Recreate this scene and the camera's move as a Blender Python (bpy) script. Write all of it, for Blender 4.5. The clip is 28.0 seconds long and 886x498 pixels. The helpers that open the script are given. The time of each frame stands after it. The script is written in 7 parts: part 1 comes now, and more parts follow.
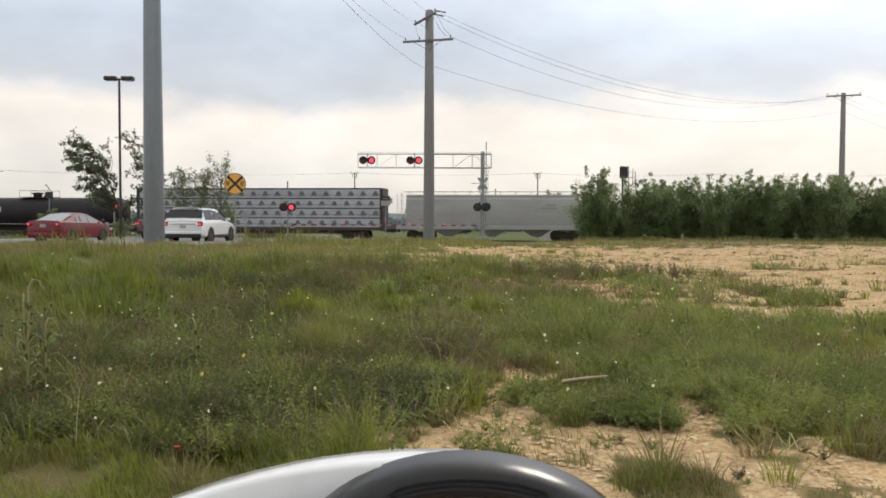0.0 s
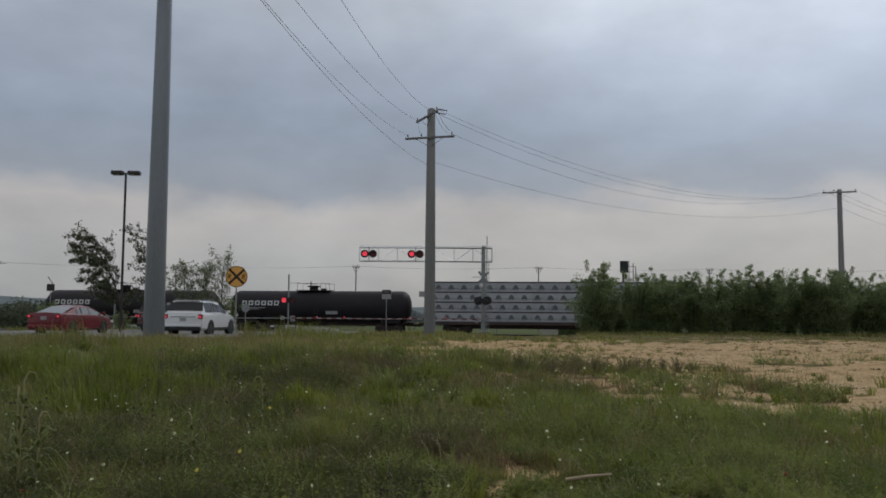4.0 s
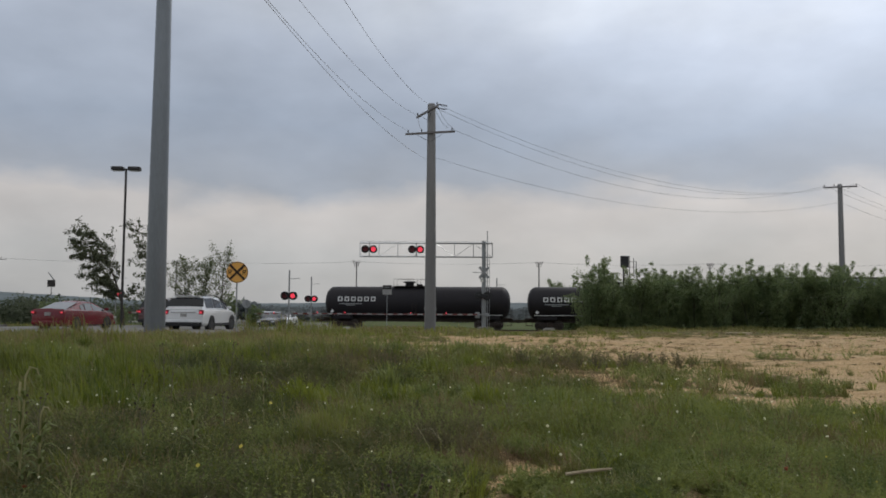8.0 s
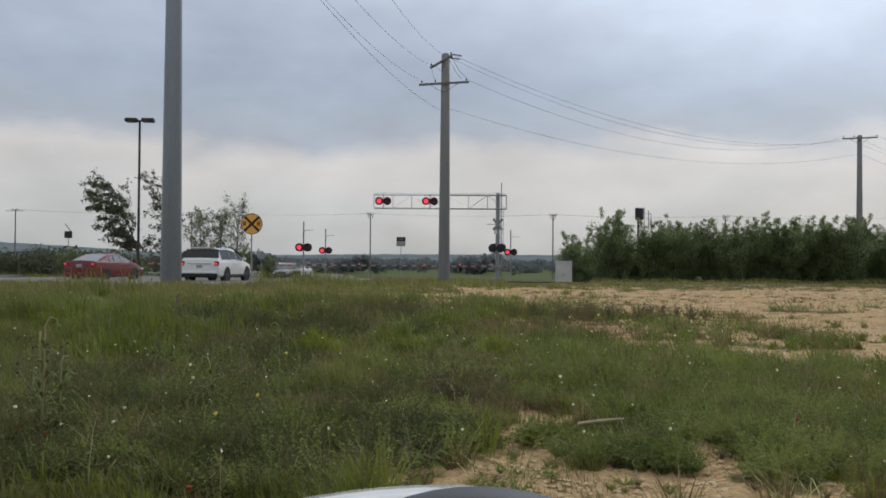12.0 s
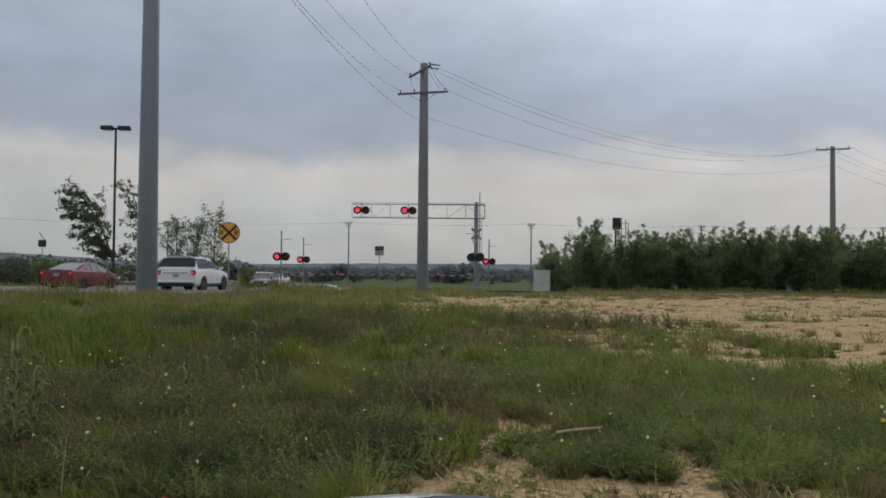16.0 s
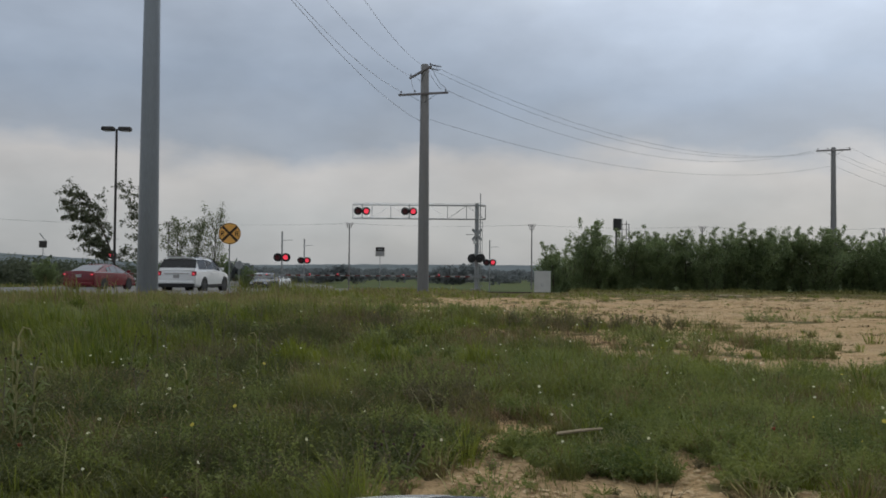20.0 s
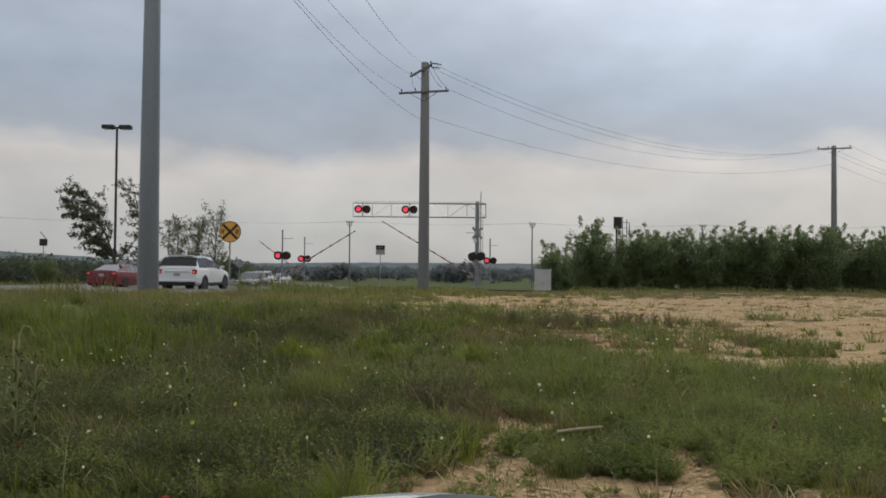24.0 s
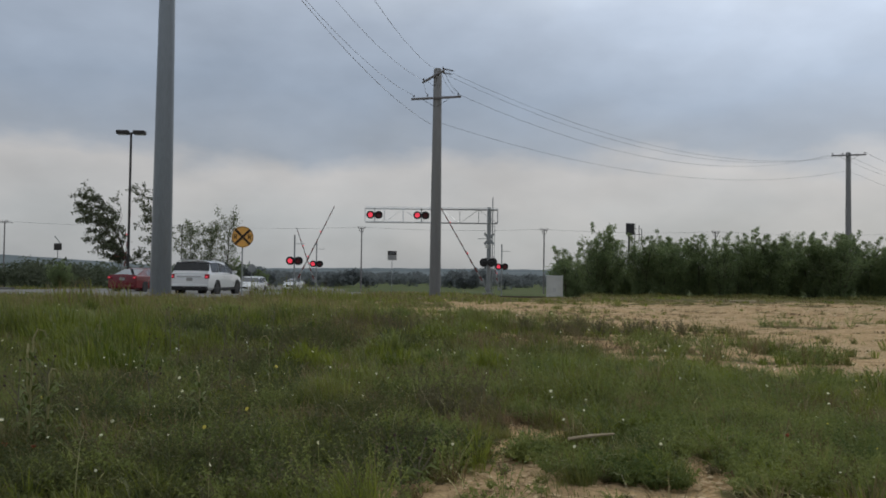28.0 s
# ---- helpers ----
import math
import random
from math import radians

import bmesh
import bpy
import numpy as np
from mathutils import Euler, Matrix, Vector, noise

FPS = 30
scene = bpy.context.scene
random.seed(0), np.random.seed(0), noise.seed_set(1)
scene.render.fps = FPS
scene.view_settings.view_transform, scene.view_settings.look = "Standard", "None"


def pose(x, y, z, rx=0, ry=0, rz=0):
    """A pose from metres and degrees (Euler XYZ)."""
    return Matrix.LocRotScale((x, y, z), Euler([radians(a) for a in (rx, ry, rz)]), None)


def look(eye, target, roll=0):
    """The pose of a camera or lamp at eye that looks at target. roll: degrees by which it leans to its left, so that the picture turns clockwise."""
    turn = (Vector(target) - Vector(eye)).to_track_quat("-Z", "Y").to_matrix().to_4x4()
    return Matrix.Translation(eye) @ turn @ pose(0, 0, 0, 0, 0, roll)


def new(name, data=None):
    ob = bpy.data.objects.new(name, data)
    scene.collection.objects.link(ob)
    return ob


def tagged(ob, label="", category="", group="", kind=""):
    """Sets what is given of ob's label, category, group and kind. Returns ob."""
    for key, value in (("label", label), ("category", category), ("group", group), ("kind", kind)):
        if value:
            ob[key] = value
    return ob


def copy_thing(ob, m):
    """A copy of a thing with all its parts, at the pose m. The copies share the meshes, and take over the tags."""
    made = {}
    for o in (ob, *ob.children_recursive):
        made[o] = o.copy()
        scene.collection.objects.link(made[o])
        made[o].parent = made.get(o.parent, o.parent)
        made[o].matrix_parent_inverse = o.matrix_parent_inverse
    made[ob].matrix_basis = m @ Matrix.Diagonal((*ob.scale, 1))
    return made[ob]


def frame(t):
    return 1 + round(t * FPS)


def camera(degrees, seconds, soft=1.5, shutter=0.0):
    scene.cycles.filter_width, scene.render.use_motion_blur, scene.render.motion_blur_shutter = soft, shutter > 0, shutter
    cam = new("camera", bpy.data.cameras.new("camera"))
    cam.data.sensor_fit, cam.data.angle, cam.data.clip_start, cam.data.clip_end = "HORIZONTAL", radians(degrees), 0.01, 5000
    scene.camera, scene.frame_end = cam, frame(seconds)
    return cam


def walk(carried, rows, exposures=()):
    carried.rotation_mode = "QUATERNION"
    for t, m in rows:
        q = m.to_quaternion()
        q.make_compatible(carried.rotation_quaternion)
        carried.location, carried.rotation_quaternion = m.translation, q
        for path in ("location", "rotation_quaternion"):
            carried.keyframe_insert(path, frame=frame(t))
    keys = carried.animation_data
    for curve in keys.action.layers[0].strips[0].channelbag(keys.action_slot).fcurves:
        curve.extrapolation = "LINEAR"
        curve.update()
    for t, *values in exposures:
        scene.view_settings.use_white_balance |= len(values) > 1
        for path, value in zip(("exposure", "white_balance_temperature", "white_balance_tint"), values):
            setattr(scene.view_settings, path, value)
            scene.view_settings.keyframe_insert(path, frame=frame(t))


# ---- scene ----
cam = camera(56.0, 28.0, soft=1.75)
TURN = [
    (0, -2.119, -0.201, 0.494), (0.1, -1.32, -0.21, 0.48), (0.2, 0.23, -0.24, 0.46), (0.3, 1.80, -0.28, 0.45),
    (0.4, 2.06, -0.29, 0.45), (0.5, 2.318, -0.302, 0.446), (0.7, 2.65, -0.31, 0.44), (0.8, 3.25, -0.31, 0.44),
    (1, 3.675, -0.314, 0.441), (1.5, 3.875, -0.338, 0.503), (2, 3.710, -0.324, 0.583), (2.5, 3.786, -0.317, 0.542),
    (3, 3.844, -0.310, 0.568), (3.5, 4.051, -0.419, 0.567), (5.5, 4.810, -0.400, 0.511), (6, 4.385, -0.375, 0.563),
    (6.5, 4.689, -0.367, 0.520), (7, 4.527, -0.405, 0.568), (7.5, 4.395, -0.370, 0.582), (8, 3.993, -0.339, 0.589),
    (8.5, 3.820, -0.379, 0.577), (9, 3.685, -0.394, 0.593), (9.5, 3.570, -0.367, 0.586), (10, 3.385, -0.401, 0.742),
    (10.5, 3.167, -0.372, 0.854), (11, 2.887, -0.429, 0.942), (11.5, 2.568, -0.474, 1.058), (11.7, 2.04, -0.46, 1.30),
    (11.9, 1.23, -0.45, 1.52), (12, 0.681, -0.442, 1.536), (12.1, 0.12, -0.44, 1.42), (12.2, 0.15, -0.44, 1.26),
    (12.3, 0.72, -0.44, 1.09), (12.4, 0.74, -0.435, 0.75), (12.5, 0.566, -0.432, 0.372), (14.5, 0.146, -0.453, 0.066),
    (15, 0.912, -0.478, 0.082), (15.5, 1.192, -0.407, 0.061), (16, 1.331, -0.493, 0.053), (16.5, 1.534, -0.466, 0.023),
    (17, 1.560, -0.500, 0.000), (17.5, 1.501, -0.483, 0.026), (18, 1.238, -0.447, -0.015), (18.5, 1.228, -0.430, 0.012),
    (19, 1.449, -0.474, 0.032), (19.5, 1.226, -0.479, 0.055), (20, 1.393, -0.502, 0.097), (20.5, 1.580, -0.515, 0.033),
    (21, 1.446, -0.520, 0.069), (21.5, 1.213, -0.522, 0.076), (23.5, 1.388, -0.530, 0.079), (24, 1.272, -0.517, 0.122),
    (24.5, 1.316, -0.472, 0.104), (25, 1.270, -0.513, 0.230), (25.5, 1.578, -0.591, 0.333), (26, 1.146, -0.539, 0.586),
    (26.5, 0.844, -0.669, 0.933), (27, 1.054, -0.699, 0.930), (27.5, 1.449, -0.733, 0.946), (28, 1.661, -0.741, 0.922)]
EYE = 1.25
# seconds, stops, kelvin, tint
EXPOSURE = [(0, 0.86, 7050, 10), (0.4, 0.45, 6900, 10), (1.2, -0.12, 6500, 10), (5, -0.25, 6450, 9), (6.5, -0.2, 6500, 9), (8, 0.02, 6550, 10), (10.5, -0.1, 6350, 9),
            (12, 0.22, 6450, 9), (14, 0.25, 6550, 10), (15.5, 0.0, 6450, 9), (20, -0.05, 6400, 8), (21, 0.2, 6700, 9), (23.5, 0.15, 6650, 9), (25.5, 0.0, 6600, 9), (26.5, 0.08, 6600, 9), (28, -0.08, 6350, 8)]
walk(cam, [(t, pose(0, 0, EYE + float(np.interp(t, [0, 1, 11, 12, 14.5, 17], [0.012, 0.010, 0.007, 0.006, 0.005, 0.005])), 90 + p, r, w)) for t, p, r, w in TURN], EXPOSURE)

# ---- sky and sun ----
SUN_UP, SUN_TURN = 38.0, 28.0   # the veiled sun stands ahead, to the east of the crossing


def make_world():
    w = bpy.data.worlds.new("overcast_sky")
    w.use_nodes = True
    scene.world = w
    nt = w.node_tree
    n, l = nt.nodes, nt.links
    n.clear()
    out, bg = n.new("ShaderNodeOutputWorld"), n.new("ShaderNodeBackground")
    tc = n.new("ShaderNodeTexCoord")
    sep = n.new("ShaderNodeSeparateXYZ")
    l.new(tc.outputs["Generated"], sep.inputs[0])
    # soft cloud billows, drawn out along the horizon
    mp = n.new("ShaderNodeMapping")
    mp.inputs["Scale"].default_value = (3.2, 3.2, 6.5)
    l.new(tc.outputs["Generated"], mp.inputs["Vector"])
    big = n.new("ShaderNodeTexNoise")
    big.inputs["Scale"].default_value, big.inputs["Detail"].default_value = 1.6, 5
    big.inputs["Roughness"].default_value = 0.5
    l.new(mp.outputs[0], big.inputs["Vector"])
    shift = n.new("ShaderNodeMath")
    shift.operation = "MULTIPLY_ADD"
    l.new(big.outputs["Fac"], shift.inputs[0])
    shift.inputs[1].default_value, shift.inputs[2].default_value = 0.13, -0.065
    addz = n.new("ShaderNodeMath")
    l.new(sep.outputs["Z"], addz.inputs[0])
    l.new(shift.outputs[0], addz.inputs[1])
    ramp = n.new("ShaderNodeValToRGB")
    l.new(addz.outputs[0], ramp.inputs["Fac"])
    cr = ramp.color_ramp
    stops = [(0.0, (0.39, 0.40, 0.415)), (0.05, (0.45, 0.45, 0.455)), (0.112, (0.535, 0.51, 0.50)), (0.142, (0.345, 0.375, 0.43)),
             (0.21, (0.33, 0.38, 0.465)), (0.30, (0.42, 0.47, 0.56)), (0.40, (0.56, 0.60, 0.66)), (1.0, (0.62, 0.64, 0.66))]
    cr.elements[0].position, cr.elements[0].color = stops[0][0], (*stops[0][1], 1)
    cr.elements[1].position, cr.elements[1].color = stops[-1][0], (*stops[-1][1], 1)
    for p, c in stops[1:-1]:
        cr.elements.new(p).color = (*c, 1)
    # brightness of the cloud where the sun stands behind it
    dot = n.new("ShaderNodeVectorMath")
    dot.operation = "DOT_PRODUCT"
    e, a = radians(SUN_UP), radians(SUN_TURN)
    dot.inputs[1].default_value = (math.cos(e) * math.sin(a), math.cos(e) * math.cos(a), math.sin(e))
    l.new(tc.outputs["Generated"], dot.inputs[0])
    glow = n.new("ShaderNodeMapRange")
    glow.interpolation_type = "SMOOTHSTEP"
    l.new(dot.outputs["Value"], glow.inputs["Value"])
    glow.inputs["From Min"].default_value, glow.inputs["From Max"].default_value = 0.80, 1.0
    glow.inputs["To Min"].default_value, glow.inputs["To Max"].default_value = 1.0, 1.7
    small = n.new("ShaderNodeTexNoise")
    small.inputs["Scale"].default_value, small.inputs["Detail"].default_value = 2.6, 5
    l.new(mp.outputs[0], small.inputs["Vector"])
    tone = n.new("ShaderNodeMapRange")
    l.new(small.outputs["Fac"], tone.inputs["Value"])
    tone.inputs["From Min"].default_value, tone.inputs["From Max"].default_value = 0.3, 0.7
    tone.inputs["To Min"].default_value, tone.inputs["To Max"].default_value = 0.91, 1.09
    m1, m2 = n.new("ShaderNodeVectorMath"), n.new("ShaderNodeVectorMath")
    m1.operation = m2.operation = "SCALE"
    l.new(ramp.outputs["Color"], m1.inputs[0])
    l.new(glow.outputs["Result"], m1.inputs["Scale"])
    l.new(m1.outputs[0], m2.inputs[0])
    l.new(tone.outputs["Result"], m2.inputs["Scale"])
    # clear sky above the cloud adds its blue
    sky = n.new("ShaderNodeTexSky")
    sky.sky_type, sky.sun_disc = "NISHITA", False
    sky.sun_elevation, sky.sun_rotation = e, a
    sc = n.new("ShaderNodeVectorMath")
    sc.operation = "SCALE"
    sc.inputs["Scale"].default_value = 0.006
    l.new(sky.outputs[0], sc.inputs[0])
    tot = n.new("ShaderNodeVectorMath")
    l.new(m2.outputs[0], tot.inputs[0])
    l.new(sc.outputs[0], tot.inputs[1])
    l.new(tot.outputs[0], bg.inputs["Color"])
    bg.inputs["Strength"].default_value = 0.95
    l.new(bg.outputs[0], out.inputs[0])


make_world()
sun = new("sun", bpy.data.lights.new("sun", "SUN"))
sun.data.energy, sun.data.angle, sun.data.color = 0.7, radians(14), (1.0, 0.96, 0.9)
e_, a_ = radians(SUN_UP), radians(SUN_TURN)
sun.matrix_world = look((60 * math.cos(e_) * math.sin(a_), 60 * math.cos(e_) * math.cos(a_), 60 * math.sin(e_)), (0, 0, 0))


# ---- materials ----
def material(name, c1, c2=None, scale=4.0, rough=0.7, metal=0.0, bump=0.0, fine=40.0, stretch=(1, 1, 1), spec=0.4, island=0.0, obrand=0.0,
             emit=0.0, thru=0.0, coat=0.0):
    """Two tones mixed by a broad and a fine noise, with relief; island and obrand vary the tone piece by piece."""
    m = bpy.data.materials.new(name)
    m.use_nodes = True
    n, l = m.node_tree.nodes, m.node_tree.links
    b = n["Principled BSDF"]
    b.inputs["Roughness"].default_value, b.inputs["Metallic"].default_value = rough, metal
    b.inputs["Specular IOR Level"].default_value = spec
    b.inputs["Coat Weight"].default_value, b.inputs["Coat Roughness"].default_value = coat, 0.06
    c2 = c2 or tuple(0.75 * v for v in c1)
    tc, mp = n.new("ShaderNodeTexCoord"), n.new("ShaderNodeMapping")
    mp.inputs["Scale"].default_value = stretch
    l.new(tc.outputs["Object"], mp.inputs["Vector"])
    n1, n2 = n.new("ShaderNodeTexNoise"), n.new("ShaderNodeTexNoise")
    n1.inputs["Scale"].default_value, n1.inputs["Detail"].default_value = scale, 4
    n2.inputs["Scale"].default_value, n2.inputs["Detail"].default_value = fine, 3
    for q in (n1, n2):
        l.new(mp.outputs[0], q.inputs["Vector"])
    mix = n.new("ShaderNodeMix")
    mix.data_type = "RGBA"
    mix.inputs["A"].default_value, mix.inputs["B"].default_value = (*c1, 1), (*c2, 1)
    s = n.new("ShaderNodeMath")
    s.operation = "MULTIPLY_ADD"
    l.new(n2.outputs["Fac"], s.inputs[0])
    s.inputs[1].default_value = 0.8
    off = n.new("ShaderNodeMath")
    off.operation = "MULTIPLY_ADD"
    l.new(n1.outputs["Fac"], off.inputs[0])
    off.inputs[1].default_value, off.inputs[2].default_value = 1.8, -0.8
    l.new(off.outputs[0], s.inputs[2])
    last = s
    for amount, node, sock in ((island, "ShaderNodeNewGeometry", "Random Per Island"), (obrand, "ShaderNodeObjectInfo", "Random")):
        if amount:
            g, k = n.new(node), n.new("ShaderNodeMath")
            k.operation = "MULTIPLY_ADD"
            l.new(g.outputs[sock], k.inputs[0])
            k.inputs[1].default_value = amount
            o2 = n.new("ShaderNodeMath")
            o2.operation = "SUBTRACT"
            l.new(last.outputs[0], o2.inputs[0])
            o2.inputs[1].default_value = amount / 2
            l.new(o2.outputs[0], k.inputs[2])
            last = k
    cl = n.new("ShaderNodeClamp")
    l.new(last.outputs[0], cl.inputs[0])
    l.new(cl.outputs[0], mix.inputs["Factor"])
    l.new(mix.outputs["Result"], b.inputs["Base Color"])
    if bump:
        bp = n.new("ShaderNodeBump")
        bp.inputs["Strength"].default_value, bp.inputs["Distance"].default_value = bump, 0.02
        l.new(n2.outputs["Fac"], bp.inputs["Height"])
        l.new(bp.outputs[0], b.inputs["Normal"])
    if emit:
        b.inputs["Emission Color"].default_value, b.inputs["Emission Strength"].default_value = (*c1, 1), emit
    if thru:
        tr, ms, out = n.new("ShaderNodeBsdfTranslucent"), n.new("ShaderNodeMixShader"), n["Material Output"]
        l.new(mix.outputs["Result"], tr.inputs["Color"])
        ms.inputs[0].default_value = thru
        l.new(b.outputs[0], ms.inputs[1])
        l.new(tr.outputs[0], ms.inputs[2])
        l.new(ms.outputs[0], out.inputs["Surface"])
    return m


M = {}
M["steel"] = material("galvanised_steel", (0.25, 0.268, 0.28), (0.15, 0.16, 0.168), 0.9, 0.36, 0.6, 0.15, 25, (1, 1, 0.12))
M["wood_pole"] = material("weathered_pole_wood", (0.26, 0.255, 0.25), (0.16, 0.155, 0.155), 1.2, 0.85, 0, 0.5, 30, (1, 1, 0.08))
M["arm_wood"] = material("crossarm_wood", (0.23, 0.215, 0.215), (0.14, 0.13, 0.13), 2.0, 0.9, 0, 0.4, 30)
M["wire"] = material("weathered_wire", (0.26, 0.26, 0.27), None, 3, 0.6, 0.3)
M["insulator"] = material("brown_porcelain", (0.05, 0.035, 0.03), None, 6, 0.25)
M["dark_metal"] = material("bronze_painted_metal", (0.03, 0.028, 0.027), (0.05, 0.045, 0.042), 2, 0.5, 0.2)
M["black"] = material("black_paint", (0.015, 0.015, 0.016), (0.03, 0.03, 0.03), 2, 0.5)
M["alu"] = material("bare_aluminium", (0.86, 0.86, 0.86), (0.74, 0.75, 0.75), 1.5, 0.3, 0.85, 0.05)
M["mast"] = material("galvanised_mast", (0.34, 0.35, 0.35), (0.24, 0.25, 0.25), 1.5, 0.5, 0.4, 0.1)
M["white"] = material("white_enamel", (0.78, 0.78, 0.76), (0.66, 0.66, 0.63), 1.3, 0.4)
M["red_stripe"] = material("red_stripe_paint", (0.20, 0.05, 0.045), (0.14, 0.035, 0.03), 2, 0.6)
M["arm_grey"] = material("dirty_reflective_white", (0.40, 0.39, 0.37), (0.28, 0.27, 0.26), 2, 0.6)
M["lit"] = material("red_signal_glow", (0.95, 0.06, 0.10), None, 2, 0.4, emit=0.85)
M["lens_dark"] = material("unlit_red_lens", (0.17, 0.025, 0.03), (0.10, 0.018, 0.02), 3, 0.3)
M["brake"] = material("brake_light_glow", (0.85, 0.07, 0.10), None, 2, 0.35, emit=0.5)
M["tail"] = material("red_lamp_plastic", (0.22, 0.015, 0.022), None, 2, 0.25, emit=0.08)
M["amber_sign"] = material("yellow_reflective_sheet", (0.88, 0.47, 0.12), (0.80, 0.41, 0.09), 1.2, 0.5)
M["sign_black"] = material("sign_dark_film", (0.045, 0.025, 0.015), None, 3, 0.5)
M["white_car"] = material("white_car_paint", (0.80, 0.80, 0.80), (0.70, 0.70, 0.70), 0.9, 0.22, spec=0.6, coat=1.0)
M["red_car"] = material("red_car_paint", (0.17, 0.006, 0.013), (0.12, 0.005, 0.010), 0.9, 0.25, spec=0.5, coat=0.2)
M["maroon_car"] = material("maroon_car_paint", (0.07, 0.008, 0.012), None, 0.9, 0.25, spec=0.6, coat=1.0)
M["grey_car"] = material("dark_grey_car_paint", (0.025, 0.028, 0.034), None, 0.9, 0.22, spec=0.6, coat=1.0)
M["silver_car"] = material("silver_car_paint", (0.48, 0.49, 0.50), None, 0.9, 0.22, 0.5, spec=0.6, coat=1.0)
M["glass"] = material("tinted_car_glass", (0.012, 0.013, 0.015), (0.022, 0.024, 0.026), 1.2, 0.05, spec=0.6, coat=0.8)
M["privacy"] = material("dark_privacy_glass", (0.008, 0.009, 0.010), (0.016, 0.017, 0.018), 1.2, 0.08, spec=0.42)
M["trim"] = material("black_plastic_trim", (0.022, 0.022, 0.023), None, 4, 0.55)
M["tyre"] = material("tyre_rubber", (0.018, 0.018, 0.018), (0.03, 0.029, 0.028), 5, 0.85, 0, 0.2)
M["rim"] = material("alloy_rim", (0.42, 0.43, 0.44), (0.3, 0.3, 0.31), 3, 0.3, 0.8)
M["chrome"] = material("chrome", (0.7, 0.7, 0.72), None, 3, 0.12, 1.0)
M["lamp_glass"] = material("clear_lamp_glass", (0.75, 0.76, 0.78), None, 3, 0.1)
M["tank"] = material("black_tank_paint", (0.014, 0.013, 0.016), (0.028, 0.025, 0.027), 0.35, 0.6, 0, 0.05, 9, (0.6, 1, 2.2), spec=0.22)
M["bogie"] = material("rusty_bogie_steel", (0.035, 0.028, 0.024), (0.06, 0.042, 0.032), 2, 0.8, 0.2, 0.2)
M["wheel"] = material("rolled_wheel_steel", (0.06, 0.05, 0.045), (0.10, 0.085, 0.075), 3, 0.5, 0.6)
M["hopper"] = material("grey_hopper_paint", (0.40, 0.40, 0.39), (0.29, 0.285, 0.27), 0.5, 0.6, 0, 0.1, 7, (0.4, 1, 1.6))
M["wrap"] = material("white_lumber_wrap", (0.44, 0.45, 0.47), (0.33, 0.34, 0.36), 0.8, 0.55, 0, 0.35, 14, obrand=0.5)
M["mark"] = material("dark_print_on_wrap", (0.08, 0.09, 0.09), (0.14, 0.15, 0.15), 3, 0.6)
M["frame_brown"] = material("brown_car_steel", (0.05, 0.036, 0.034), (0.085, 0.06, 0.055), 1, 0.7, 0, 0.1)
M["letter"] = material("white_stencil_paint", (0.70, 0.70, 0.69), (0.52, 0.52, 0.5), 3, 0.6)
M["rail"] = material("worn_rail_steel", (0.10, 0.075, 0.06), (0.15, 0.12, 0.10), 3, 0.45, 0.6)
M["ballast"] = material("crushed_stone_ballast", (0.30, 0.28, 0.25), (0.18, 0.165, 0.15), 1.0, 0.95, 0, 0.9, 14)
M["tie"] = material("creosoted_tie", (0.06, 0.05, 0.043), (0.10, 0.085, 0.07), 3, 0.9, 0, 0.4)
M["asphalt"] = material("sunbleached_asphalt", (0.21, 0.205, 0.19), (0.15, 0.145, 0.135), 0.12, 0.9, 0, 0.4, 30)
M["cabinet"] = material("silver_cabinet_sheet", (0.62, 0.61, 0.58), (0.50, 0.49, 0.46), 1.2, 0.5, 0.1, 0.1)
M["bark"] = material("grey_brown_bark", (0.10, 0.08, 0.065), (0.055, 0.045, 0.038), 3, 0.95, 0, 0.7, 30, (1, 1, 0.25))
M["leaf"] = material("shrub_leaf", (0.14, 0.19, 0.085), (0.245, 0.30, 0.13), 0.5, 0.5, island=0.9, thru=0.55)
M["leaf_tree"] = material("young_tree_leaf", (0.065, 0.078, 0.044), (0.12, 0.135, 0.072), 0.5, 0.6, island=0.9, thru=0.3)
# scrub green, slightly greyed to carry haze in the colour
M["leaf_mid"] = material("hazed_scrub_leaf", (0.07, 0.085, 0.05), (0.11, 0.125, 0.08), 0.2, 0.8, island=0.8, thru=0.4)
# distance haze put into the leaf colour as a pale grey-blue
M["leaf_far"] = material("hazed_woodland_leaf", (0.165, 0.185, 0.19), (0.20, 0.215, 0.215), 0.05, 0.95, island=0.6, thru=0.5)
# the blue in the ridge tones is air haze painted on the woods
M["hill"] = material("haze_tinted_hill", (0.10, 0.125, 0.135), (0.13, 0.155, 0.16), 0.008, 1.0)
M["grass_far"] = material("pale_grass_blade", (0.155, 0.17, 0.045), (0.33, 0.30, 0.115), 0.8, 0.6, fine=5, island=0.55, thru=0.5)
M["grass"] = material("grass_blade", (0.070, 0.099, 0.023), (0.262, 0.252, 0.074), 1.3, 0.5, fine=6, island=0.5, thru=0.5)
M["grass_lush"] = material("lush_grass_blade", (0.082, 0.118, 0.016), (0.272, 0.298, 0.047), 0.9, 0.45, fine=4, island=0.5, thru=0.55)
M["grass_spray"] = material("bright_spray_blade", (0.105, 0.148, 0.018), (0.32, 0.35, 0.055), 0.9, 0.45, fine=4, island=0.5, thru=0.55)
M["grass_dry"] = material("dry_grass_stem", (0.34, 0.27, 0.13), (0.17, 0.125, 0.062), 0.5, 0.8, island=1.0, thru=0.35)
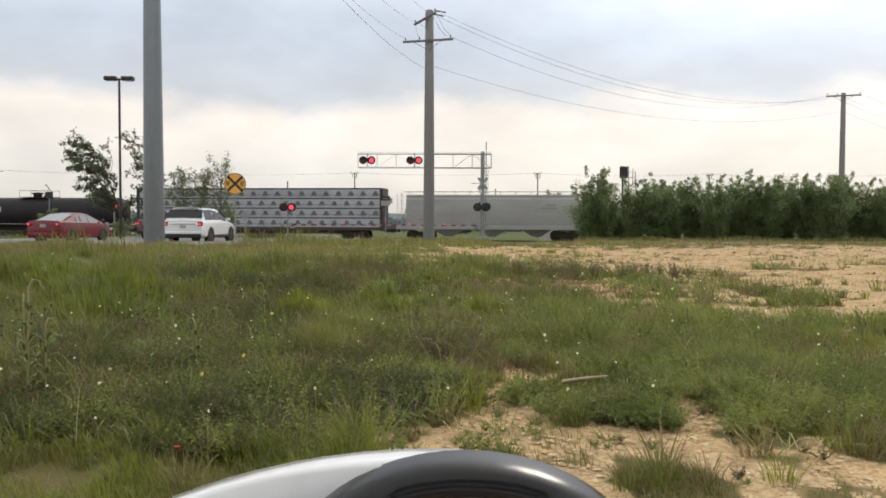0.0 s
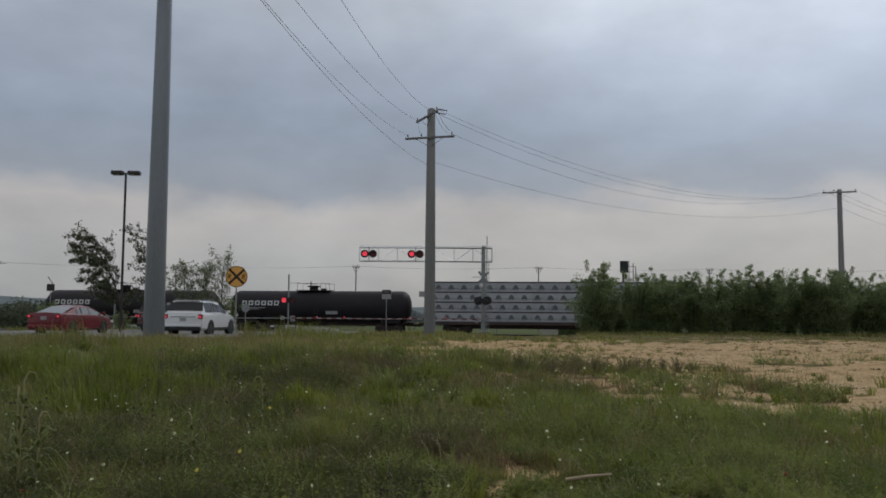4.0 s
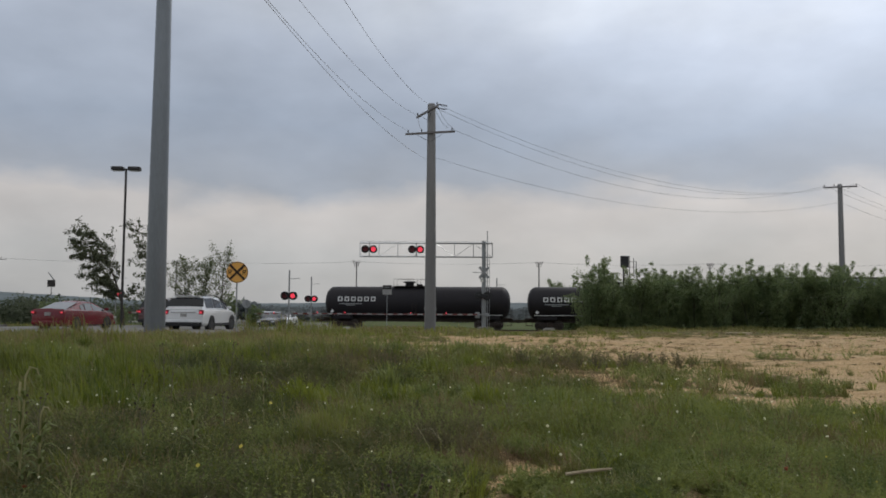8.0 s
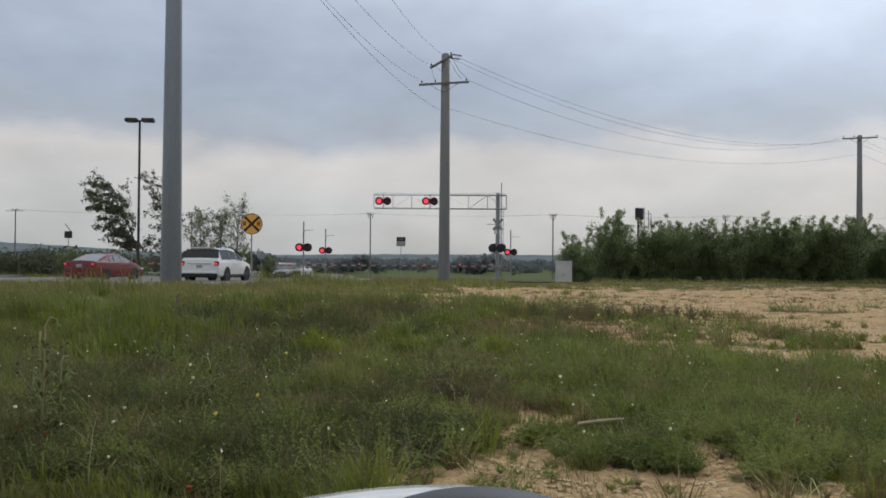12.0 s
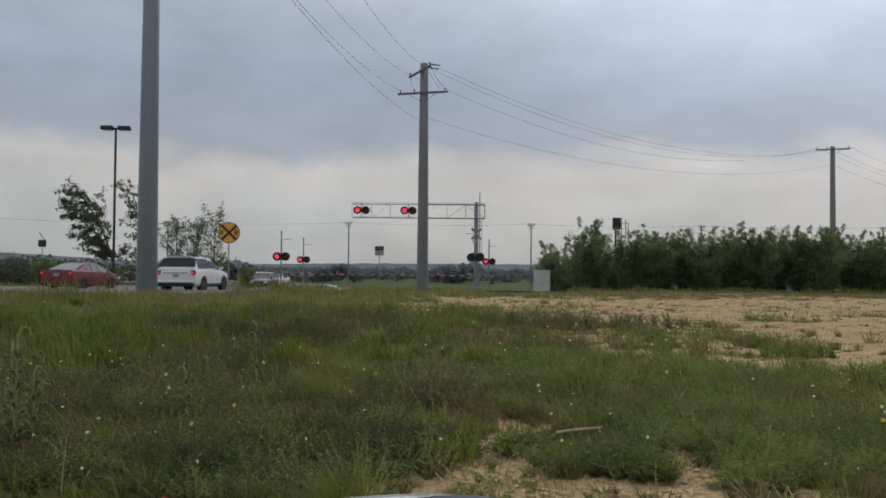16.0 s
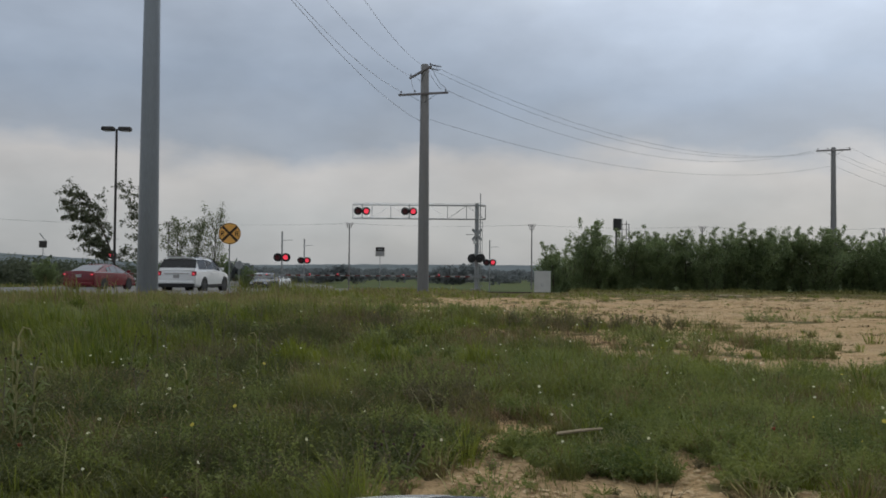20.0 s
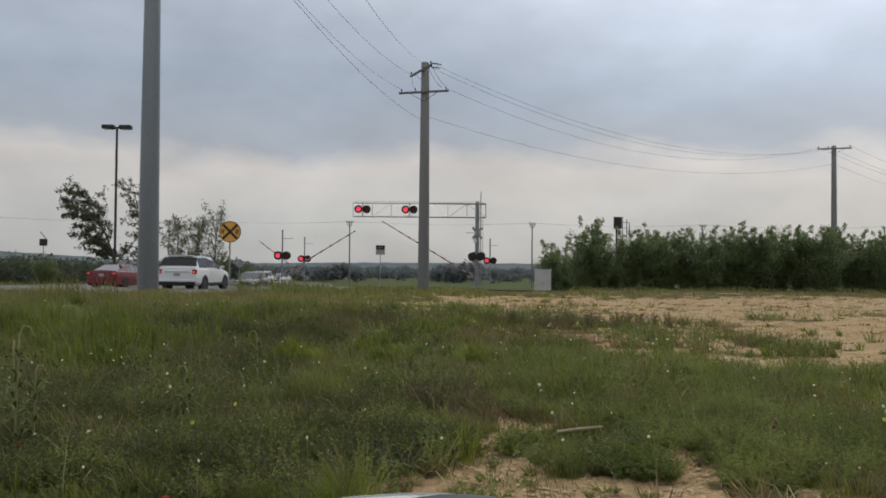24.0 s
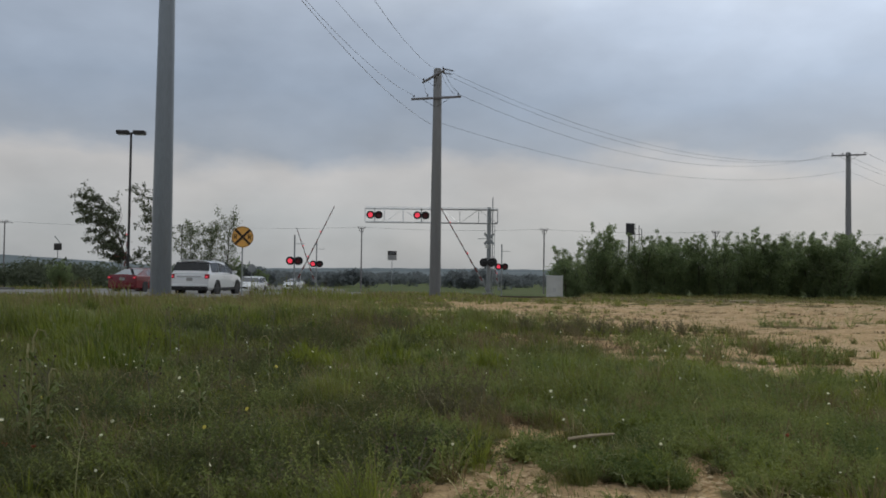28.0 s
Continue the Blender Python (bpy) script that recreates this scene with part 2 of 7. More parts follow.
M["straw_pale"] = material("pale_bent_stem", (0.42, 0.38, 0.19), (0.22, 0.22, 0.08), 2, 0.5, island=1.0, thru=0.4)
M["grass_dull"] = material("dull_brown_weed", (0.15, 0.10, 0.055), (0.25, 0.185, 0.095), 0.5, 0.8, island=1.0, thru=0.3)
M["weed"] = material("broad_weed_leaf", (0.100, 0.141, 0.039), (0.322, 0.350, 0.102), 1.5, 0.5, fine=7, island=0.5, thru=0.45)
M["weed_dark"] = material("dark_weed_leaf", (0.062, 0.080, 0.028), (0.166, 0.172, 0.058), 1.5, 0.55, fine=7, island=0.5, thru=0.4)
M["weed_grey"] = material("greyish_weed_leaf", (0.095, 0.088, 0.045), (0.21, 0.18, 0.095), 1.5, 0.7, fine=7, island=0.6, thru=0.35)
M["arch_blade"] = material("pale_arching_blade", (0.22, 0.25, 0.06), (0.64, 0.60, 0.30), 1.0, 0.25, fine=5, island=1.0, thru=0.45)
M["leaf_airy"] = material("airy_new_leaf", (0.10, 0.125, 0.065), (0.21, 0.23, 0.125), 0.6, 0.6, island=0.9, thru=0.4)
M["petal"] = material("cream_petal", (0.82, 0.79, 0.50), (0.74, 0.72, 0.55), 3, 0.6, island=1.0, thru=0.3)
M["yellow_petal"] = material("yellow_petal", (0.75, 0.62, 0.10), None, 3, 0.6, thru=0.3)
M["poppy"] = material("red_poppy_petal", (0.46, 0.085, 0.04), (0.36, 0.06, 0.03), 3, 0.6, thru=0.3)
M["stalk"] = material("dry_weed_stalk", (0.13, 0.12, 0.075), (0.20, 0.17, 0.11), 3, 0.9)
M["seed"] = material("brown_seed_head", (0.05, 0.035, 0.03), (0.09, 0.05, 0.05), 3, 0.9)
M["stick"] = material("bleached_stick", (0.52, 0.42, 0.29), (0.36, 0.28, 0.18), 6, 0.9)
M["stone"] = material("pale_limestone_pebble", (0.60, 0.45, 0.27), (0.38, 0.26, 0.135), 6, 0.95, 0, 0.4, 40, island=0.9)
M["gloss_black"] = material("gloss_black_plastic", (0.004, 0.004, 0.0045), (0.007, 0.0065, 0.007), 4, 0.24, spec=0.36)
M["mirror"] = material("mirror_glass", (0.75, 0.76, 0.78), (0.72, 0.73, 0.75), 2, 0.02, 1.0)


# ---- mesh helpers ----
def part(name, bm, mat, parent=None, label="", smooth=None):
    """One mesh object from a bmesh, under its thing. smooth: faces are shaded smooth below this many degrees."""
    me = bpy.data.meshes.new(name)
    bmesh.ops.recalc_face_normals(bm, faces=bm.faces)
    if smooth is not None:
        for f in bm.faces:
            f.smooth = True
        for e in bm.edges:
            if len(e.link_faces) == 2 and e.calc_face_angle(0) > radians(smooth):
                e.smooth = False
    bm.to_mesh(me)
    bm.free()
    me.materials.append(M[mat])
    ob = new(name, me)
    if parent:
        ob.parent = parent
    if label:
        ob["label"] = label
    return ob


def thing(name, m, label, category, group="", kind=""):
    ob = new(name)
    ob.empty_display_size = 0.2
    ob.matrix_basis = m
    return tagged(ob, label, category, group, kind)


def box(bm, c, s, bevel=0.0, turn=None):
    r = bmesh.ops.create_cube(bm, size=1.0)
    vs = r["verts"]
    mat = Matrix.Translation(c) @ (turn or Matrix()) @ Matrix.Diagonal((*s, 1))
    bmesh.ops.transform(bm, matrix=mat, verts=vs)
    if bevel:
        es = list({e for v in vs for e in v.link_edges})
        bmesh.ops.bevel(bm, geom=es, offset=bevel, segments=2, affect="EDGES", profile=0.5)
    return bm


def rod(bm, p, q, r0, r1=None, n=12, cap=True):
    p, q = Vector(p), Vector(q)
    d = q - p
    r = bmesh.ops.create_cone(bm, cap_ends=cap, segments=n, radius1=r0, radius2=r0 if r1 is None else r1, depth=d.length)
    m = Matrix.Translation((p + q) / 2) @ d.to_track_quat("Z", "Y").to_matrix().to_4x4()
    bmesh.ops.transform(bm, matrix=m, verts=r["verts"])
    return bm


def tube(bm, pts, r, n=6):
    rings = []
    pts = [Vector(p) for p in pts]
    for i, p in enumerate(pts):
        d = (pts[min(i + 1, len(pts) - 1)] - pts[max(i - 1, 0)]).normalized()
        q = d.to_track_quat("Z", "Y")
        rr = r[i] if isinstance(r, (list, tuple)) else r
        rings.append([bm.verts.new(p + q @ Vector((rr * math.cos(k * math.tau / n), rr * math.sin(k * math.tau / n), 0))) for k in range(n)])
    for a, b in zip(rings, rings[1:]):
        for k in range(n):
            bm.faces.new((a[k], a[(k + 1) % n], b[(k + 1) % n], b[k]))
    bm.faces.new(rings[0][::-1])
    bm.faces.new(rings[-1])
    return bm


def lathe(bm, axis_pts, n=24, m=None):
    """Rings of radius r at height h along z; ends of zero radius close to a point."""
    rings = []
    for h, r in axis_pts:
        rings.append([bm.verts.new((0, 0, h))] if r < 1e-5 else [bm.verts.new((r * math.cos(k * math.tau / n), r * math.sin(k * math.tau / n), h)) for k in range(n)])
    for a, b in zip(rings, rings[1:]):
        for k in range(n):
            j = (k + 1) % n
            if len(a) == 1 and len(b) > 1:
                bm.faces.new((a[0], b[j], b[k]))
            elif len(b) == 1 and len(a) > 1:
                bm.faces.new((a[k], a[j], b[0]))
            elif len(a) > 1:
                bm.faces.new((a[k], a[j], b[j], b[k]))
    if m:
        bmesh.ops.transform(bm, matrix=m, verts=[v for r in rings for v in r])
    return bm


def loft(bm, sections, close=True):
    """Joins rings of equally many points to a skin, with both ends closed."""
    rings = [[bm.verts.new(p) for p in s] for s in sections]
    n = len(rings[0])
    for a, b in zip(rings, rings[1:]):
        for k in range(n):
            bm.faces.new((a[k], a[(k + 1) % n], b[(k + 1) % n], b[k]))
    if close:
        bm.faces.new(rings[0][::-1])
        bm.faces.new(rings[-1])
    return bm


def big_mesh(name, verts, tris, mat, parent=None):
    """A mesh of many triangles from arrays."""
    me = bpy.data.meshes.new(name)
    me.vertices.add(len(verts))
    me.vertices.foreach_set("co", verts.astype(np.float32).ravel())
    me.loops.add(tris.size)
    me.loops.foreach_set("vertex_index", tris.astype(np.int32).ravel())
    me.polygons.add(len(tris))
    me.polygons.foreach_set("loop_start", np.arange(0, tris.size, 3, dtype=np.int32))
    me.update(calc_edges=True)
    me.materials.append(M[mat])
    ob = new(name, me)
    if parent:
        ob.parent = parent
    return ob


rng = np.random.default_rng(7)


def value_noise(x, y, size, seed):
    g = np.random.default_rng(seed).random((64, 64))
    u, v = x / size + 1000.3, y / size + 1000.7
    i, j = np.floor(u).astype(int), np.floor(v).astype(int)
    fu, fv = u - i, v - j
    fu, fv = fu * fu * (3 - 2 * fu), fv * fv * (3 - 2 * fv)
    a, b = g[i % 64, j % 64], g[(i + 1) % 64, j % 64]
    c, d = g[i % 64, (j + 1) % 64], g[(i + 1) % 64, (j + 1) % 64]
    return (a * (1 - fu) + b * fu) * (1 - fv) + (c * (1 - fu) + d * fu) * fv


# ---- ground ----
def land(x, y):
    """Height of the ground: level before the camera, falling gently to the railway."""
    x, y = np.asarray(x, float), np.asarray(y, float)
    z = np.interp(y, [-50, 42, 58, 66, 72, 78, 90, 130, 400, 4000], [0, 0, -0.25, -0.5, -0.78, -1.2, -1.25, -1.4, -3.0, -12.0])
    # the highway beyond the railway lies in a shallow cutting behind a low rise
    across = np.abs((x - 7) * 0.575 + (y - 95) * 0.818)
    z = z - 1.2 * np.clip(1.6 - across / 6, 0, 1) * np.clip((x + 21.5) / 4, 0, 1) * np.clip((26 - x) / 10, 0, 1)
    z = z + 0.5 * np.exp(-((x + 5.5) / 6.0) ** 2 - ((y - 89.5) / 2.6) ** 2)
    # a shallow dip before the signal cabinet, through which the rails show
    z = z - 0.17 * np.exp(-((x - 0.088 * y) / 3.2) ** 2 - ((y - 58) / 11.0) ** 2)
    near = np.clip((y - 6) / 6, 0, 1) * np.clip((70 - y) / 20, 0, 1)
    z = z + near * (0.16 * (value_noise(x, y, 9.0, 3) - 0.5) + 0.07 * (value_noise(x, y, 2.3, 4) - 0.5))
    return z + 0.03 * (value_noise(x, y, 0.6, 5) - 0.5) * np.clip((40 - np.abs(y)) / 20, 0, 1)


# bare soil: centre x, y and radii of the patches; TURF lies on them
BARE = [(0.3, -0.3, 3.2, 2.2), (20.0, 29.5, 22.0, 8.0), (11.0, 19.5, 7.6, 8.6), (0.0, 30.0, 5.0, 1.6), (5.5, 12.0, 2.2, 1.1), (0.56, 6.6, 0.13, 1.1), (0.44, 5.9, 0.15, 0.55), (0.42, 5.2, 0.26, 0.5), (0.62, 4.55, 0.55, 0.32),
        (0.95, 4.65, 0.70, 0.40), (1.6, 5.3, 0.14, 0.34), (1.65, 4.6, 0.42, 0.22), (-0.45, 4.72, 0.42, 0.30), (2.2, 4.15, 0.75, 0.22), (1.25, 3.85, 1.5, 0.75), (-0.62, 8.0, 0.12, 0.35), (1.0, 6.6, 0.22, 0.25)]
TURF = [(1.05, 3.95, 0.20, 0.34), (-0.25, 4.75, 0.08, 0.2), (1.9, 4.75, 0.2, 0.2), (14.0, 24.5, 2.6, 0.6), (17.0, 21.0, 1.6, 0.5), (9.0, 22.0, 1.5, 0.5), (21.0, 26.0, 3.0, 0.5)]


def bare(x, y):
    """Above 0 on open soil, with a ragged edge."""
    x, y = np.asarray(x, float), np.asarray(y, float)
    m = np.full(np.shape(x), -1.25)
    for cx, cy, rx, ry in BARE:
        m = np.maximum(m, 1 - np.hypot((x - cx) / rx, (y - cy) / ry))
    for cx, cy, rx, ry in TURF:
        m = np.minimum(m, np.hypot((x - cx) / rx, (y - cy) / ry) - 1)
    return m


def soil_at(x, y):
    return bare(x, y) + 0.8 * (value_noise(x, y, 1.6, 64) - 0.5) + 1.3 * (value_noise(x, y, 0.36, 66) - 0.5) + 0.8 * (value_noise(x, y, 0.12, 67) - 0.5)


def make_ground():
    def spread(lo, hi, n, fine):
        u = np.linspace(np.arcsinh(lo / fine), np.arcsinh(hi / fine), n)
        return fine * np.sinh(u)
    xs, ys = spread(-3500, 3500, 360, 1.6), np.concatenate([-spread(0.5, 900, 110, 4.0)[::-1], spread(0.7, 4500, 400, 2.6)])
    X, Y = np.meshgrid(xs, ys)
    gx, gy = X.ravel(), Y.ravel()
    open_soil = soil_at(gx, gy)
    # crumbs and ruts of the open soil
    rough = np.clip(open_soil * 4 + 0.6, 0, 1) * np.clip((14 - gy) / 6, 0, 1) * (gy > 2)
    relief = rough * (0.030 * (value_noise(gx, gy, 0.22, 68) - 0.6) + 0.010 * (value_noise(gx, gy, 0.07, 69) - 0.6))
    v = np.stack([gx, gy, land(gx, gy) + relief], 1)
    i = np.arange((len(ys) - 1) * len(xs)).reshape(len(ys) - 1, len(xs))[:, :-1].ravel()
    w = len(xs)
    tris = np.concatenate([np.stack([i, i + 1, i + w + 1], 1), np.stack([i, i + w + 1, i + w], 1)])
    m = material("field_ground", (0.62, 0.43, 0.23), (0.47, 0.315, 0.16), 1.3, 0.97, 0, 0.6, 45)
    n, l = m.node_tree.nodes, m.node_tree.links
    soil_mix = n["Principled BSDF"].inputs["Base Color"].links[0].from_socket
    tc = n.new("ShaderNodeTexCoord")
    # dark crumbs and damp clods, pale dust
    for sc, lo, hi, amount, tone in ((9.0, 0.50, 0.70, 0.5, (0.24, 0.145, 0.065, 1)), (55.0, 0.54, 0.64, 0.5, (0.18, 0.115, 0.055, 1)), (80.0, 0.56, 0.64, 0.85, (0.60, 0.46, 0.28, 1)), (0.35, 0.48, 0.68, 0.6, (0.50, 0.39, 0.25, 1)), (1.6, 0.50, 0.62, 0.6, (0.25, 0.165, 0.09, 1)), (5.0, 0.52, 0.62, 0.5, (0.27, 0.18, 0.10, 1))):
        cn, cm, cx = n.new("ShaderNodeTexNoise"), n.new("ShaderNodeMapRange"), n.new("ShaderNodeMix")
        cn.inputs["Scale"].default_value, cn.inputs["Detail"].default_value, cn.inputs["Roughness"].default_value = sc, 5, 0.65
        sm = n.new("ShaderNodeMapping")
        sm.inputs["Scale"].default_value = (0.45, 1.0, 1.0) if sc < 2 else (1.0, 1.0, 1.0)
        l.new(tc.outputs["Object"], sm.inputs["Vector"])
        l.new(sm.outputs[0], cn.inputs["Vector"])
        l.new(cn.outputs["Fac"], cm.inputs["Value"])
        cm.inputs["From Min"].default_value, cm.inputs["From Max"].default_value, cm.inputs["To Max"].default_value = lo, hi, amount
        cx.data_type = "RGBA"
        l.new(cm.outputs["Result"], cx.inputs["Factor"])
        l.new(soil_mix, cx.inputs["A"])
        cx.inputs["B"].default_value = tone
        soil_mix = cx.outputs["Result"]
    at = n.new("ShaderNodeAttribute")
    at.attribute_name = "open_soil"
    ns = n.new("ShaderNodeTexNoise")
    ns.inputs["Scale"].default_value, ns.inputs["Detail"].default_value = 5.0, 6
    l.new(tc.outputs["Object"], ns.inputs["Vector"])
    ad = n.new("ShaderNodeMath")
    ad.operation = "MULTIPLY_ADD"
    l.new(ns.outputs["Fac"], ad.inputs[0])
    ad.inputs[1].default_value = 0.6
    l.new(at.outputs["Fac"], ad.inputs[2])
    mr = n.new("ShaderNodeMapRange")
    l.new(ad.outputs[0], mr.inputs["Value"])
    mr.inputs["From Min"].default_value, mr.inputs["From Max"].default_value = 0.36, 0.06
    tn = n.new("ShaderNodeTexNoise")
    tn.inputs["Scale"].default_value, tn.inputs["Detail"].default_value = 0.8, 8
    l.new(tc.outputs["Object"], tn.inputs["Vector"])
    turf = n.new("ShaderNodeMix")
    turf.data_type = "RGBA"
    l.new(tn.outputs["Fac"], turf.inputs["Factor"])
    turf.inputs["A"].default_value, turf.inputs["B"].default_value = (0.055, 0.066, 0.026, 1), (0.17, 0.135, 0.06, 1)
    mx = n.new("ShaderNodeMix")
    mx.data_type = "RGBA"
    l.new(mr.outputs["Result"], mx.inputs["Factor"])
    l.new(soil_mix, mx.inputs["A"])
    l.new(turf.outputs["Result"], mx.inputs["B"])
    # crumbs and dead matter over soil and turf alike
    cn, cm, cx = n.new("ShaderNodeTexNoise"), n.new("ShaderNodeMapRange"), n.new("ShaderNodeMix")
    cn.inputs["Scale"].default_value, cn.inputs["Detail"].default_value, cn.inputs["Roughness"].default_value = 22.0, 6, 0.7
    l.new(tc.outputs["Object"], cn.inputs["Vector"])
    l.new(cn.outputs["Fac"], cm.inputs["Value"])
    cm.inputs["From Min"].default_value, cm.inputs["From Max"].default_value, cm.inputs["To Max"].default_value = 0.48, 0.62, 0.6
    cx.data_type = "RGBA"
    l.new(cm.outputs["Result"], cx.inputs["Factor"])
    # pasture beyond the railway
    sy, my, fy = n.new("ShaderNodeSeparateXYZ"), n.new("ShaderNodeMapRange"), n.new("ShaderNodeMix")
    l.new(tc.outputs["Object"], sy.inputs[0])
    l.new(sy.outputs["Y"], my.inputs["Value"])
    my.inputs["From Min"].default_value, my.inputs["From Max"].default_value, my.inputs["To Max"].default_value = 84.0, 100.0, 0.85
    fy.data_type = "RGBA"
    l.new(my.outputs["Result"], fy.inputs["Factor"])
    l.new(mx.outputs["Result"], fy.inputs["A"])
    fy.inputs["B"].default_value = (0.085, 0.12, 0.05, 1)
    l.new(fy.outputs["Result"], cx.inputs["A"])
    cx.inputs["B"].default_value = (0.14, 0.10, 0.05, 1)
    l.new(cx.outputs["Result"], n["Principled BSDF"].inputs["Base Color"])
    n["Principled BSDF"].inputs["Specular IOR Level"].default_value = 0.05
    M["ground"] = m
    g = big_mesh("ground", v, tris, "ground")
    g.data.polygons.foreach_set("use_smooth", np.ones(len(tris), bool))
    g.data.attributes.new("open_soil", "FLOAT", "POINT").data.foreach_set("value", open_soil.astype(np.float32))
    tagged(g, "uneven field of green weeds and pale sandy soil", "ground", kind="structure")


make_ground()


def strip(name, path, width, lift, mat, label, category, step=1.0):
    """A paved ribbon along a path on the land, with thickness."""
    pts = []
    for (x0, y0), (x1, y1) in zip(path, path[1:]):
        k = max(1, int(math.hypot(x1 - x0, y1 - y0) / step))
        pts += [(x0 + (x1 - x0) * i / k, y0 + (y1 - y0) * i / k) for i in range(k)]
    pts.append(path[-1])
    bm = bmesh.new()
    secs = []
    for i, p in enumerate(pts):
        a, b = pts[max(i - 1, 0)], pts[min(i + 1, len(pts) - 1)]
        d = Vector((b[0] - a[0], b[1] - a[1])).normalized()
        nx, ny = d.y * width / 2, -d.x * width / 2
        z = float(land(p[0], p[1])) + lift
        secs.append([(p[0] - nx, p[1] - ny, z), (p[0] + nx, p[1] + ny, z), (p[0] + nx, p[1] + ny, z - 0.3), (p[0] - nx, p[1] - ny, z - 0.3)])
    loft(bm, secs)
    return tagged(part(name, bm, mat, label=label), category=category, kind="structure")


strip("road", [(-19.5, 36.0), (-17.5, 50), (-13.5, 60), (-10.5, 71), (-10.5, 84)], 19, 0.10, "asphalt",
      "pale sun-bleached asphalt road over the railway", "road", 2.0)
strip("road_beyond", [(-13.5, 84.0), (-17, 100), (-26, 130), (-52, 180), (-120, 260)], 12, 0.10, "asphalt", "pale asphalt road beyond the railway", "road", 2.0)
strip("road_side", [(-28.3, 47.0), (-60, 47), (-140, 52), (-400, 70)], 12, 0.11, "asphalt", "pale asphalt side road joining from the west", "road", 3.0)
strip("road_cross", [(90, 30), (40, 68), (7, 95), (-6, 105), (-40, 128), (-160, 210)], 7, 0.06, "asphalt", "asphalt highway beyond the railway", "road", 3.0)

# ---- railway ----
TRACK_Y, TRACK_SLOPE, RAIL_TOP = 80.0, -0.12, -0.85
TRACK_TURN = math.degrees(math.atan(TRACK_SLOPE))


def make_track():
    t = thing("railway_track", pose(0, TRACK_Y, RAIL_TOP, 0, 0, TRACK_TURN), "single railway track on pale ballast", "railway", kind="structure")
    bm = bmesh.new()
    loft(bm, [[(x, -2.6, -0.55), (x, -1.6, -0.2), (x, 1.6, -0.2), (x, 2.6, -0.55)] for x in np.linspace(-220, 220, 60)])
    part("ballast_bed", bm, "ballast", t)
    for s in (-1, 1):
        bm = bmesh.new()
        y = s * 0.7525
        prof = [(-0.07, -0.17), (-0.07, -0.155), (-0.012, -0.13), (-0.012, -0.04), (-0.036, -0.03), (-0.036, 0), (0.036, 0), (0.036, -0.03), (0.012, -0.04), (0.012, -0.13), (0.07, -0.155), (0.07, -0.17)]
        loft(bm, [[(x, y + a, b) for a, b in prof] for x in (-220, 220)])
        part("rail", bm, "rail", t)
    bm = bmesh.new()
    box(bm, (0, 0, -0.27), (0.23, 2.6, 0.18), 0.01)
    tie = part("tie", bm, "tie", t)
    for i in range(-75, 76):
        if i:
            o = new("tie", tie.data)
            o.parent = t
            o.location = (i * 0.55, 0, 0)


make_track()


# ---- poles and wires ----
def wooden_pole(m, height, r0, r1, label, arms):
    """Pole with crossarms: arms are (height, length, turn, offsets of the insulators)."""
    t = thing("utility_pole", m, label, "utility pole", "utility poles of the power line")
    bm = bmesh.new()
    lathe(bm, [(-1.2, r0), (0, r0), (height * 0.5, (r0 + r1) / 2 + 0.005), (height - 0.06, r1), (height, r1 * 0.8), (height, 0)], 20)
    part("pole", bm, "wood_pole", t, smooth=50)
    for z, length, turn, offs in arms:
        tm = Matrix.Rotation(radians(turn), 4, "Z")
        side = tm @ Vector((0, -(r1 + 0.06), z))
        bm = bmesh.new()
        box(bm, side, (length, 0.10, 0.13), 0.012, tm)
        arm = part("crossarm", bm, "arm_wood", t)
        for o in offs:
            p = tm @ Vector((o, -(r1 + 0.06), z + 0.065))
            bm = bmesh.new()
            lathe(bm, [(0, 0.015), (0.06, 0.015), (0.07, 0.06), (0.10, 0.035), (0.12, 0.055), (0.15, 0.03), (0.18, 0.04), (0.2, 0)], 10, Matrix.Translation(p))
            part("insulator", bm, "insulator", arm)
        for s in (-1, 1):
            bm = bmesh.new()
            rod(bm, tm @ Vector((s * length * 0.28, -(r1 + 0.06), z - 0.05)), tm @ Vector((s * 0.05, -(r1 + 0.02), z - 0.55)), 0.012, n=6)
            part("brace", bm, "dark_metal", arm)
    return t


P1, P2, P0, P3 = (-1.33, 52.0), (36.4, 78.0), (-7.15, 9.92), (76.0, 105.0)
H1, H2 = 14.1, 13.0
z1, z2 = float(land(*P1)), float(land(*P2))
wooden_pole(pose(*P1, z1), H1 - z1, 0.36, 0.25, "tall weathered grey wooden utility pole with two crossarms",
            [(13.56 - z1, 3.5, -66, (-1.6, 1.6)), (12.18 - z1, 3.25, -16, (-1.45, -0.55, 1.45))])
wooden_pole(pose(*P2, z2), H2 - z2, 0.30, 0.21, "weathered wooden utility pole behind the shrubs", [(12.7 - z2, 2.95, -20, (-1.35, -0.5, 1.35))])
wooden_pole(pose(*P0, 0), 14.2, 0.36, 0.25, "weathered wooden utility pole beside the field", [(13.22, 3.1, -21, (-1.45, -0.5, 1.45))])
wooden_pole(pose(*P3, -1.2), 14.2, 0.30, 0.21, "weathered wooden utility pole far along the line", [(13.4, 2.95, -20, (-1.35, -0.5, 1.35))])


def on_arm(p, z, turn, o, back=0.31):
    v = Matrix.Rotation(radians(turn), 3, "Z") @ Vector((o, -back, 0))
    return (p[0] + v.x, p[1] + v.y, z)


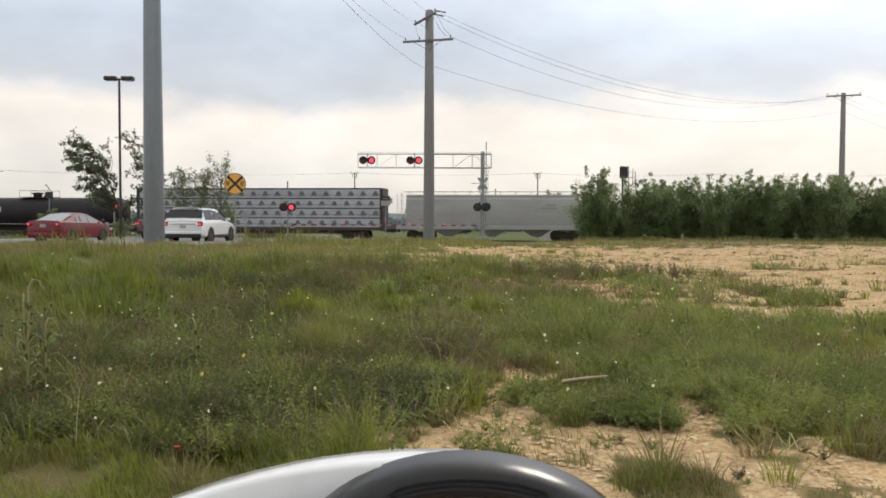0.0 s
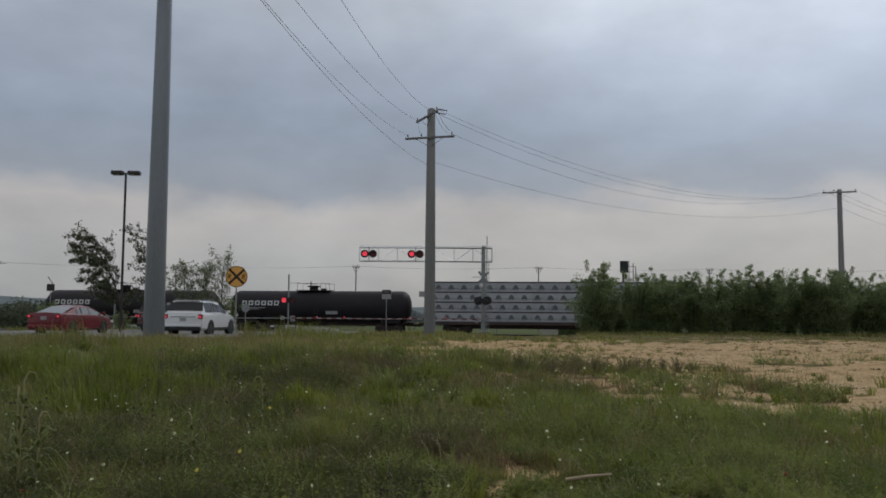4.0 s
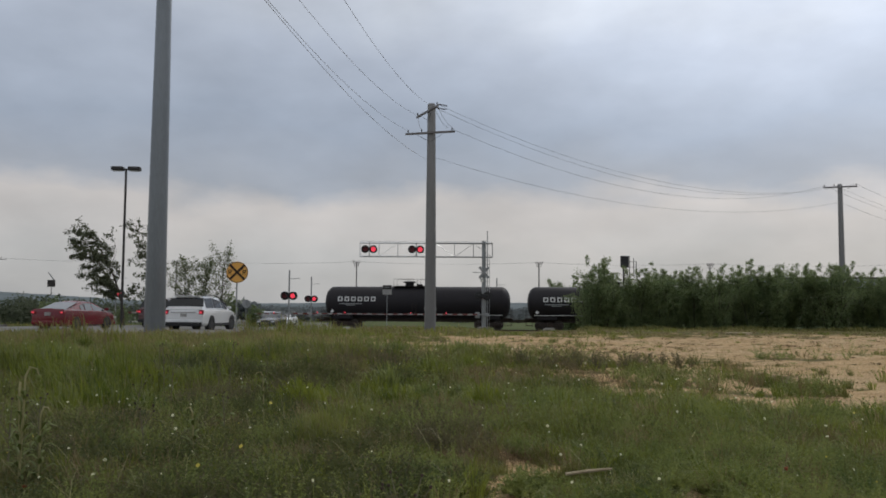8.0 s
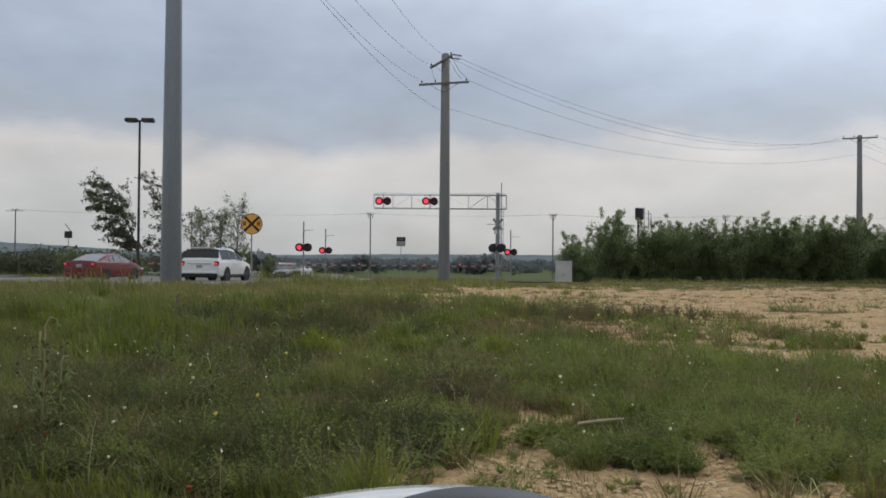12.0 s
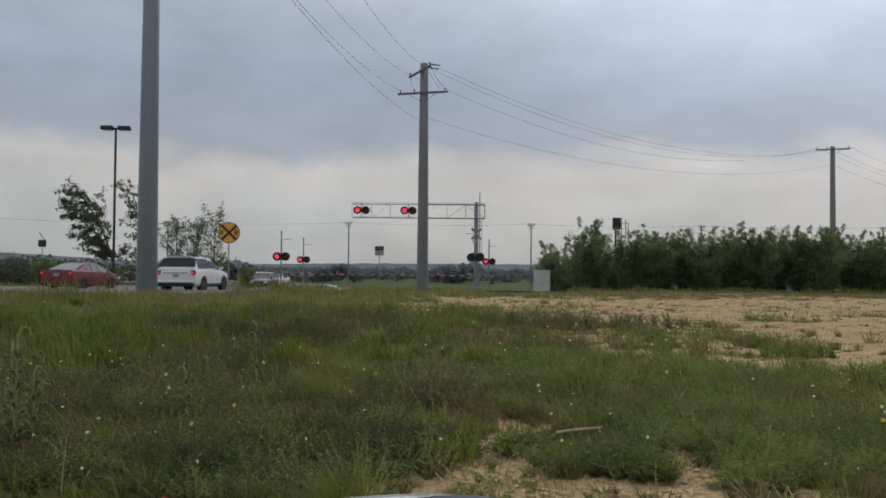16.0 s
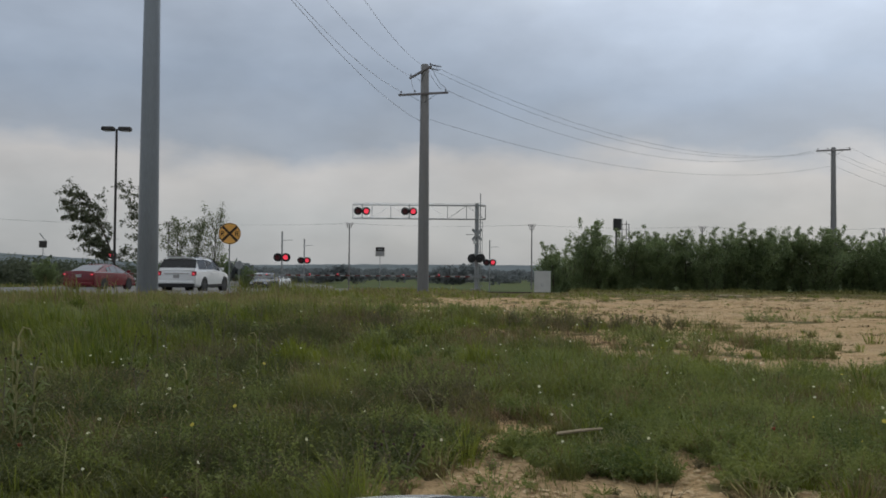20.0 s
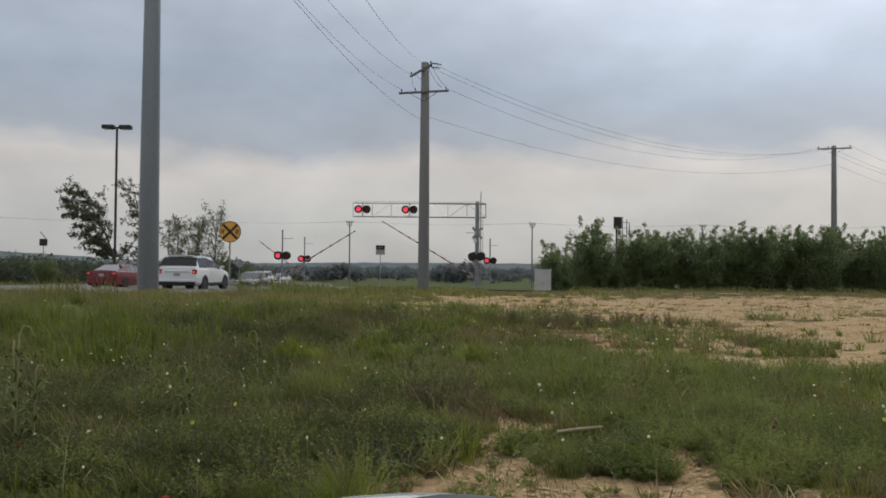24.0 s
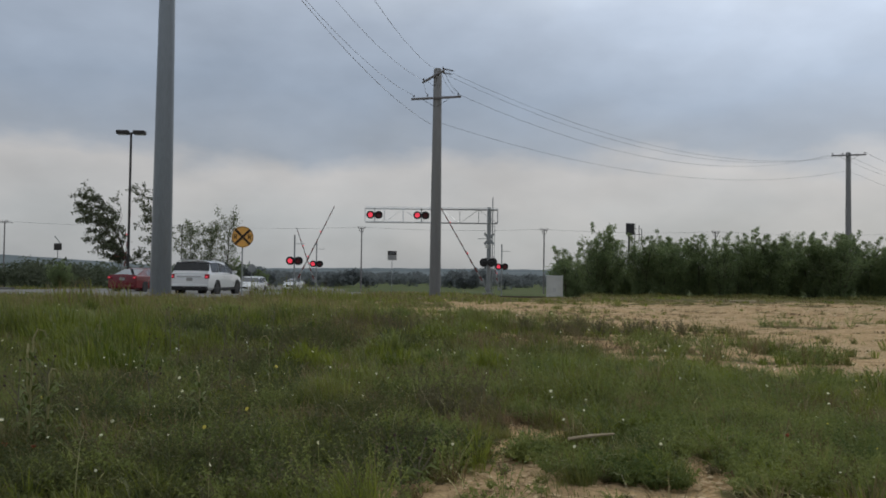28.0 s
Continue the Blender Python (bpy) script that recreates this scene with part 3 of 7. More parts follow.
def wire(name, a, b, sag, r=0.009, n=28, label="sagging black overhead wire", kind="wire"):
    a, b = Vector(a), Vector(b)
    bm = bmesh.new()
    tube(bm, [a.lerp(b, i / n) - Vector((0, 0, 4 * sag * (i / n) * (1 - i / n))) for i in range(n + 1)], r, 5)
    return tagged(part(name, bm, "wire", label=label), category=kind, group="overhead wires")


wire("overhead_wire", on_arm(P1, 13.70, -66, 1.6), on_arm(P2, 12.92, -20, 1.35), 2.7)
wire("overhead_wire", on_arm(P1, 13.55, -66, 1.3), on_arm(P2, 12.85, -20, -0.5), 2.65)
wire("overhead_wire", on_arm(P1, 12.35, -16, 1.45), on_arm(P2, 12.85, -20, -1.35), 2.55)
wire("overhead_wire", (P1[0] + 0.3, P1[1], 10.65), (P2[0], P2[1], 11.3), 2.0)
wire("overhead_wire", on_arm(P1, 14.0, -66, 0.2), on_arm(P0, 13.47, -21, 1.45), 1.58)
wire("overhead_wire", on_arm(P1, 13.65, -66, -1.6), on_arm(P0, 13.47, -21, -0.5), 1.62)
wire("overhead_wire", on_arm(P1, 12.40, -16, -1.45), on_arm(P0, 13.47, -21, -1.45), 1.55)
wire("overhead_wire", (P1[0] - 0.3, P1[1], 10.55), (P0[0], P0[1], 11.28), 1.2)
for o in (1.35, -0.5, -1.35):
    wire("overhead_wire", on_arm(P2, 12.92, -20, o), on_arm(P3, 12.4, -20, o), 2.2)
wire("overhead_wire", (P2[0], P2[1], 11.3), (P3[0], P3[1], 10.7), 2.0)
# jumpers and strain insulators at the angle pole
for a, b, s in (((1.6, -66, 13.72), (1.45, -16, 12.48), 0.25), ((-1.6, -66, 13.68), (-0.55, -16, 12.48), 0.3), ((1.3, -66, 13.5), (1.2, -16, 12.4), 0.2)):
    wire("jumper_wire", on_arm(P1, a[2], a[1], a[0]), on_arm(P1, b[2], b[1], b[0]), s, 0.012, 10, "thin jumper wire between the crossarms")
for o, z in ((1.6, 13.70), (1.3, 13.55)):
    p, q = Vector(on_arm(P1, z, -66, o)), Vector(on_arm(P2, 12.92, -20, o))
    bm = bmesh.new()
    d = (q - p).normalized()
    for k in range(6):
        rod(bm, p + d * (0.15 + 0.11 * k), p + d * (0.20 + 0.11 * k), 0.055, 0.03, 8)
    rod(bm, p, p + d * 0.85, 0.016, n=6)
    tagged(part("strain_insulator", bm, "insulator", label="dark strain insulator at the end of a wire"), category="insulator")


def steel_pole():
    t = thing("steel_pole", pose(-13.36, 37.5, 0), "thick galvanised steel transmission pole in tall grass", "pole")
    bm = bmesh.new()
    secs = []
    for z in (-0.5, 0.05, 6, 12, 18, 24, 30):
        r = 0.469 - 0.0085 * max(z, 0)
        secs.append([(r * math.cos(k * math.tau / 28), r * math.sin(k * math.tau / 28), z) for k in range(28)])
    loft(bm, secs)
    part("shaft", bm, "steel", t, smooth=60)
    bm = bmesh.new()
    lathe(bm, [(-0.5, 0.85), (0.06, 0.85), (0.06, 0)], 20)
    part("footing", bm, "ballast", t)
    for a in range(0, 360, 60):
        bm = bmesh.new()
        x, y = 0.68 * math.cos(radians(a)), 0.68 * math.sin(radians(a))
        rod(bm, (x, y, 0.05), (x, y, 0.16), 0.03, n=6)
        part("bolt", bm, "mast", t)


steel_pole()


def area_light():
    z = float(land(-20.6, 52))
    t = thing("street_lamp", pose(-20.62, 52, z, 0, 0, 4), "dark bronze double-headed parking lot lamp on a tall pole", "street lamp")
    h = 9.85 - z
    bm = bmesh.new()
    rod(bm, (0, 0, -0.3), (0, 0, h - 0.05), 0.085, 0.07, 12)
    part("pole", bm, "dark_metal", t, smooth=50)
    bm = bmesh.new()
    box(bm, (0, 0, h - 0.02), (0.5, 0.10, 0.09), 0.01)
    part("bracket", bm, "dark_metal", t)
    for s in (-1, 1):
        bm = bmesh.new()
        box(bm, (s * 0.52, 0, h + 0.02), (0.76, 0.46, 0.26), 0.06)
        hd = part("lamp_head", bm, "dark_metal", t)
        bm = bmesh.new()
        box(bm, (s * 0.55, 0, h - 0.115), (0.5, 0.32, 0.03), 0.005)
        part("lens", bm, "lamp_glass", hd)


area_light()


def far_pole(x, y, top, dbl):
    z = float(land(x, y))
    t = thing("telegraph_pole", pose(x, y, z), "slim dark wooden telegraph pole beyond the railway", "utility pole", "telegraph poles beyond the railway")
    h = top - z
    bm = bmesh.new()
    rod(bm, (0, 0, -0.5), (0, 0, h), 0.105, 0.075, 10)
    part("pole", bm, "arm_wood", t, smooth=50)
    for k in range(1 if dbl else 2):
        bm = bmesh.new()
        box(bm, (0, -0.12, h - 0.25 - 0.4 * k), (2.4 if dbl else (0.85, 0.45)[k], 0.08, 0.07))
        arm = part("crossarm", bm, "arm_wood", t)
        for o in ((-0.42, -0.2, 0.2, 0.42) if k == 0 else (-0.25, 0.25)):
            bm = bmesh.new()
            rod(bm, (o, -0.12, h - 0.2 - 0.4 * k), (o * 1.12, -0.12, h + 0.08 - 0.4 * k), 0.04, 0.035, 6)
            part("insulator", bm, "insulator", arm)


FAR = [(-60.3, 7.5, True), (-36.5, 7.2, False), (-12.6, 7.25, False), (11.5, 7.25, False), (34.0, 7.2, False), (58, 7.2, False)]
for x, top, dbl in FAR:
    far_pole(x, 110, top, dbl)
for (xa, ta, _), (xb, tb, _) in zip(FAR, FAR[1:]):
    for o in (-0.42, 0.2, 0.42):
        wire("line_wire", (xa + o, 109.88, ta - 0.04), (xb + o, 109.88, tb - 0.04), 0.3, 0.005, 10, "thin far telegraph wire")


# ---- crossing signals ----
FLASH0, FLASH_EVERY, FLASH_ON = 14.97, 1.19, 0.58
lens_covers, arms_moving = [], []


def lamp_pair(parent, c, turn, gap=0.69, disc=0.36, first=0, glow="lit"):
    """Two round red lamps on black targets, with hoods; an added dark disc hides each always-glowing lens in turn."""
    m = Matrix.Translation(c) @ Matrix.Rotation(radians(turn), 4, "Z")
    bm = bmesh.new()
    rod(bm, m @ Vector((-gap / 2, 0.06, 0)), m @ Vector((gap / 2, 0.06, 0)), 0.03, n=8)
    head = part("lamp_crossarm", bm, "black", parent)
    for s in (-1, 1):
        o = m @ Matrix.Translation((s * gap / 2, 0, 0)) @ Matrix.Rotation(radians(90), 4, "X")
        bm = bmesh.new()
        lathe(bm, [(-0.03, 0), (-0.03, disc * 0.97), (-0.015, disc), (0.0, disc * 0.97), (0.0, 0)], 28, o)
        lathe(bm, [(-0.14, 0), (-0.14, 0.13), (-0.03, 0.17)], 20, o)
        tg = part("target", bm, "black", head)
        bm = bmesh.new()
        lathe(bm, [(0.004, 0.0), (0.03, 0.12), (0.012, 0.20), (0.004, 0.20)][::-1], 24, o)
        part("lens", bm, glow, head, "glowing red lens")
        bm = bmesh.new()
        secs = []
        for a in range(-15, 196, 15):
            ca, sa = math.cos(radians(a)), math.sin(radians(a))
            secs.append([o @ Vector((0.225 * ca, 0.225 * sa, 0.0)), o @ Vector((0.225 * ca, 0.225 * sa, 0.16 + 0.14 * max(sa, 0))), o @ Vector((0.213 * ca, 0.213 * sa, 0.16 + 0.14 * max(sa, 0))), o @ Vector((0.213 * ca, 0.213 * sa, 0.0))])
        loft(bm, secs)
        part("hood", bm, "black", head)
    # added disc, coloured like an unlit lens, makes the covered lamp look off
    bm = bmesh.new()
    lathe(bm, [(0.0, 0.0), (0.018, 0.13), (0.006, 0.208), (-0.006, 0.208), (-0.008, 0)], 24)
    sh = part("shutter", bm, "lens_dark", parent, "added dark red disc hiding a glowing lens")
    lens_covers.append((sh, m, gap, first))
    return head


def mast(bm, h, r=0.065):
    rod(bm, (0, 0, -0.3), (0, 0, h), r, n=12)


def gate_arm(parent, pivot, length, side):
    """Red and white striped gate arm with its counterweight, on a pivot; side: +1 reaches to +x."""
    bm = bmesh.new()
    box(bm, (pivot[0], pivot[1] + 0.22, pivot[2] - 0.05), (0.36, 0.30, 0.5), 0.03)
    part("gate_mechanism", bm, "mast", parent)
    a = new("gate_arm")
    a.parent = parent
    bm = bmesh.new()
    box(bm, (-0.45 * side, 0, 0), (0.9, 0.06, 0.10), 0.01)
    box(bm, (-0.8 * side, 0, 0), (0.3, 0.10, 0.32), 0.02)
    me = part("arm_bracket", bm, "mast", a)
    k, x = 0, 0.0
    while x < length - 0.05:
        w = min(0.42, length - x)
        h = 0.12 - 0.05 * x / length
        bm = bmesh.new()
        box(bm, (side * (x + w / 2), 0, 0), (w, 0.035, h), 0.004)
        part("stripe", bm, "arm_grey" if k % 2 else "red_stripe", a)
        x, k = x + w, k + 1
    for f in (0.30, 0.64):
        bm = bmesh.new()
        lathe(bm, [(0, 0.0), (0, 0.055), (0.07, 0.055), (0.10, 0.03), (0.1, 0)], 10, Matrix.Translation((side * length * f, 0, 0.06)))
        part("arm_lamp", bm, "brake", a, "small red lamp on the gate arm")
    arms_moving.append((a, pivot, length))
    return a


def signal(x, y, h, lamp_z, arm=None, side=1, pivot_dx=0.0, turn=0, extra_arm=True, back=True, label="railway crossing signal mast with flashing red lamps and a striped gate", first=0, glow="lit"):
    z = float(land(x, y))
    t = thing("crossing_signal", pose(x, y, z), label, "crossing signal", "signals at the railway crossing")
    bm = bmesh.new()
    mast(bm, h - z)
    part("mast", bm, "mast", t, smooth=50)
    bm = bmesh.new()
    box(bm, (0, 0, 0.12), (0.6, 0.6, 0.36), 0.05)
    part("footing", bm, "ballast", t)
    lamp_pair(t, (0, -0.16, lamp_z - z), turn, first=first, glow=glow)
    if back:
        lamp_pair(t, (0, 0.16, lamp_z - z), turn + 180, first=first)
    if extra_arm:
        bm = bmesh.new()
        rod(bm, (0, 0, h - z - 0.75), (0.9, 0, h - z - 0.72), 0.02, n=6)
        part("bracket_rod", bm, "mast", t)
    if arm:
        gate_arm(t, (pivot_dx, -0.35, (0.65 if y < 80 else 0.45) - z), arm, side)
    return t


signal(-13.86, 71, 4.35, 2.15, 6.9, 1, 0.4)
signal(-15.0, 89, 4.4, 2.07, 5.8, -1, -0.2)
signal(4.82, 89, 4.4, 2.03, 2.9, -1, -0.45)
signal(-28.7, 71, 4.3, 2.25, 5.6, 1, 0.3, glow="brake")


def cantilever():
    """Cantilever truss over the lanes with two pairs of lamps, and the mast with crossbuck, lamps and gate."""
    x0, y0 = 2.73, 70.8
    z = float(land(x0, y0))
    t = thing("cantilever_signal", pose(x0, y0, z), "aluminium cantilever truss with flashing red lamps over the road", "crossing signal", "signals at the railway crossing")
    top, lo, hi = 6.9 - z, 5.52 - z, 6.68 - z
    xl, xr = -10.55, 0.72
    bm = bmesh.new()
    rod(bm, (0, 0, -0.3), (0, 0, top), 0.19, 0.17, 16)
    part("mast", bm, "mast", t, smooth=50)
    bm = bmesh.new()
    box(bm, (0, 0, 0.1), (1.0, 1.0, 0.5), 0.05)
    part("footing", bm, "ballast", t)
    tr = new("truss")
    tr.parent = t
    tagged(tr, "bare aluminium box truss")
    # one metal: brighter left and duller right halves put uneven light into colour
    for yy in (-0.32, 0.32):
        for zz in (lo, hi):
            for xa, xb, mt in ((xl, -4.1, "alu"), (-4.1, xr, "mast")):
                bm = bmesh.new()
                rod(bm, (xa, yy, zz), (xb, yy, zz), 0.036, n=10)
                part("chord", bm, mt, tr, smooth=50)
    # struts and braces take the same painted bright and dull halves
    n = 7
    for i in range(n + 1):
        x = xl + (xr - xl) * i / n
        for yy in (-0.32, 0.32):
            bm = bmesh.new()
            rod(bm, (x, yy, lo), (x, yy, hi), 0.02, n=8)
            part("strut", bm, "alu" if x < -4 else "mast", tr)
            if i < n:
                xa, xb = (x, xl + (xr - xl) * (i + 1) / n)
                bm = bmesh.new()
                rod(bm, (xa, yy, lo if i % 2 else hi), (xb, yy, hi if i % 2 else lo), 0.010, n=6)
                part("brace", bm, "alu" if x < -4 else "mast", tr)
        for zz in (lo, hi):
            bm = bmesh.new()
            rod(bm, (x, -0.32, zz), (x, 0.32, zz), 0.015, n=6)
            part("cross_strut", bm, "alu", tr)
    bm = bmesh.new()
    box(bm, ((xl + xr) / 2 - 2.4, 0, lo + 0.06), (6.2, 0.5, 0.03))
    part("walkway", bm, "alu", tr)
    for yy in (-0.3, 0.3):
        bm = bmesh.new()
        rod(bm, (xl, yy, hi + 0.14), (xr, yy, hi + 0.14), 0.014, n=6)
        part("hand_rail", bm, "alu", tr)
    for x in (-9.72, -5.75):
        bm = bmesh.new()
        rod(bm, (x, -0.38, hi + 0.03), (x, -0.38, lo + 0.05), 0.045, n=8)
        part("lamp_hanger", bm, "mast", tr)
    lamp_pair(t, (-9.72, -0.52, 6.12 - z), 6, disc=0.34)
    lamp_pair(t, (-5.75, -0.52, 6.12 - z), 6, disc=0.34)
    lamp_pair(t, (-0.10, -0.30, 2.2 - z), 165, first=2)
    lamp_pair(t, (0.10, 0.34, 2.26 - z), 205, first=2)
    # standpipe and ladder behind the mast
    bm = bmesh.new()
    rod(bm, (0.30, 0.1, -0.2), (0.30, 0.1, 7.75 - z), 0.04, n=8)
    part("conduit", bm, "mast", t)
    for k in range(16):
        bm = bmesh.new()
        rod(bm, (0.12, 0.1, 0.6 + 0.36 * k), (0.48, 0.1, 0.6 + 0.36 * k), 0.015, n=6)
        part("rung", bm, "mast", t)
    bm = bmesh.new()
    rod(bm, (0.48, 0.1, 0.4), (0.48, 0.1, 6.2), 0.02, n=6)
    part("ladder_rail", bm, "mast", t)
    # crossbuck seen edge-on, and the small plate under it
    for a in (45, -45):
        bm = bmesh.new()
        box(bm, (0, -0.30 - 0.016 * (a > 0), 4.2 - z), (1.32, 0.012, 0.23), 0.002, Matrix.Rotation(radians(30), 4, "Z") @ Matrix.Rotation(radians(a), 4, "Y"))
        part("crossbuck_blade", bm, "mast", t, "grey back of a crossbuck board")
    bm = bmesh.new()
    box(bm, (-0.12, -0.22, 3.55 - z), (0.5, 0.012, 0.3), 0.002, Matrix.Rotation(radians(40), 4, "Z"))
    part("track_plate", bm, "white", t)
    bm = bmesh.new()
    rod(bm, (-0.95, -0.1, 4.22 - z), (0.1, -0.1, 4.22 - z), 0.025, n=6)
    part("side_rod", bm, "mast", t)
    gate_arm(t, (-0.55, -0.40, 0.65 - z), 8.8, -1)


cantilever()


def cabinet():
    z = float(land(10.1, 86))
    t = thing("signal_cabinet", pose(10.12, 86.0, z, 0, 0, -7), "silver sheet-metal signal equipment cabinet beside the track", "cabinet")
    h = 1.10 - z
    bm = bmesh.new()
    box(bm, (0, 0, h / 2), (1.68, 1.3, h), 0.02)
    part("body", bm, "cabinet", t)
    bm = bmesh.new()
    box(bm, (0, 0, h + 0.03), (1.80, 1.42, 0.06), 0.015)
    part("roof", bm, "cabinet", t)
    for s in (-1, 1):
        bm = bmesh.new()
        box(bm, (s * 0.41, -0.66, h * 0.52), (0.76, 0.025, h * 0.86), 0.006)
        d = part("door", bm, "cabinet", t)
        bm = bmesh.new()
        rod(bm, (s * 0.08, -0.70, h * 0.5), (s * 0.08, -0.70, h * 0.62), 0.015, n=8)
        part("handle", bm, "mast", d)
    bm = bmesh.new()
    box(bm, (0, 0, -0.02), (1.85, 1.5, 0.12), 0.01)
    part("plinth", bm, "ballast", t)


cabinet()


def letter_r(bm, c, h):
    """A capital R of bars, seen from -y."""
    x, z, w = c[0], c[1], 0.16 * h
    box(bm, (x - 0.26 * h, 0, z), (w, 0.006, h))
    box(bm, (x - 0.02 * h, 0, z + 0.5 * h - w / 2), (0.5 * h, 0.006, w))
    box(bm, (x - 0.02 * h, 0, z + 0.02 * h), (0.5 * h, 0.006, w))
    box(bm, (x + 0.24 * h, 0, z + 0.25 * h), (w, 0.006, 0.5 * h - w * 0.5))
    box(bm, (x + 0.10 * h, 0, z - 0.25 * h), (w, 0.006, 0.62 * h), 0, Matrix.Rotation(radians(-28), 4, "Y"))


def rxr_sign():
    x, y = -9.30, 36.0
    z = float(land(x, y))
    t = thing("railroad_warning_sign", pose(x, y, z, 0, 0, 14), "round yellow railroad crossing warning sign on a thin steel post", "road sign")
    bm = bmesh.new()
    rod(bm, (0, 0.03, -0.3), (0, 0.03, 3.1 - z), 0.03, n=8)
    part("post", bm, "mast", t)
    c, r = 2.717 - z, 0.464
    o = Matrix.Translation((0, 0, c)) @ Matrix.Rotation(radians(90), 4, "X")
    bm = bmesh.new()
    lathe(bm, [(-0.004, 0), (-0.004, r), (0.0, r), (0.0, 0)], 48, o)
    pl = part("plate", bm, "amber_sign", t)
    bm = bmesh.new()
    ring = [[(rr * math.cos(k * math.tau / 48), yy, c + rr * math.sin(k * math.tau / 48)) for rr, yy in ((r - 0.035, -0.003), (r - 0.012, -0.003), (r - 0.012, -0.007), (r - 0.035, -0.007))] for k in range(49)]
    loft(bm, ring, False)
    part("border", bm, "sign_black", pl)
    for a in (45, -45):
        bm = bmesh.new()
        box(bm, (0, -0.006 - 0.003 * (a > 0), c), (2 * r * 0.96, 0.006, 0.10), 0, Matrix.Rotation(radians(a), 4, "Y"))
        part("cross_bar", bm, "sign_black", pl)
    for s in (-1, 1):
        bm = bmesh.new()
        letter_r(bm, (s * 0.30, 0), 0.21)
        o2 = part("letter", bm, "sign_black", pl, "black letter R")
        o2.location = (0, -0.006, c)


rxr_sign()


def back_sign():
    x, y = -5.58, 72.0
    z = float(land(x, y))
    t = thing("track_sign", pose(x, y, z), "small rectangular sign, dark above and white below, on a thin post", "road sign")
    bm = bmesh.new()
    rod(bm, (0, 0.03, -0.3), (0, 0.03, 3.0 - z), 0.03, n=8)
    part("post", bm, "mast", t)
    bm = bmesh.new()
    box(bm, (0, 0, 2.72 - z), (0.78, 0.01, 0.80), 0.003)
    pl = part("plate", bm, "arm_grey", t)
    bm = bmesh.new()
    box(bm, (0, -0.009, 2.94 - z), (0.76, 0.006, 0.36))
    part("dark_panel", bm, "dark_metal", pl)
    for k, w in enumerate((0.5, 0.36)):
        bm = bmesh.new()
        box(bm, (0, -0.009, 2.62 - z - 0.14 * k), (w, 0.006, 0.05))
        part("text_bar", bm, "mast", pl)
    bm = bmesh.new()
    box(bm, (0, -0.015, 2.94 - z), (0.42, 0.006, 0.06))
    part("text_bar", bm, "mast", pl)


back_sign()


def stop_back():
    """Octagonal sign seen from behind, past the road."""
    x, y = -14.3, 58.0
    z = float(land(x, y))
    t = thing("octagonal_sign", pose(x, y, z), "unpainted back of a small octagonal sign", "road sign")
    bm = bmesh.new()
    rod(bm, (0, -0.02, -0.3), (0, -0.02, 1.75 - z), 0.03, n=8)
    part("post", bm, "mast", t)
    bm = bmesh.new()
    lathe(bm, [(-0.004, 0), (-0.004, 0.3), (0.004, 0.3), (0.004, 0)], 8, Matrix.Translation((0, 0, 1.42 - z)) @ Matrix.Rotation(radians(90), 4, "X") @ Matrix.Rotation(radians(22.5), 4, "Z"))
    part("plate", bm, "mast", t)


stop_back()


def track_signal():
    x, y = 17.4, 84.5
    z = float(land(x, y))
    t = thing("railway_signal", pose(x, y, z, 0, 0, 20), "dark railway signal head on a mast with a platform rail", "railway signal")
    h = 6.45 - z
    bm = bmesh.new()
    rod(bm, (0, 0, -0.3), (0, 0, h + 0.1), 0.09, n=10)
    part("mast", bm, "dark_metal", t)
    bm = bmesh.new()
    box(bm, (0, -0.2, h - 0.5), (0.9, 0.25, 1.2), 0.08)
    part("signal_head", bm, "black", t)
    for s, hh in ((0.75, 0.15), (1.25, -0.1), (1.55, -0.4)):
        bm = bmesh.new()
        rod(bm, (s, 0.1, h - 2.0), (s, 0.1, h + hh), 0.035, n=6)
        part("rail_post", bm, "dark_metal", t)
    for zz in (-0.45, -1.0, -1.9):
        bm = bmesh.new()
        rod(bm, (0, 0.1, h + zz), (1.56, 0.1, h + zz), 0.025, n=6)
        part("hand_rail", bm, "dark_metal", t)


track_signal()


# ---- trees, shrubs, woods ----
def leaves(r, blobs, n, size, flat=0.5):
    """Leaf pairs of triangles scattered through blobs (centre, radii), thicker towards the rim."""
    vol = np.array([b[3] * b[4] * b[5] for b in blobs]) ** 0.7
    pick = r.choice(len(blobs), n, p=vol / vol.sum())
    B = np.array(blobs)[pick]
    d = r.normal(size=(n, 3))
    d /= np.linalg.norm(d, axis=1)[:, None]
    rad = r.random(n) ** 0.45 * (0.85 + 0.3 * r.random(n))
    c = B[:, :3] + d * B[:, 3:6] * rad[:, None]
    a = r.normal(size=(n, 3))
    a[:, 2] *= flat
    a /= np.linalg.norm(a, axis=1)[:, None]
    b = np.cross(a, r.normal(size=(n, 3)))
    b /= np.linalg.norm(b, axis=1)[:, None]
    s = size * (0.6 + 0.8 * r.random(n))[:, None]
    v = np.stack([c - a * s, c - b * s * 0.45, c + a * s, c + b * s * 0.45], 1).reshape(-1, 3)
    i = np.arange(n)[:, None] * 4
    t = np.concatenate([i + np.array([[0, 1, 2]]), i + np.array([[0, 2, 3]])])
    return v, t


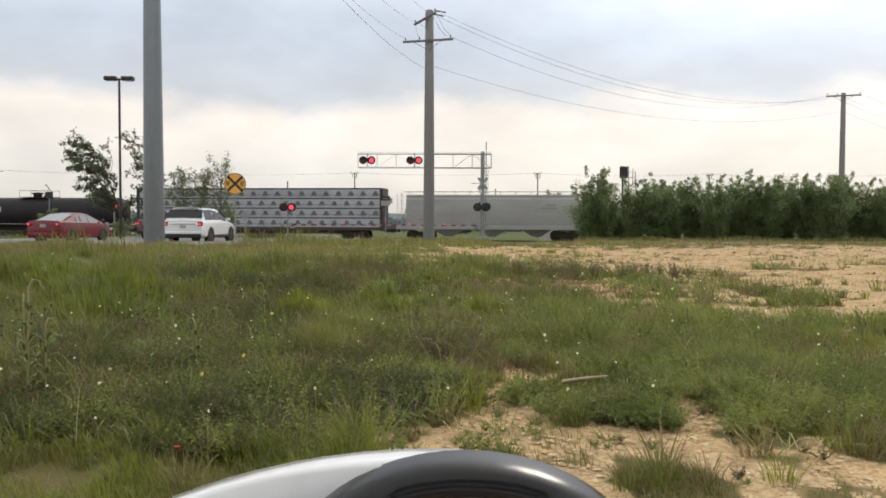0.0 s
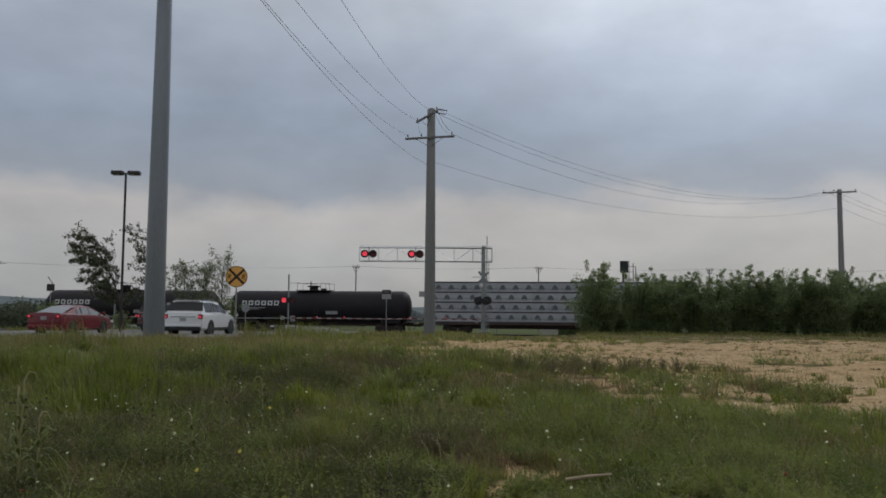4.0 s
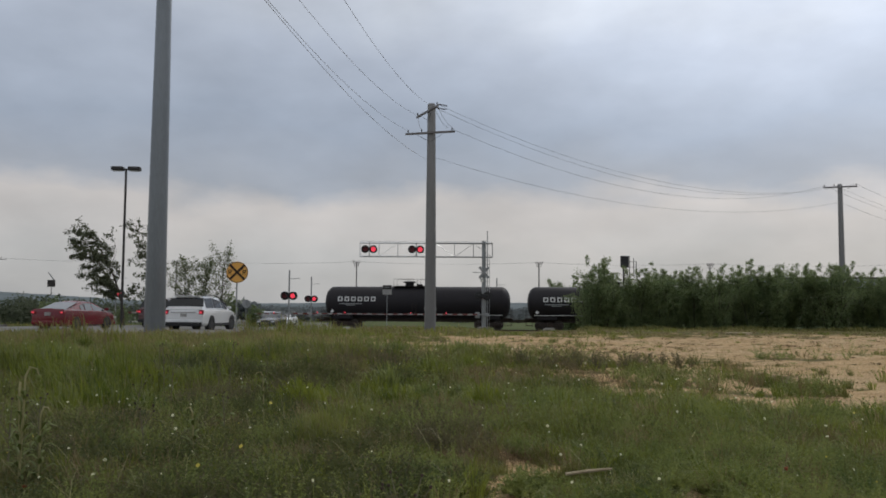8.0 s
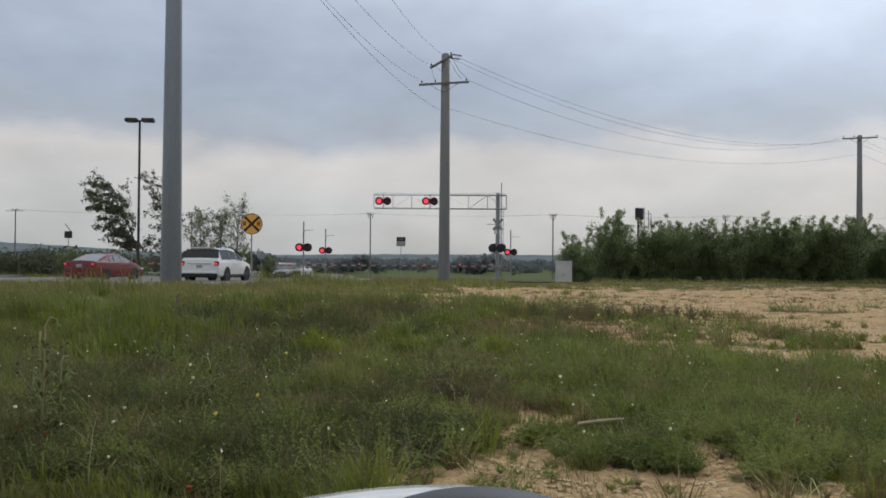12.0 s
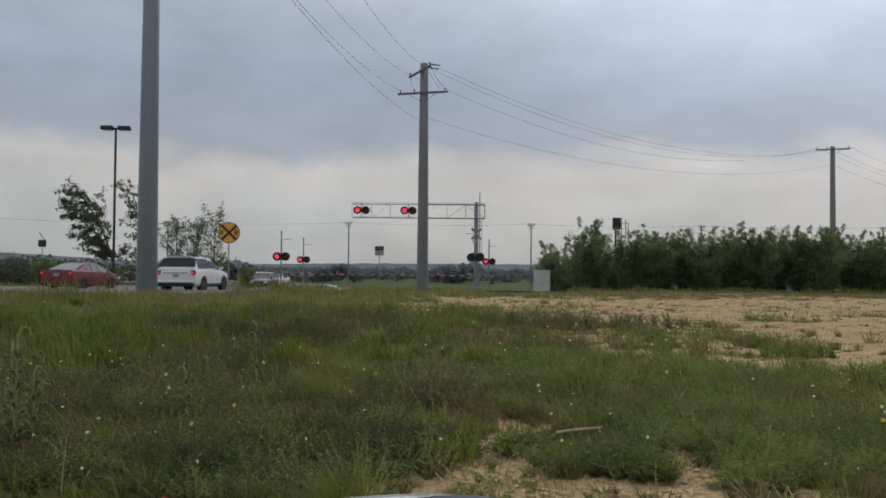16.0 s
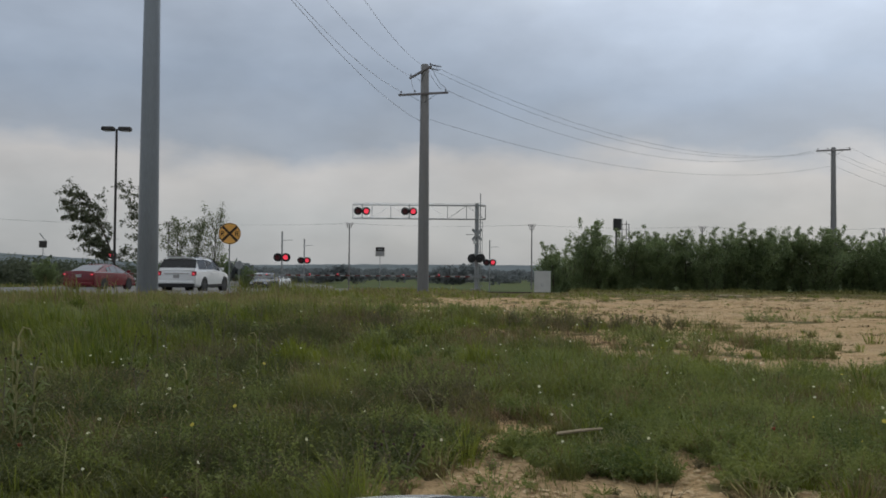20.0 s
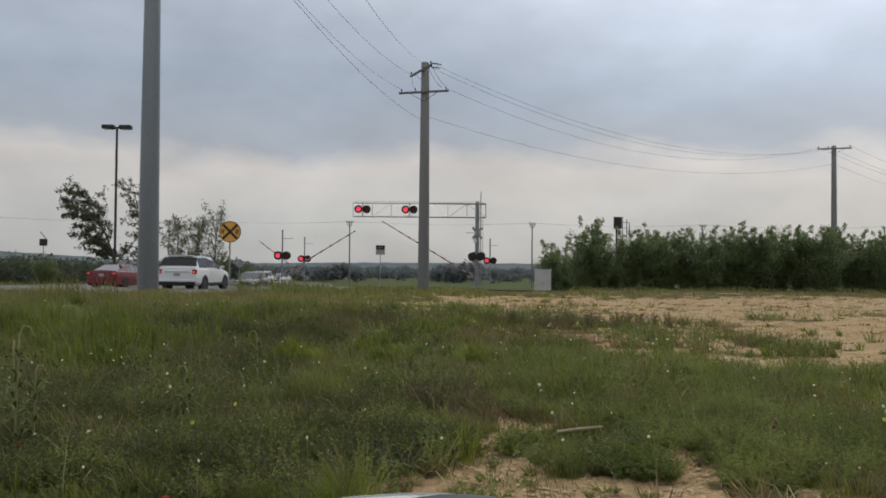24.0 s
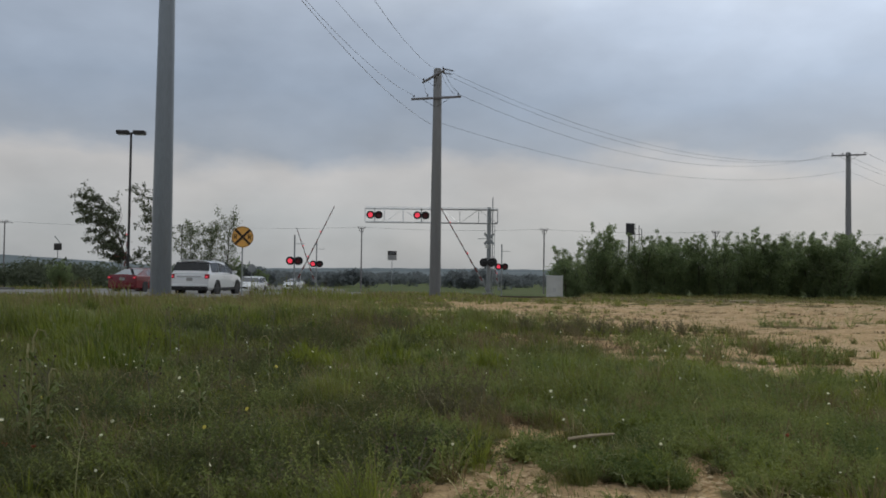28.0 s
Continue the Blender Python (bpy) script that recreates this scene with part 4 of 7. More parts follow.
def twig_leaves(r, anchors, per, spread, size):
    """Leaves about the ends and along the twigs."""
    A = np.repeat(np.array(anchors), per, 0)
    n = len(A)
    c = A + r.normal(size=(n, 3)) * spread
    a = r.normal(size=(n, 3))
    a /= np.linalg.norm(a, axis=1)[:, None]
    b = np.cross(a, r.normal(size=(n, 3)))
    b /= np.linalg.norm(b, axis=1)[:, None]
    s = size * (0.55 + 0.9 * r.random(n))[:, None]
    v = np.stack([c - a * s, c - b * s * 0.5, c + a * s, c + b * s * 0.5], 1).reshape(-1, 3)
    i = np.arange(n)[:, None] * 4
    return v, np.concatenate([i + np.array([[0, 1, 2]]), i + np.array([[0, 2, 3]])])


def grow(bm, r, foot, height, lean, reach, limbs, thick, wind=0.0, first=0.3, droop=0.0, up=0.8):
    """A stem with limbs and twigs; returns points along the twigs for the leaves. wind bends limbs towards -x."""
    foot, lean = Vector(foot), Vector(lean)
    axis = lambda f: foot + Vector((lean.x * f * f, lean.y * f * f, height * f))
    tube(bm, [axis(f) for f in (0, 0.2, 0.4, 0.6, 0.8, 1.0)], [thick * q for q in (1.15, 1.0, 0.8, 0.6, 0.38, 0.14)], 6)
    anchors = [tuple(axis(f)) for f in (0.86, 0.93, 1.0)]
    az = r.uniform(0, math.tau)
    for k in range(limbs):
        f = first + (0.97 - first) * (k + r.random()) / limbs
        az += 2.4 + r.normal() * 0.4
        ln = reach * (0.35 + 0.75 * math.sin(math.pi * min(1.0, 0.18 + 0.8 * (1 - f)))) * r.uniform(0.6, 1.15)
        p = axis(f)
        d = Vector((math.cos(az), math.sin(az), up + r.normal() * 0.2)).normalized()
        pts = [p]
        for s in range(4):
            d = (d + Vector((-wind * (0.25 + 0.35 * f), 0, -droop)) * 0.4 + Vector(r.normal(size=3) * 0.12)).normalized()
            pts.append(pts[-1] + d * ln / 4)
        tube(bm, pts, [thick * q * (1.1 - 0.6 * f) for q in (0.42, 0.33, 0.24, 0.15, 0.06)], 4)
        for s in range(1, 5):
            for q in range(2):
                td = (d + Vector(r.normal(size=3) * 0.75) + Vector((-wind * 0.5, 0, -droop * 0.5))).normalized()
                e = pts[s] + td * ln * r.uniform(0.18, 0.42)
                bend = Vector(r.normal(size=3) * 0.02)
                if q == 0 or thick > 0.05:
                    tube(bm, [pts[s], pts[s].lerp(e, 0.5) + bend, e], [thick * 0.10, thick * 0.07, thick * 0.03], 3)
                anchors += [tuple(pts[s].lerp(e, g)) for g in (0.45, 0.75, 1.0)]
    return anchors


def shrub(name, seed, height, width, per, size, label, category, group, mat="leaf", stems=10):
    """Many-stemmed shrub with an uneven top and loose shoots."""
    r = np.random.default_rng(seed)
    t = thing(name, pose(0, 0, 0), label, category, group)
    bm = bmesh.new()
    anchors = []
    for k in range(stems):
        a, q = k * 2.4 + r.normal() * 0.3, (0.12 + 0.88 * math.sqrt((k + 0.5) / stems))
        lean = (width * 0.36 * q * math.cos(a), width * 0.30 * q * math.sin(a))
        anchors += grow(bm, r, (lean[0] * 0.35, lean[1] * 0.35, -0.1), height * r.uniform(0.62, 0.97), (lean[0], lean[1], 0), width * 0.22, 8, 0.045, 0.0, 0.05, 0.05, 0.7)
    thick = twig_leaves(r, anchors, per, 0.19, size)
    tops = []
    for k in range(12):
        a, q = r.uniform(0, math.tau), r.random()
        x, y = width * 0.42 * q * math.cos(a), width * 0.3 * q * math.sin(a)
        tops += grow(bm, r, (x * 0.6, y * 0.6, height * 0.45), height * r.uniform(0.42, 0.78), (x * 0.5 + r.normal() * 0.2, y * 0.5, 0), width * 0.10, 5, 0.02, 0.15, 0.35, 0.0, 0.9)
    loose = twig_leaves(r, tops, 3, 0.07, size * 0.9)
    part("branchwork", bm, "bark", t, smooth=80)
    big_mesh("crown", np.concatenate([thick[0], loose[0]]), np.concatenate([thick[1], loose[1] + len(thick[0])]), mat, t)
    return t


hedge_src = [shrub("hedge_shrub", 40 + k, 3.7 + 0.3 * (k % 3), 4.0, 5 if k < 2 else 9, 0.062, "tall dense dark green shrub at the edge of the lot", "shrub", "row of shrubs along the lot", stems=9) for k in range(6)]
HEDGE = [(9.7, 0.84), (10.75, 1.0), (13.1, 0.82), (14.7, 0.93), (15.9, 0.84)] + [(17.1 + 1.3 * k, (0.82, 0.82, 0.88, 0.88, 0.90, 0.94, 0.86, 0.97, 0.92)[k % 9]) for k in range(17)]
for k, (hx, s) in enumerate(HEDGE):
    hy = 58.2 + 0.5 * math.sin(hx * 0.9) + (0, 1.5, 0.7)[k % 3]
    m = pose(hx, hy, float(land(hx, hy)), 0, 0, 73 * k)
    o = hedge_src[k] if k < 6 else copy_thing(hedge_src[k % 6], m)
    o.matrix_basis = m @ Matrix.Diagonal((s, s, s * 1.07, 1))
    if k < 2:
        o["label"] = "loose feathery green shrub at the end of the row"


for k in range(8):
    hx = 12.5 + 3.1 * k
    o = copy_thing(hedge_src[2 + k % 4], Matrix())
    o.matrix_basis = pose(hx, 62.0, float(land(hx, 62.0)), 0, 0, 51 * k + 20) @ Matrix.Diagonal((0.75, 0.75, 0.55, 1))


def young_tree(seed, x, y, height, lean, reach, limbs, per, size, label, thick=0.06, wind=0.0, first=0.3, droop=0.0, up=0.8, mat="leaf_tree"):
    r = np.random.default_rng(seed)
    t = thing("young_tree", pose(x, y, float(land(x, y))), label, "tree")
    bm = bmesh.new()
    anchors = grow(bm, r, (0, 0, -0.2), height, (lean, 0, 0), reach, limbs, thick, wind, first, droop, up)
    part("trunk", bm, "bark", t, smooth=80)
    v, f = twig_leaves(r, anchors, per, 0.09, size)
    big_mesh("crown", v, f, mat, t)
    return t


young_tree(11, -22.8, 58, 6.5, -2.5, 2.0, 28, 10, 0.085, "young windblown tree with dark drooping leaves", 0.08, 2.4, 0.30, 0.02, 0.75)
young_tree(12, -20.9, 59, 7.4, -0.9, 1.5, 18, 5, 0.09, "young sparse tree standing behind the steel pole", 0.06, 1.4, 0.26, 0.05, 0.7)
young_tree(13, -19.3, 60, 4.5, 0.1, 1.5, 26, 5, 0.066, "young leafy tree with thin upright twigs", 0.05, 0.2, 0.10, -0.25, 1.0, mat="leaf_airy")
young_tree(15, -18.0, 60.5, 4.6, 0.2, 1.4, 26, 5, 0.066, "young leafy tree beside the warning sign", 0.05, 0.2, 0.08, -0.25, 1.0, mat="leaf_airy")
young_tree(14, -16.6, 60, 5.3, 0.2, 1.4, 28, 4, 0.058, "young tree with pale airy new leaves", 0.06, 0.1, 0.08, -0.35, 1.2, mat="leaf_airy")
for sd, x, y, s in ((51, -16.9, 63, 0.55), (52, -19.6, 63, 0.5), (53, -22.3, 64, 0.5), (54, -35.5, 74, 0.62), (55, -22.5, 95, 0.62), (57, 12.2, 92, 1.35), (58, 14.6, 93, 1.2), (59, 18.0, 94, 1.1), (60, -26.5, 67, 0.4)):
    o = copy_thing(hedge_src[sd % 5], Matrix())
    o.matrix_basis = pose(x, y, float(land(x, y)), 0, 0, sd * 40) @ Matrix.Diagonal((s, s, s, 1))
    tagged(o, "dark green bush at the roadside" if y < 80 else "dark bushy tree beyond the railway", "shrub", "roadside bushes")


def far_woods():
    r = np.random.default_rng(77)
    blobs = []
    for k in range(420):
        y = r.uniform(150, 420)
        x = r.uniform(-0.62, 0.62) * y
        if y < 175 and -0.13 < x / y < 0.0:
            continue
        h = r.uniform(1.6, 3.6) * (1 + (y - 150) / 700)
        z = float(land(x, y))
        blobs.append((x, y, z + h * 0.45, h * 0.9, h * 0.6, h * 0.5))
    for x, y, h, w in ((0, 175, 2.6, 8), (-23, 160, 2.8, 9), (5, 150, 4.6, 5), (25, 180, 3, 10), (-58, 165, 3.5, 8), (48, 170, 4, 12)):
        for k in range(5):
            blobs.append((x + r.normal() * w * 0.4, y + r.normal() * 4, float(land(x, y)) + h * r.uniform(0.25, 0.6), w * 0.3, w * 0.3, h * 0.35))
    # nearer round trees closing the view along the road
    for x, y, h, w in ((-33, 128, 4.2, 5.5), (-29.5, 131, 3.6, 5), (-37, 132, 4.0, 6), (-25.5, 140, 2.6, 5), (-20.5, 150, 3.6, 6), (-17.0, 152, 4.2, 6), (-41, 140, 3.8, 7), (-48, 142, 3.6, 8), (2.0, 152, 3.4, 5)):
        for k in range(7):
            blobs.append((x + r.normal() * w * 0.28, y + r.normal() * 2, float(land(x, y)) + h * r.uniform(0.2, 0.68), w * 0.24, w * 0.24, h * 0.26))
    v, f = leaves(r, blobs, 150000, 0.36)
    tagged(big_mesh("far_woods", v, f, "leaf_far"), "dark tree clumps in the distance with haze in their leaf colour", "woods", kind="stuff")
    # a bank of scrub west of the crossing
    blobs = []
    for k in range(260):
        x = r.uniform(-125, -29)
        y = r.uniform(100, 125)
        h = r.uniform(1.2, 1.9) * (1 + 0.5 * value_noise(np.array(x), np.array(y), 11.0, 81)) * (0.7 if x > -36 else 1.0)
        blobs.append((x, y, float(land(x, y)) + h * 0.8, h * 1.3, h, h))
    v, f = leaves(r, blobs, 45000, 0.25)
    tagged(big_mesh("scrub_bank", v, f, "leaf_mid"), "bank of green scrub beyond the side road, haze in its colour", "bushes", kind="stuff")


far_woods()


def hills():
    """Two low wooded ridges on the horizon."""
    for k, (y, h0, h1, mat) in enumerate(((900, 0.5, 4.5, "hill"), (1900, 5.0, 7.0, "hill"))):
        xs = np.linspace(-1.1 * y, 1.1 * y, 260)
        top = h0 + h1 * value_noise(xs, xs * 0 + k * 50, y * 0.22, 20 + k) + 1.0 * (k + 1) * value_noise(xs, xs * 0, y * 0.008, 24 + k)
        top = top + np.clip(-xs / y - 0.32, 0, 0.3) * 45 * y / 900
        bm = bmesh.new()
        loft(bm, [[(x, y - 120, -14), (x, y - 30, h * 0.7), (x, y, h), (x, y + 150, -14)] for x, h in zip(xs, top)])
        tagged(part("ridge", bm, mat, label="low wooded ridge on the horizon, tinted blue-green for haze", smooth=60), category="hill", kind="structure")


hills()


def dark_plate():
    x, y = -36.2, 75.0
    z = float(land(x, y))
    t = thing("plate_sign", pose(x, y, z), "dark square sign on a post among bushes", "road sign")
    bm = bmesh.new()
    rod(bm, (0, 0.03, -0.3), (0, 0.03, 3.5 - z), 0.04, n=8)
    part("post", bm, "mast", t)
    bm = bmesh.new()
    box(bm, (0, 0, 3.2 - z), (0.72, 0.02, 0.62), 0.004)
    part("plate", bm, "dark_metal", t)
    bm = bmesh.new()
    box(bm, (-0.05, 0.02, 3.85 - z), (0.09, 0.03, 0.85), 0.004, Matrix.Rotation(radians(-38), 4, "Y"))
    part("bent_strip", bm, "mast", t, "pale bent strip above the plate")


dark_plate()


# ---- vehicles ----
def pane(bm, pts, out, th=0.012):
    """A thin glass plate on four or more corners, pushed out along a direction."""
    o = Vector(out).normalized()
    a = [bm.verts.new(Vector(p) + o * 0.006) for p in pts]
    b = [bm.verts.new(Vector(p) + o * (0.006 + th)) for p in pts]
    n = len(pts)
    bm.faces.new(b)
    bm.faces.new(a[::-1])
    for k in range(n):
        bm.faces.new((a[k], a[(k + 1) % n], b[(k + 1) % n], b[k]))


def car(name, label, category, paint, kind="sedan", brake=True):
    """A car in parts, nose towards +y, standing on z = 0."""
    t = thing(name, pose(0, 0, 0), label, category)
    glazing = "privacy" if kind == "suv" else "glass"
    if kind == "suv":
        L, W, belt, roof = 5.0, 2.08, 1.14, 1.79
        st = [(-2.52, 0.88, 0.52, 0.92), (-2.47, 0.98, 0.36, 1.08), (-2.1, 1.03, 0.30, 1.14), (0.9, 1.04, 0.30, 1.15), (1.25, 1.03, 0.30, 1.11), (1.7, 1.02, 0.30, 1.05), (2.15, 0.97, 0.30, 0.97), (2.42, 0.87, 0.36, 0.86), (2.52, 0.74, 0.46, 0.70)]
        g = (-2.46, -2.02, 0.05, 1.22)
        wr, ax, rw = 0.38, (-1.42, 1.46), 0.75
        cladding = True
    elif kind == "pickup":
        L, W, belt, roof = 5.6, 1.95, 1.12, 1.78
        st = [(-2.80, 0.9, 0.55, 1.05), (-2.75, 0.95, 0.45, 1.10), (-0.9, 0.97, 0.42, 1.12), (1.3, 0.97, 0.42, 1.14), (2.3, 0.95, 0.42, 1.08), (2.72, 0.86, 0.45, 0.98), (2.80, 0.8, 0.5, 0.8)]
        g = (-0.85, -0.72, 0.75, 1.45)
        wr, ax, rw = 0.38, (-1.75, 1.75), 0.78
        cladding = False
    else:
        L, W, belt, roof = 4.8, 1.86, 0.97, 1.46
        st = [(-2.40, 0.80, 0.40, 0.92), (-2.34, 0.88, 0.24, 1.06), (-1.75, 0.92, 0.19, 1.05), (0.9, 0.92, 0.19, 0.99), (1.3, 0.91, 0.19, 0.95), (2.0, 0.88, 0.19, 0.84), (2.30, 0.80, 0.24, 0.72), (2.40, 0.72, 0.32, 0.60)]
        g = (-2.22, -0.75, 0.38, 1.50)
        wr, ax, rw = 0.33, (-1.38, 1.38), 0.62
        cladding = False
    bm = bmesh.new()
    secs = []
    for y, w, lo, hi in st:
        m = lo + (hi - lo) * 0.55
        secs.append([(-w * 0.9, y, lo), (-w * 0.985, y, lo + 0.10), (-w, y, m), (-w * 0.965, y, hi - 0.06), (-w * 0.88, y, hi), (0, y, hi + 0.035), (w * 0.88, y, hi), (w * 0.965, y, hi - 0.06), (w, y, m), (w * 0.985, y, lo + 0.10), (w * 0.9, y, lo)])
    loft(bm, secs)
    part("body", bm, paint, t, smooth=35)
    wb = st[2][1] * 0.93
    zb = belt - 0.02
    ys = [g[0], g[1], (g[1] + g[2]) / 2, g[2], g[3]]
    zs = [zb + 0.02, roof - (0.06 if kind == "sedan" else 0.03), roof, roof - (0.05 if kind == "sedan" else 0.03), zb + 0.02]
    ws = [wb * 0.97, rw, rw * 1.01, rw * 0.98, wb * 0.97]
    bm = bmesh.new()
    loft(bm, [[(-wb, y, zb - 0.03), (-(w + (wb - w) * 0.12), y, z - 0.05), (-w * 0.88, y, z), (0, y, z + 0.02), (w * 0.88, y, z), (w + (wb - w) * 0.12, y, z - 0.05), (wb, y, zb - 0.03)] for y, z, w in zip(ys, zs, ws)])
    part("cabin", bm, paint, t, smooth=35)

    def on_cabin(y, f, s):
        """Point on the cabin's flank at station y, fraction f of the height."""
        w, z = np.interp(y, ys, ws), np.interp(y, ys, zs) - 0.05
        ww = w + (wb - w) * 0.12
        return (s * (wb + (ww - wb) * f), y, zb - 0.03 + (z - zb + 0.03) * f)
    split = [g[0] + (g[1] - g[0]) * 0.8 + 0.10, (-0.95 if kind == "suv" else g[0] * 0.0 - 0.55 if kind == "sedan" else g[1] + 0.1), 0.12 if kind != "pickup" else 0.3, g[2] + (g[3] - g[2]) * 0.72]
    for s in (-1, 1):
        for a, b in zip(split, split[1:]):
            if b - a < 0.2:
                continue
            fa, fb = (0.93 if a > g[1] - 0.05 else 0.8), (0.93 if b < g[2] + 0.05 else 0.75)
            bm = bmesh.new()
            pane(bm, [on_cabin(a + 0.04, 0.16, s), on_cabin(b - 0.04, 0.16, s), on_cabin(b - 0.04, fb, s), on_cabin(a + 0.04, fa, s)], (s, 0, 0.25))
            part("side_window", bm, glazing, t)
        bm = bmesh.new()
        box(bm, (s * (wb + 0.10), g[3] - 0.28, zb + 0.10), (0.2, 0.10, 0.15), 0.03)
        part("door_mirror", bm, paint, t)
        for y in (-0.12, 0.9):
            bm = bmesh.new()
            box(bm, (s * (W / 2 - 0.005), y - 0.35, belt - 0.16), (0.03, 0.2, 0.035), 0.008)
            part("door_handle", bm, paint, t)
    k0, k1, kw = (0.20, 0.88, 1.06) if kind == "suv" else (0.14, 0.9, 0.9)
    def end_glass(y0, y1, w0, w1, out):
        bm = bmesh.new()
        z0, z1 = zb + 0.02, roof - 0.03
        f = lambda k: (y0 + (y1 - y0) * k, z0 + (z1 - z0) * k, (w0 + (w1 * 0.88 - w0 * 0.88) * k) * kw)
        (ya, za, wa), (yb, zc, wc) = f(k0), f(k1)
        pane(bm, [(-wa, ya, za), (wa, ya, za), (wc, yb, zc), (-wc, yb, zc)], out)
        return bm
    part("rear_window", end_glass(g[0], g[1], wb * 0.97, rw, (0, -(roof - zb), abs(g[1] - g[0]))), glazing, t)
    part("windscreen", end_glass(g[3], g[2], wb * 0.97, rw, (0, roof - zb, abs(g[3] - g[2]))), "glass", t)
    ry, fy = st[0][0], st[-1][0]
    bm = bmesh.new()
    box(bm, (0, ry - 0.02, st[0][2] + 0.0), (W * 0.88, 0.16, 0.20), 0.05)
    bp = part("rear_bumper", bm, paint, t)
    if cladding:
        bm = bmesh.new()
        box(bm, (0, ry - 0.03, st[0][2] - 0.12), (W * 0.90, 0.20, 0.20), 0.04)
        part("bumper_trim", bm, "trim", bp)
    bm = bmesh.new()
    box(bm, (0, fy - 0.03, st[-1][2] + 0.02), (W * 0.84, 0.2, 0.26), 0.06)
    part("front_bumper", bm, paint, t)
    bm = bmesh.new()
    box(bm, (0, fy - 0.03, st[-1][2] + 0.28), (W * 0.45, 0.10, 0.16), 0.02)
    part("grille", bm, "trim", t)
    tz = st[1][3] - 0.16
    for s in (-1, 1):
        bm = bmesh.new()
        box(bm, (s * W * (0.43 if kind == "suv" else 0.41), ry + 0.03, tz + (0.07 if kind == "suv" else 0)), ({"suv": 0.22, "pickup": 0.14}.get(kind, 0.27), 0.14, {"suv": 0.22, "pickup": 0.4}.get(kind, 0.15)), 0.03)
        tl = part("tail_lamp", bm, "tail", t, "red tail lamp")
        if brake:
            bm = bmesh.new()
            box(bm, (s * W * (0.425 if kind == "suv" else 0.41), ry - 0.042, tz + (0.05 if kind == "suv" else 0)), (0.13, 0.02, 0.10 if kind == "suv" else 0.08), 0.008)
            part("brake_light", bm, "brake", tl, "glowing red brake light")
        bm = bmesh.new()
        box(bm, (s * W * 0.36, fy - 0.10, st[-1][3] + 0.02), (0.36, 0.2, 0.13), 0.04)
        part("headlamp", bm, "lamp_glass", t)
    bm = bmesh.new()
    box(bm, (0, ry - 0.012, tz - 0.08), (0.32, 0.02, 0.16), 0.004)
    part("number_plate", bm, "arm_grey", t)
    if kind == "suv":
        bm = bmesh.new()
        box(bm, (0, ry - 0.012, tz + 0.06), (W * 0.62, 0.03, 0.05), 0.01)
        part("trim_bar", bm, "chrome", t)
        for s in (-1, 1):
            bm = bmesh.new()
            tube(bm, [(s * 0.66, -1.9, roof - 0.02), (s * 0.66, -1.8, roof + 0.06), (s * 0.66, 0.1, roof + 0.06), (s * 0.66, 0.25, roof - 0.03)], 0.022)
            part("roof_rail", bm, "trim", t)
            bm = bmesh.new()
            box(bm, (s * (W / 2 - 0.02), 0.02, 0.36), (0.05, 3.7, 0.14), 0.015)
            part("sill_cladding", bm, "trim", t)
        bm = bmesh.new()
        box(bm, (0, g[1] - 0.02, roof - 0.015), (1.3, 0.24, 0.04), 0.012)
        part("spoiler", bm, paint, t)
    for y in ax:
        for s in (-1, 1):
            o = Matrix.Translation((s * (W / 2 - 0.12), y, wr)) @ Matrix.Rotation(radians(90 * s), 4, "Y")
            bm = bmesh.new()
            lathe(bm, [(-0.10, 0.2), (-0.10, wr * 0.92), (-0.06, wr), (0.09, wr), (0.125, wr * 0.92), (0.125, wr * 0.66), (0.06, wr * 0.6)], 24, o)
            ty = part("tyre", bm, "tyre", t, smooth=40)
            bm = bmesh.new()
            lathe(bm, [(0.06, 0), (0.09, wr * 0.18), (0.07, wr * 0.3), (0.085, wr * 0.62), (0.11, wr * 0.66), (0.05, wr * 0.6)], 24, o)
            part("rim", bm, "rim", ty, smooth=40)
            bm = bmesh.new()
            o3 = Matrix.Translation((s * (W / 2 - 0.115), y, wr + 0.01)) @ Matrix.Rotation(radians(90 * s), 4, "Y")
            ar = wr * (1.17 if cladding else 1.06)
            lathe(bm, [(-0.1, 0), (-0.1, ar), (0.109, ar), (0.109, 0)], 28, o3)
            part("wheel_arch", bm, "trim", t)
    return t


suv = car("suv", "white SUV waiting with brake lights on behind the crossing", "car", "white_car", "suv")
suv.matrix_basis = pose(-13.03, 43.7, float(land(-13.0, 43.7)) + 0.03, 0, 0, -5.0)
sedan = car("sedan", "red sedan creeping forward on the road", "car", "red_car", "sedan")
maroon = car("hatchback", "dark maroon car half hidden behind the steel pole", "car", "maroon_car", "suv")
grey_suv = car("suv", "dark grey SUV coming over the crossing", "car", "grey_car", "suv", False)
white_suv = car("suv", "white SUV coming from beyond the railway", "car", "white_car", "suv", False)
white_far = car("sedan", "white sedan coming from beyond the railway", "car", "white_car", "sedan", False)
pickup = car("pickup_truck", "white pickup truck passing on the highway", "car", "white_car", "pickup", False)
passing = car("sedan", "silver car passing on the highway", "car", "silver_car", "sedan", False)


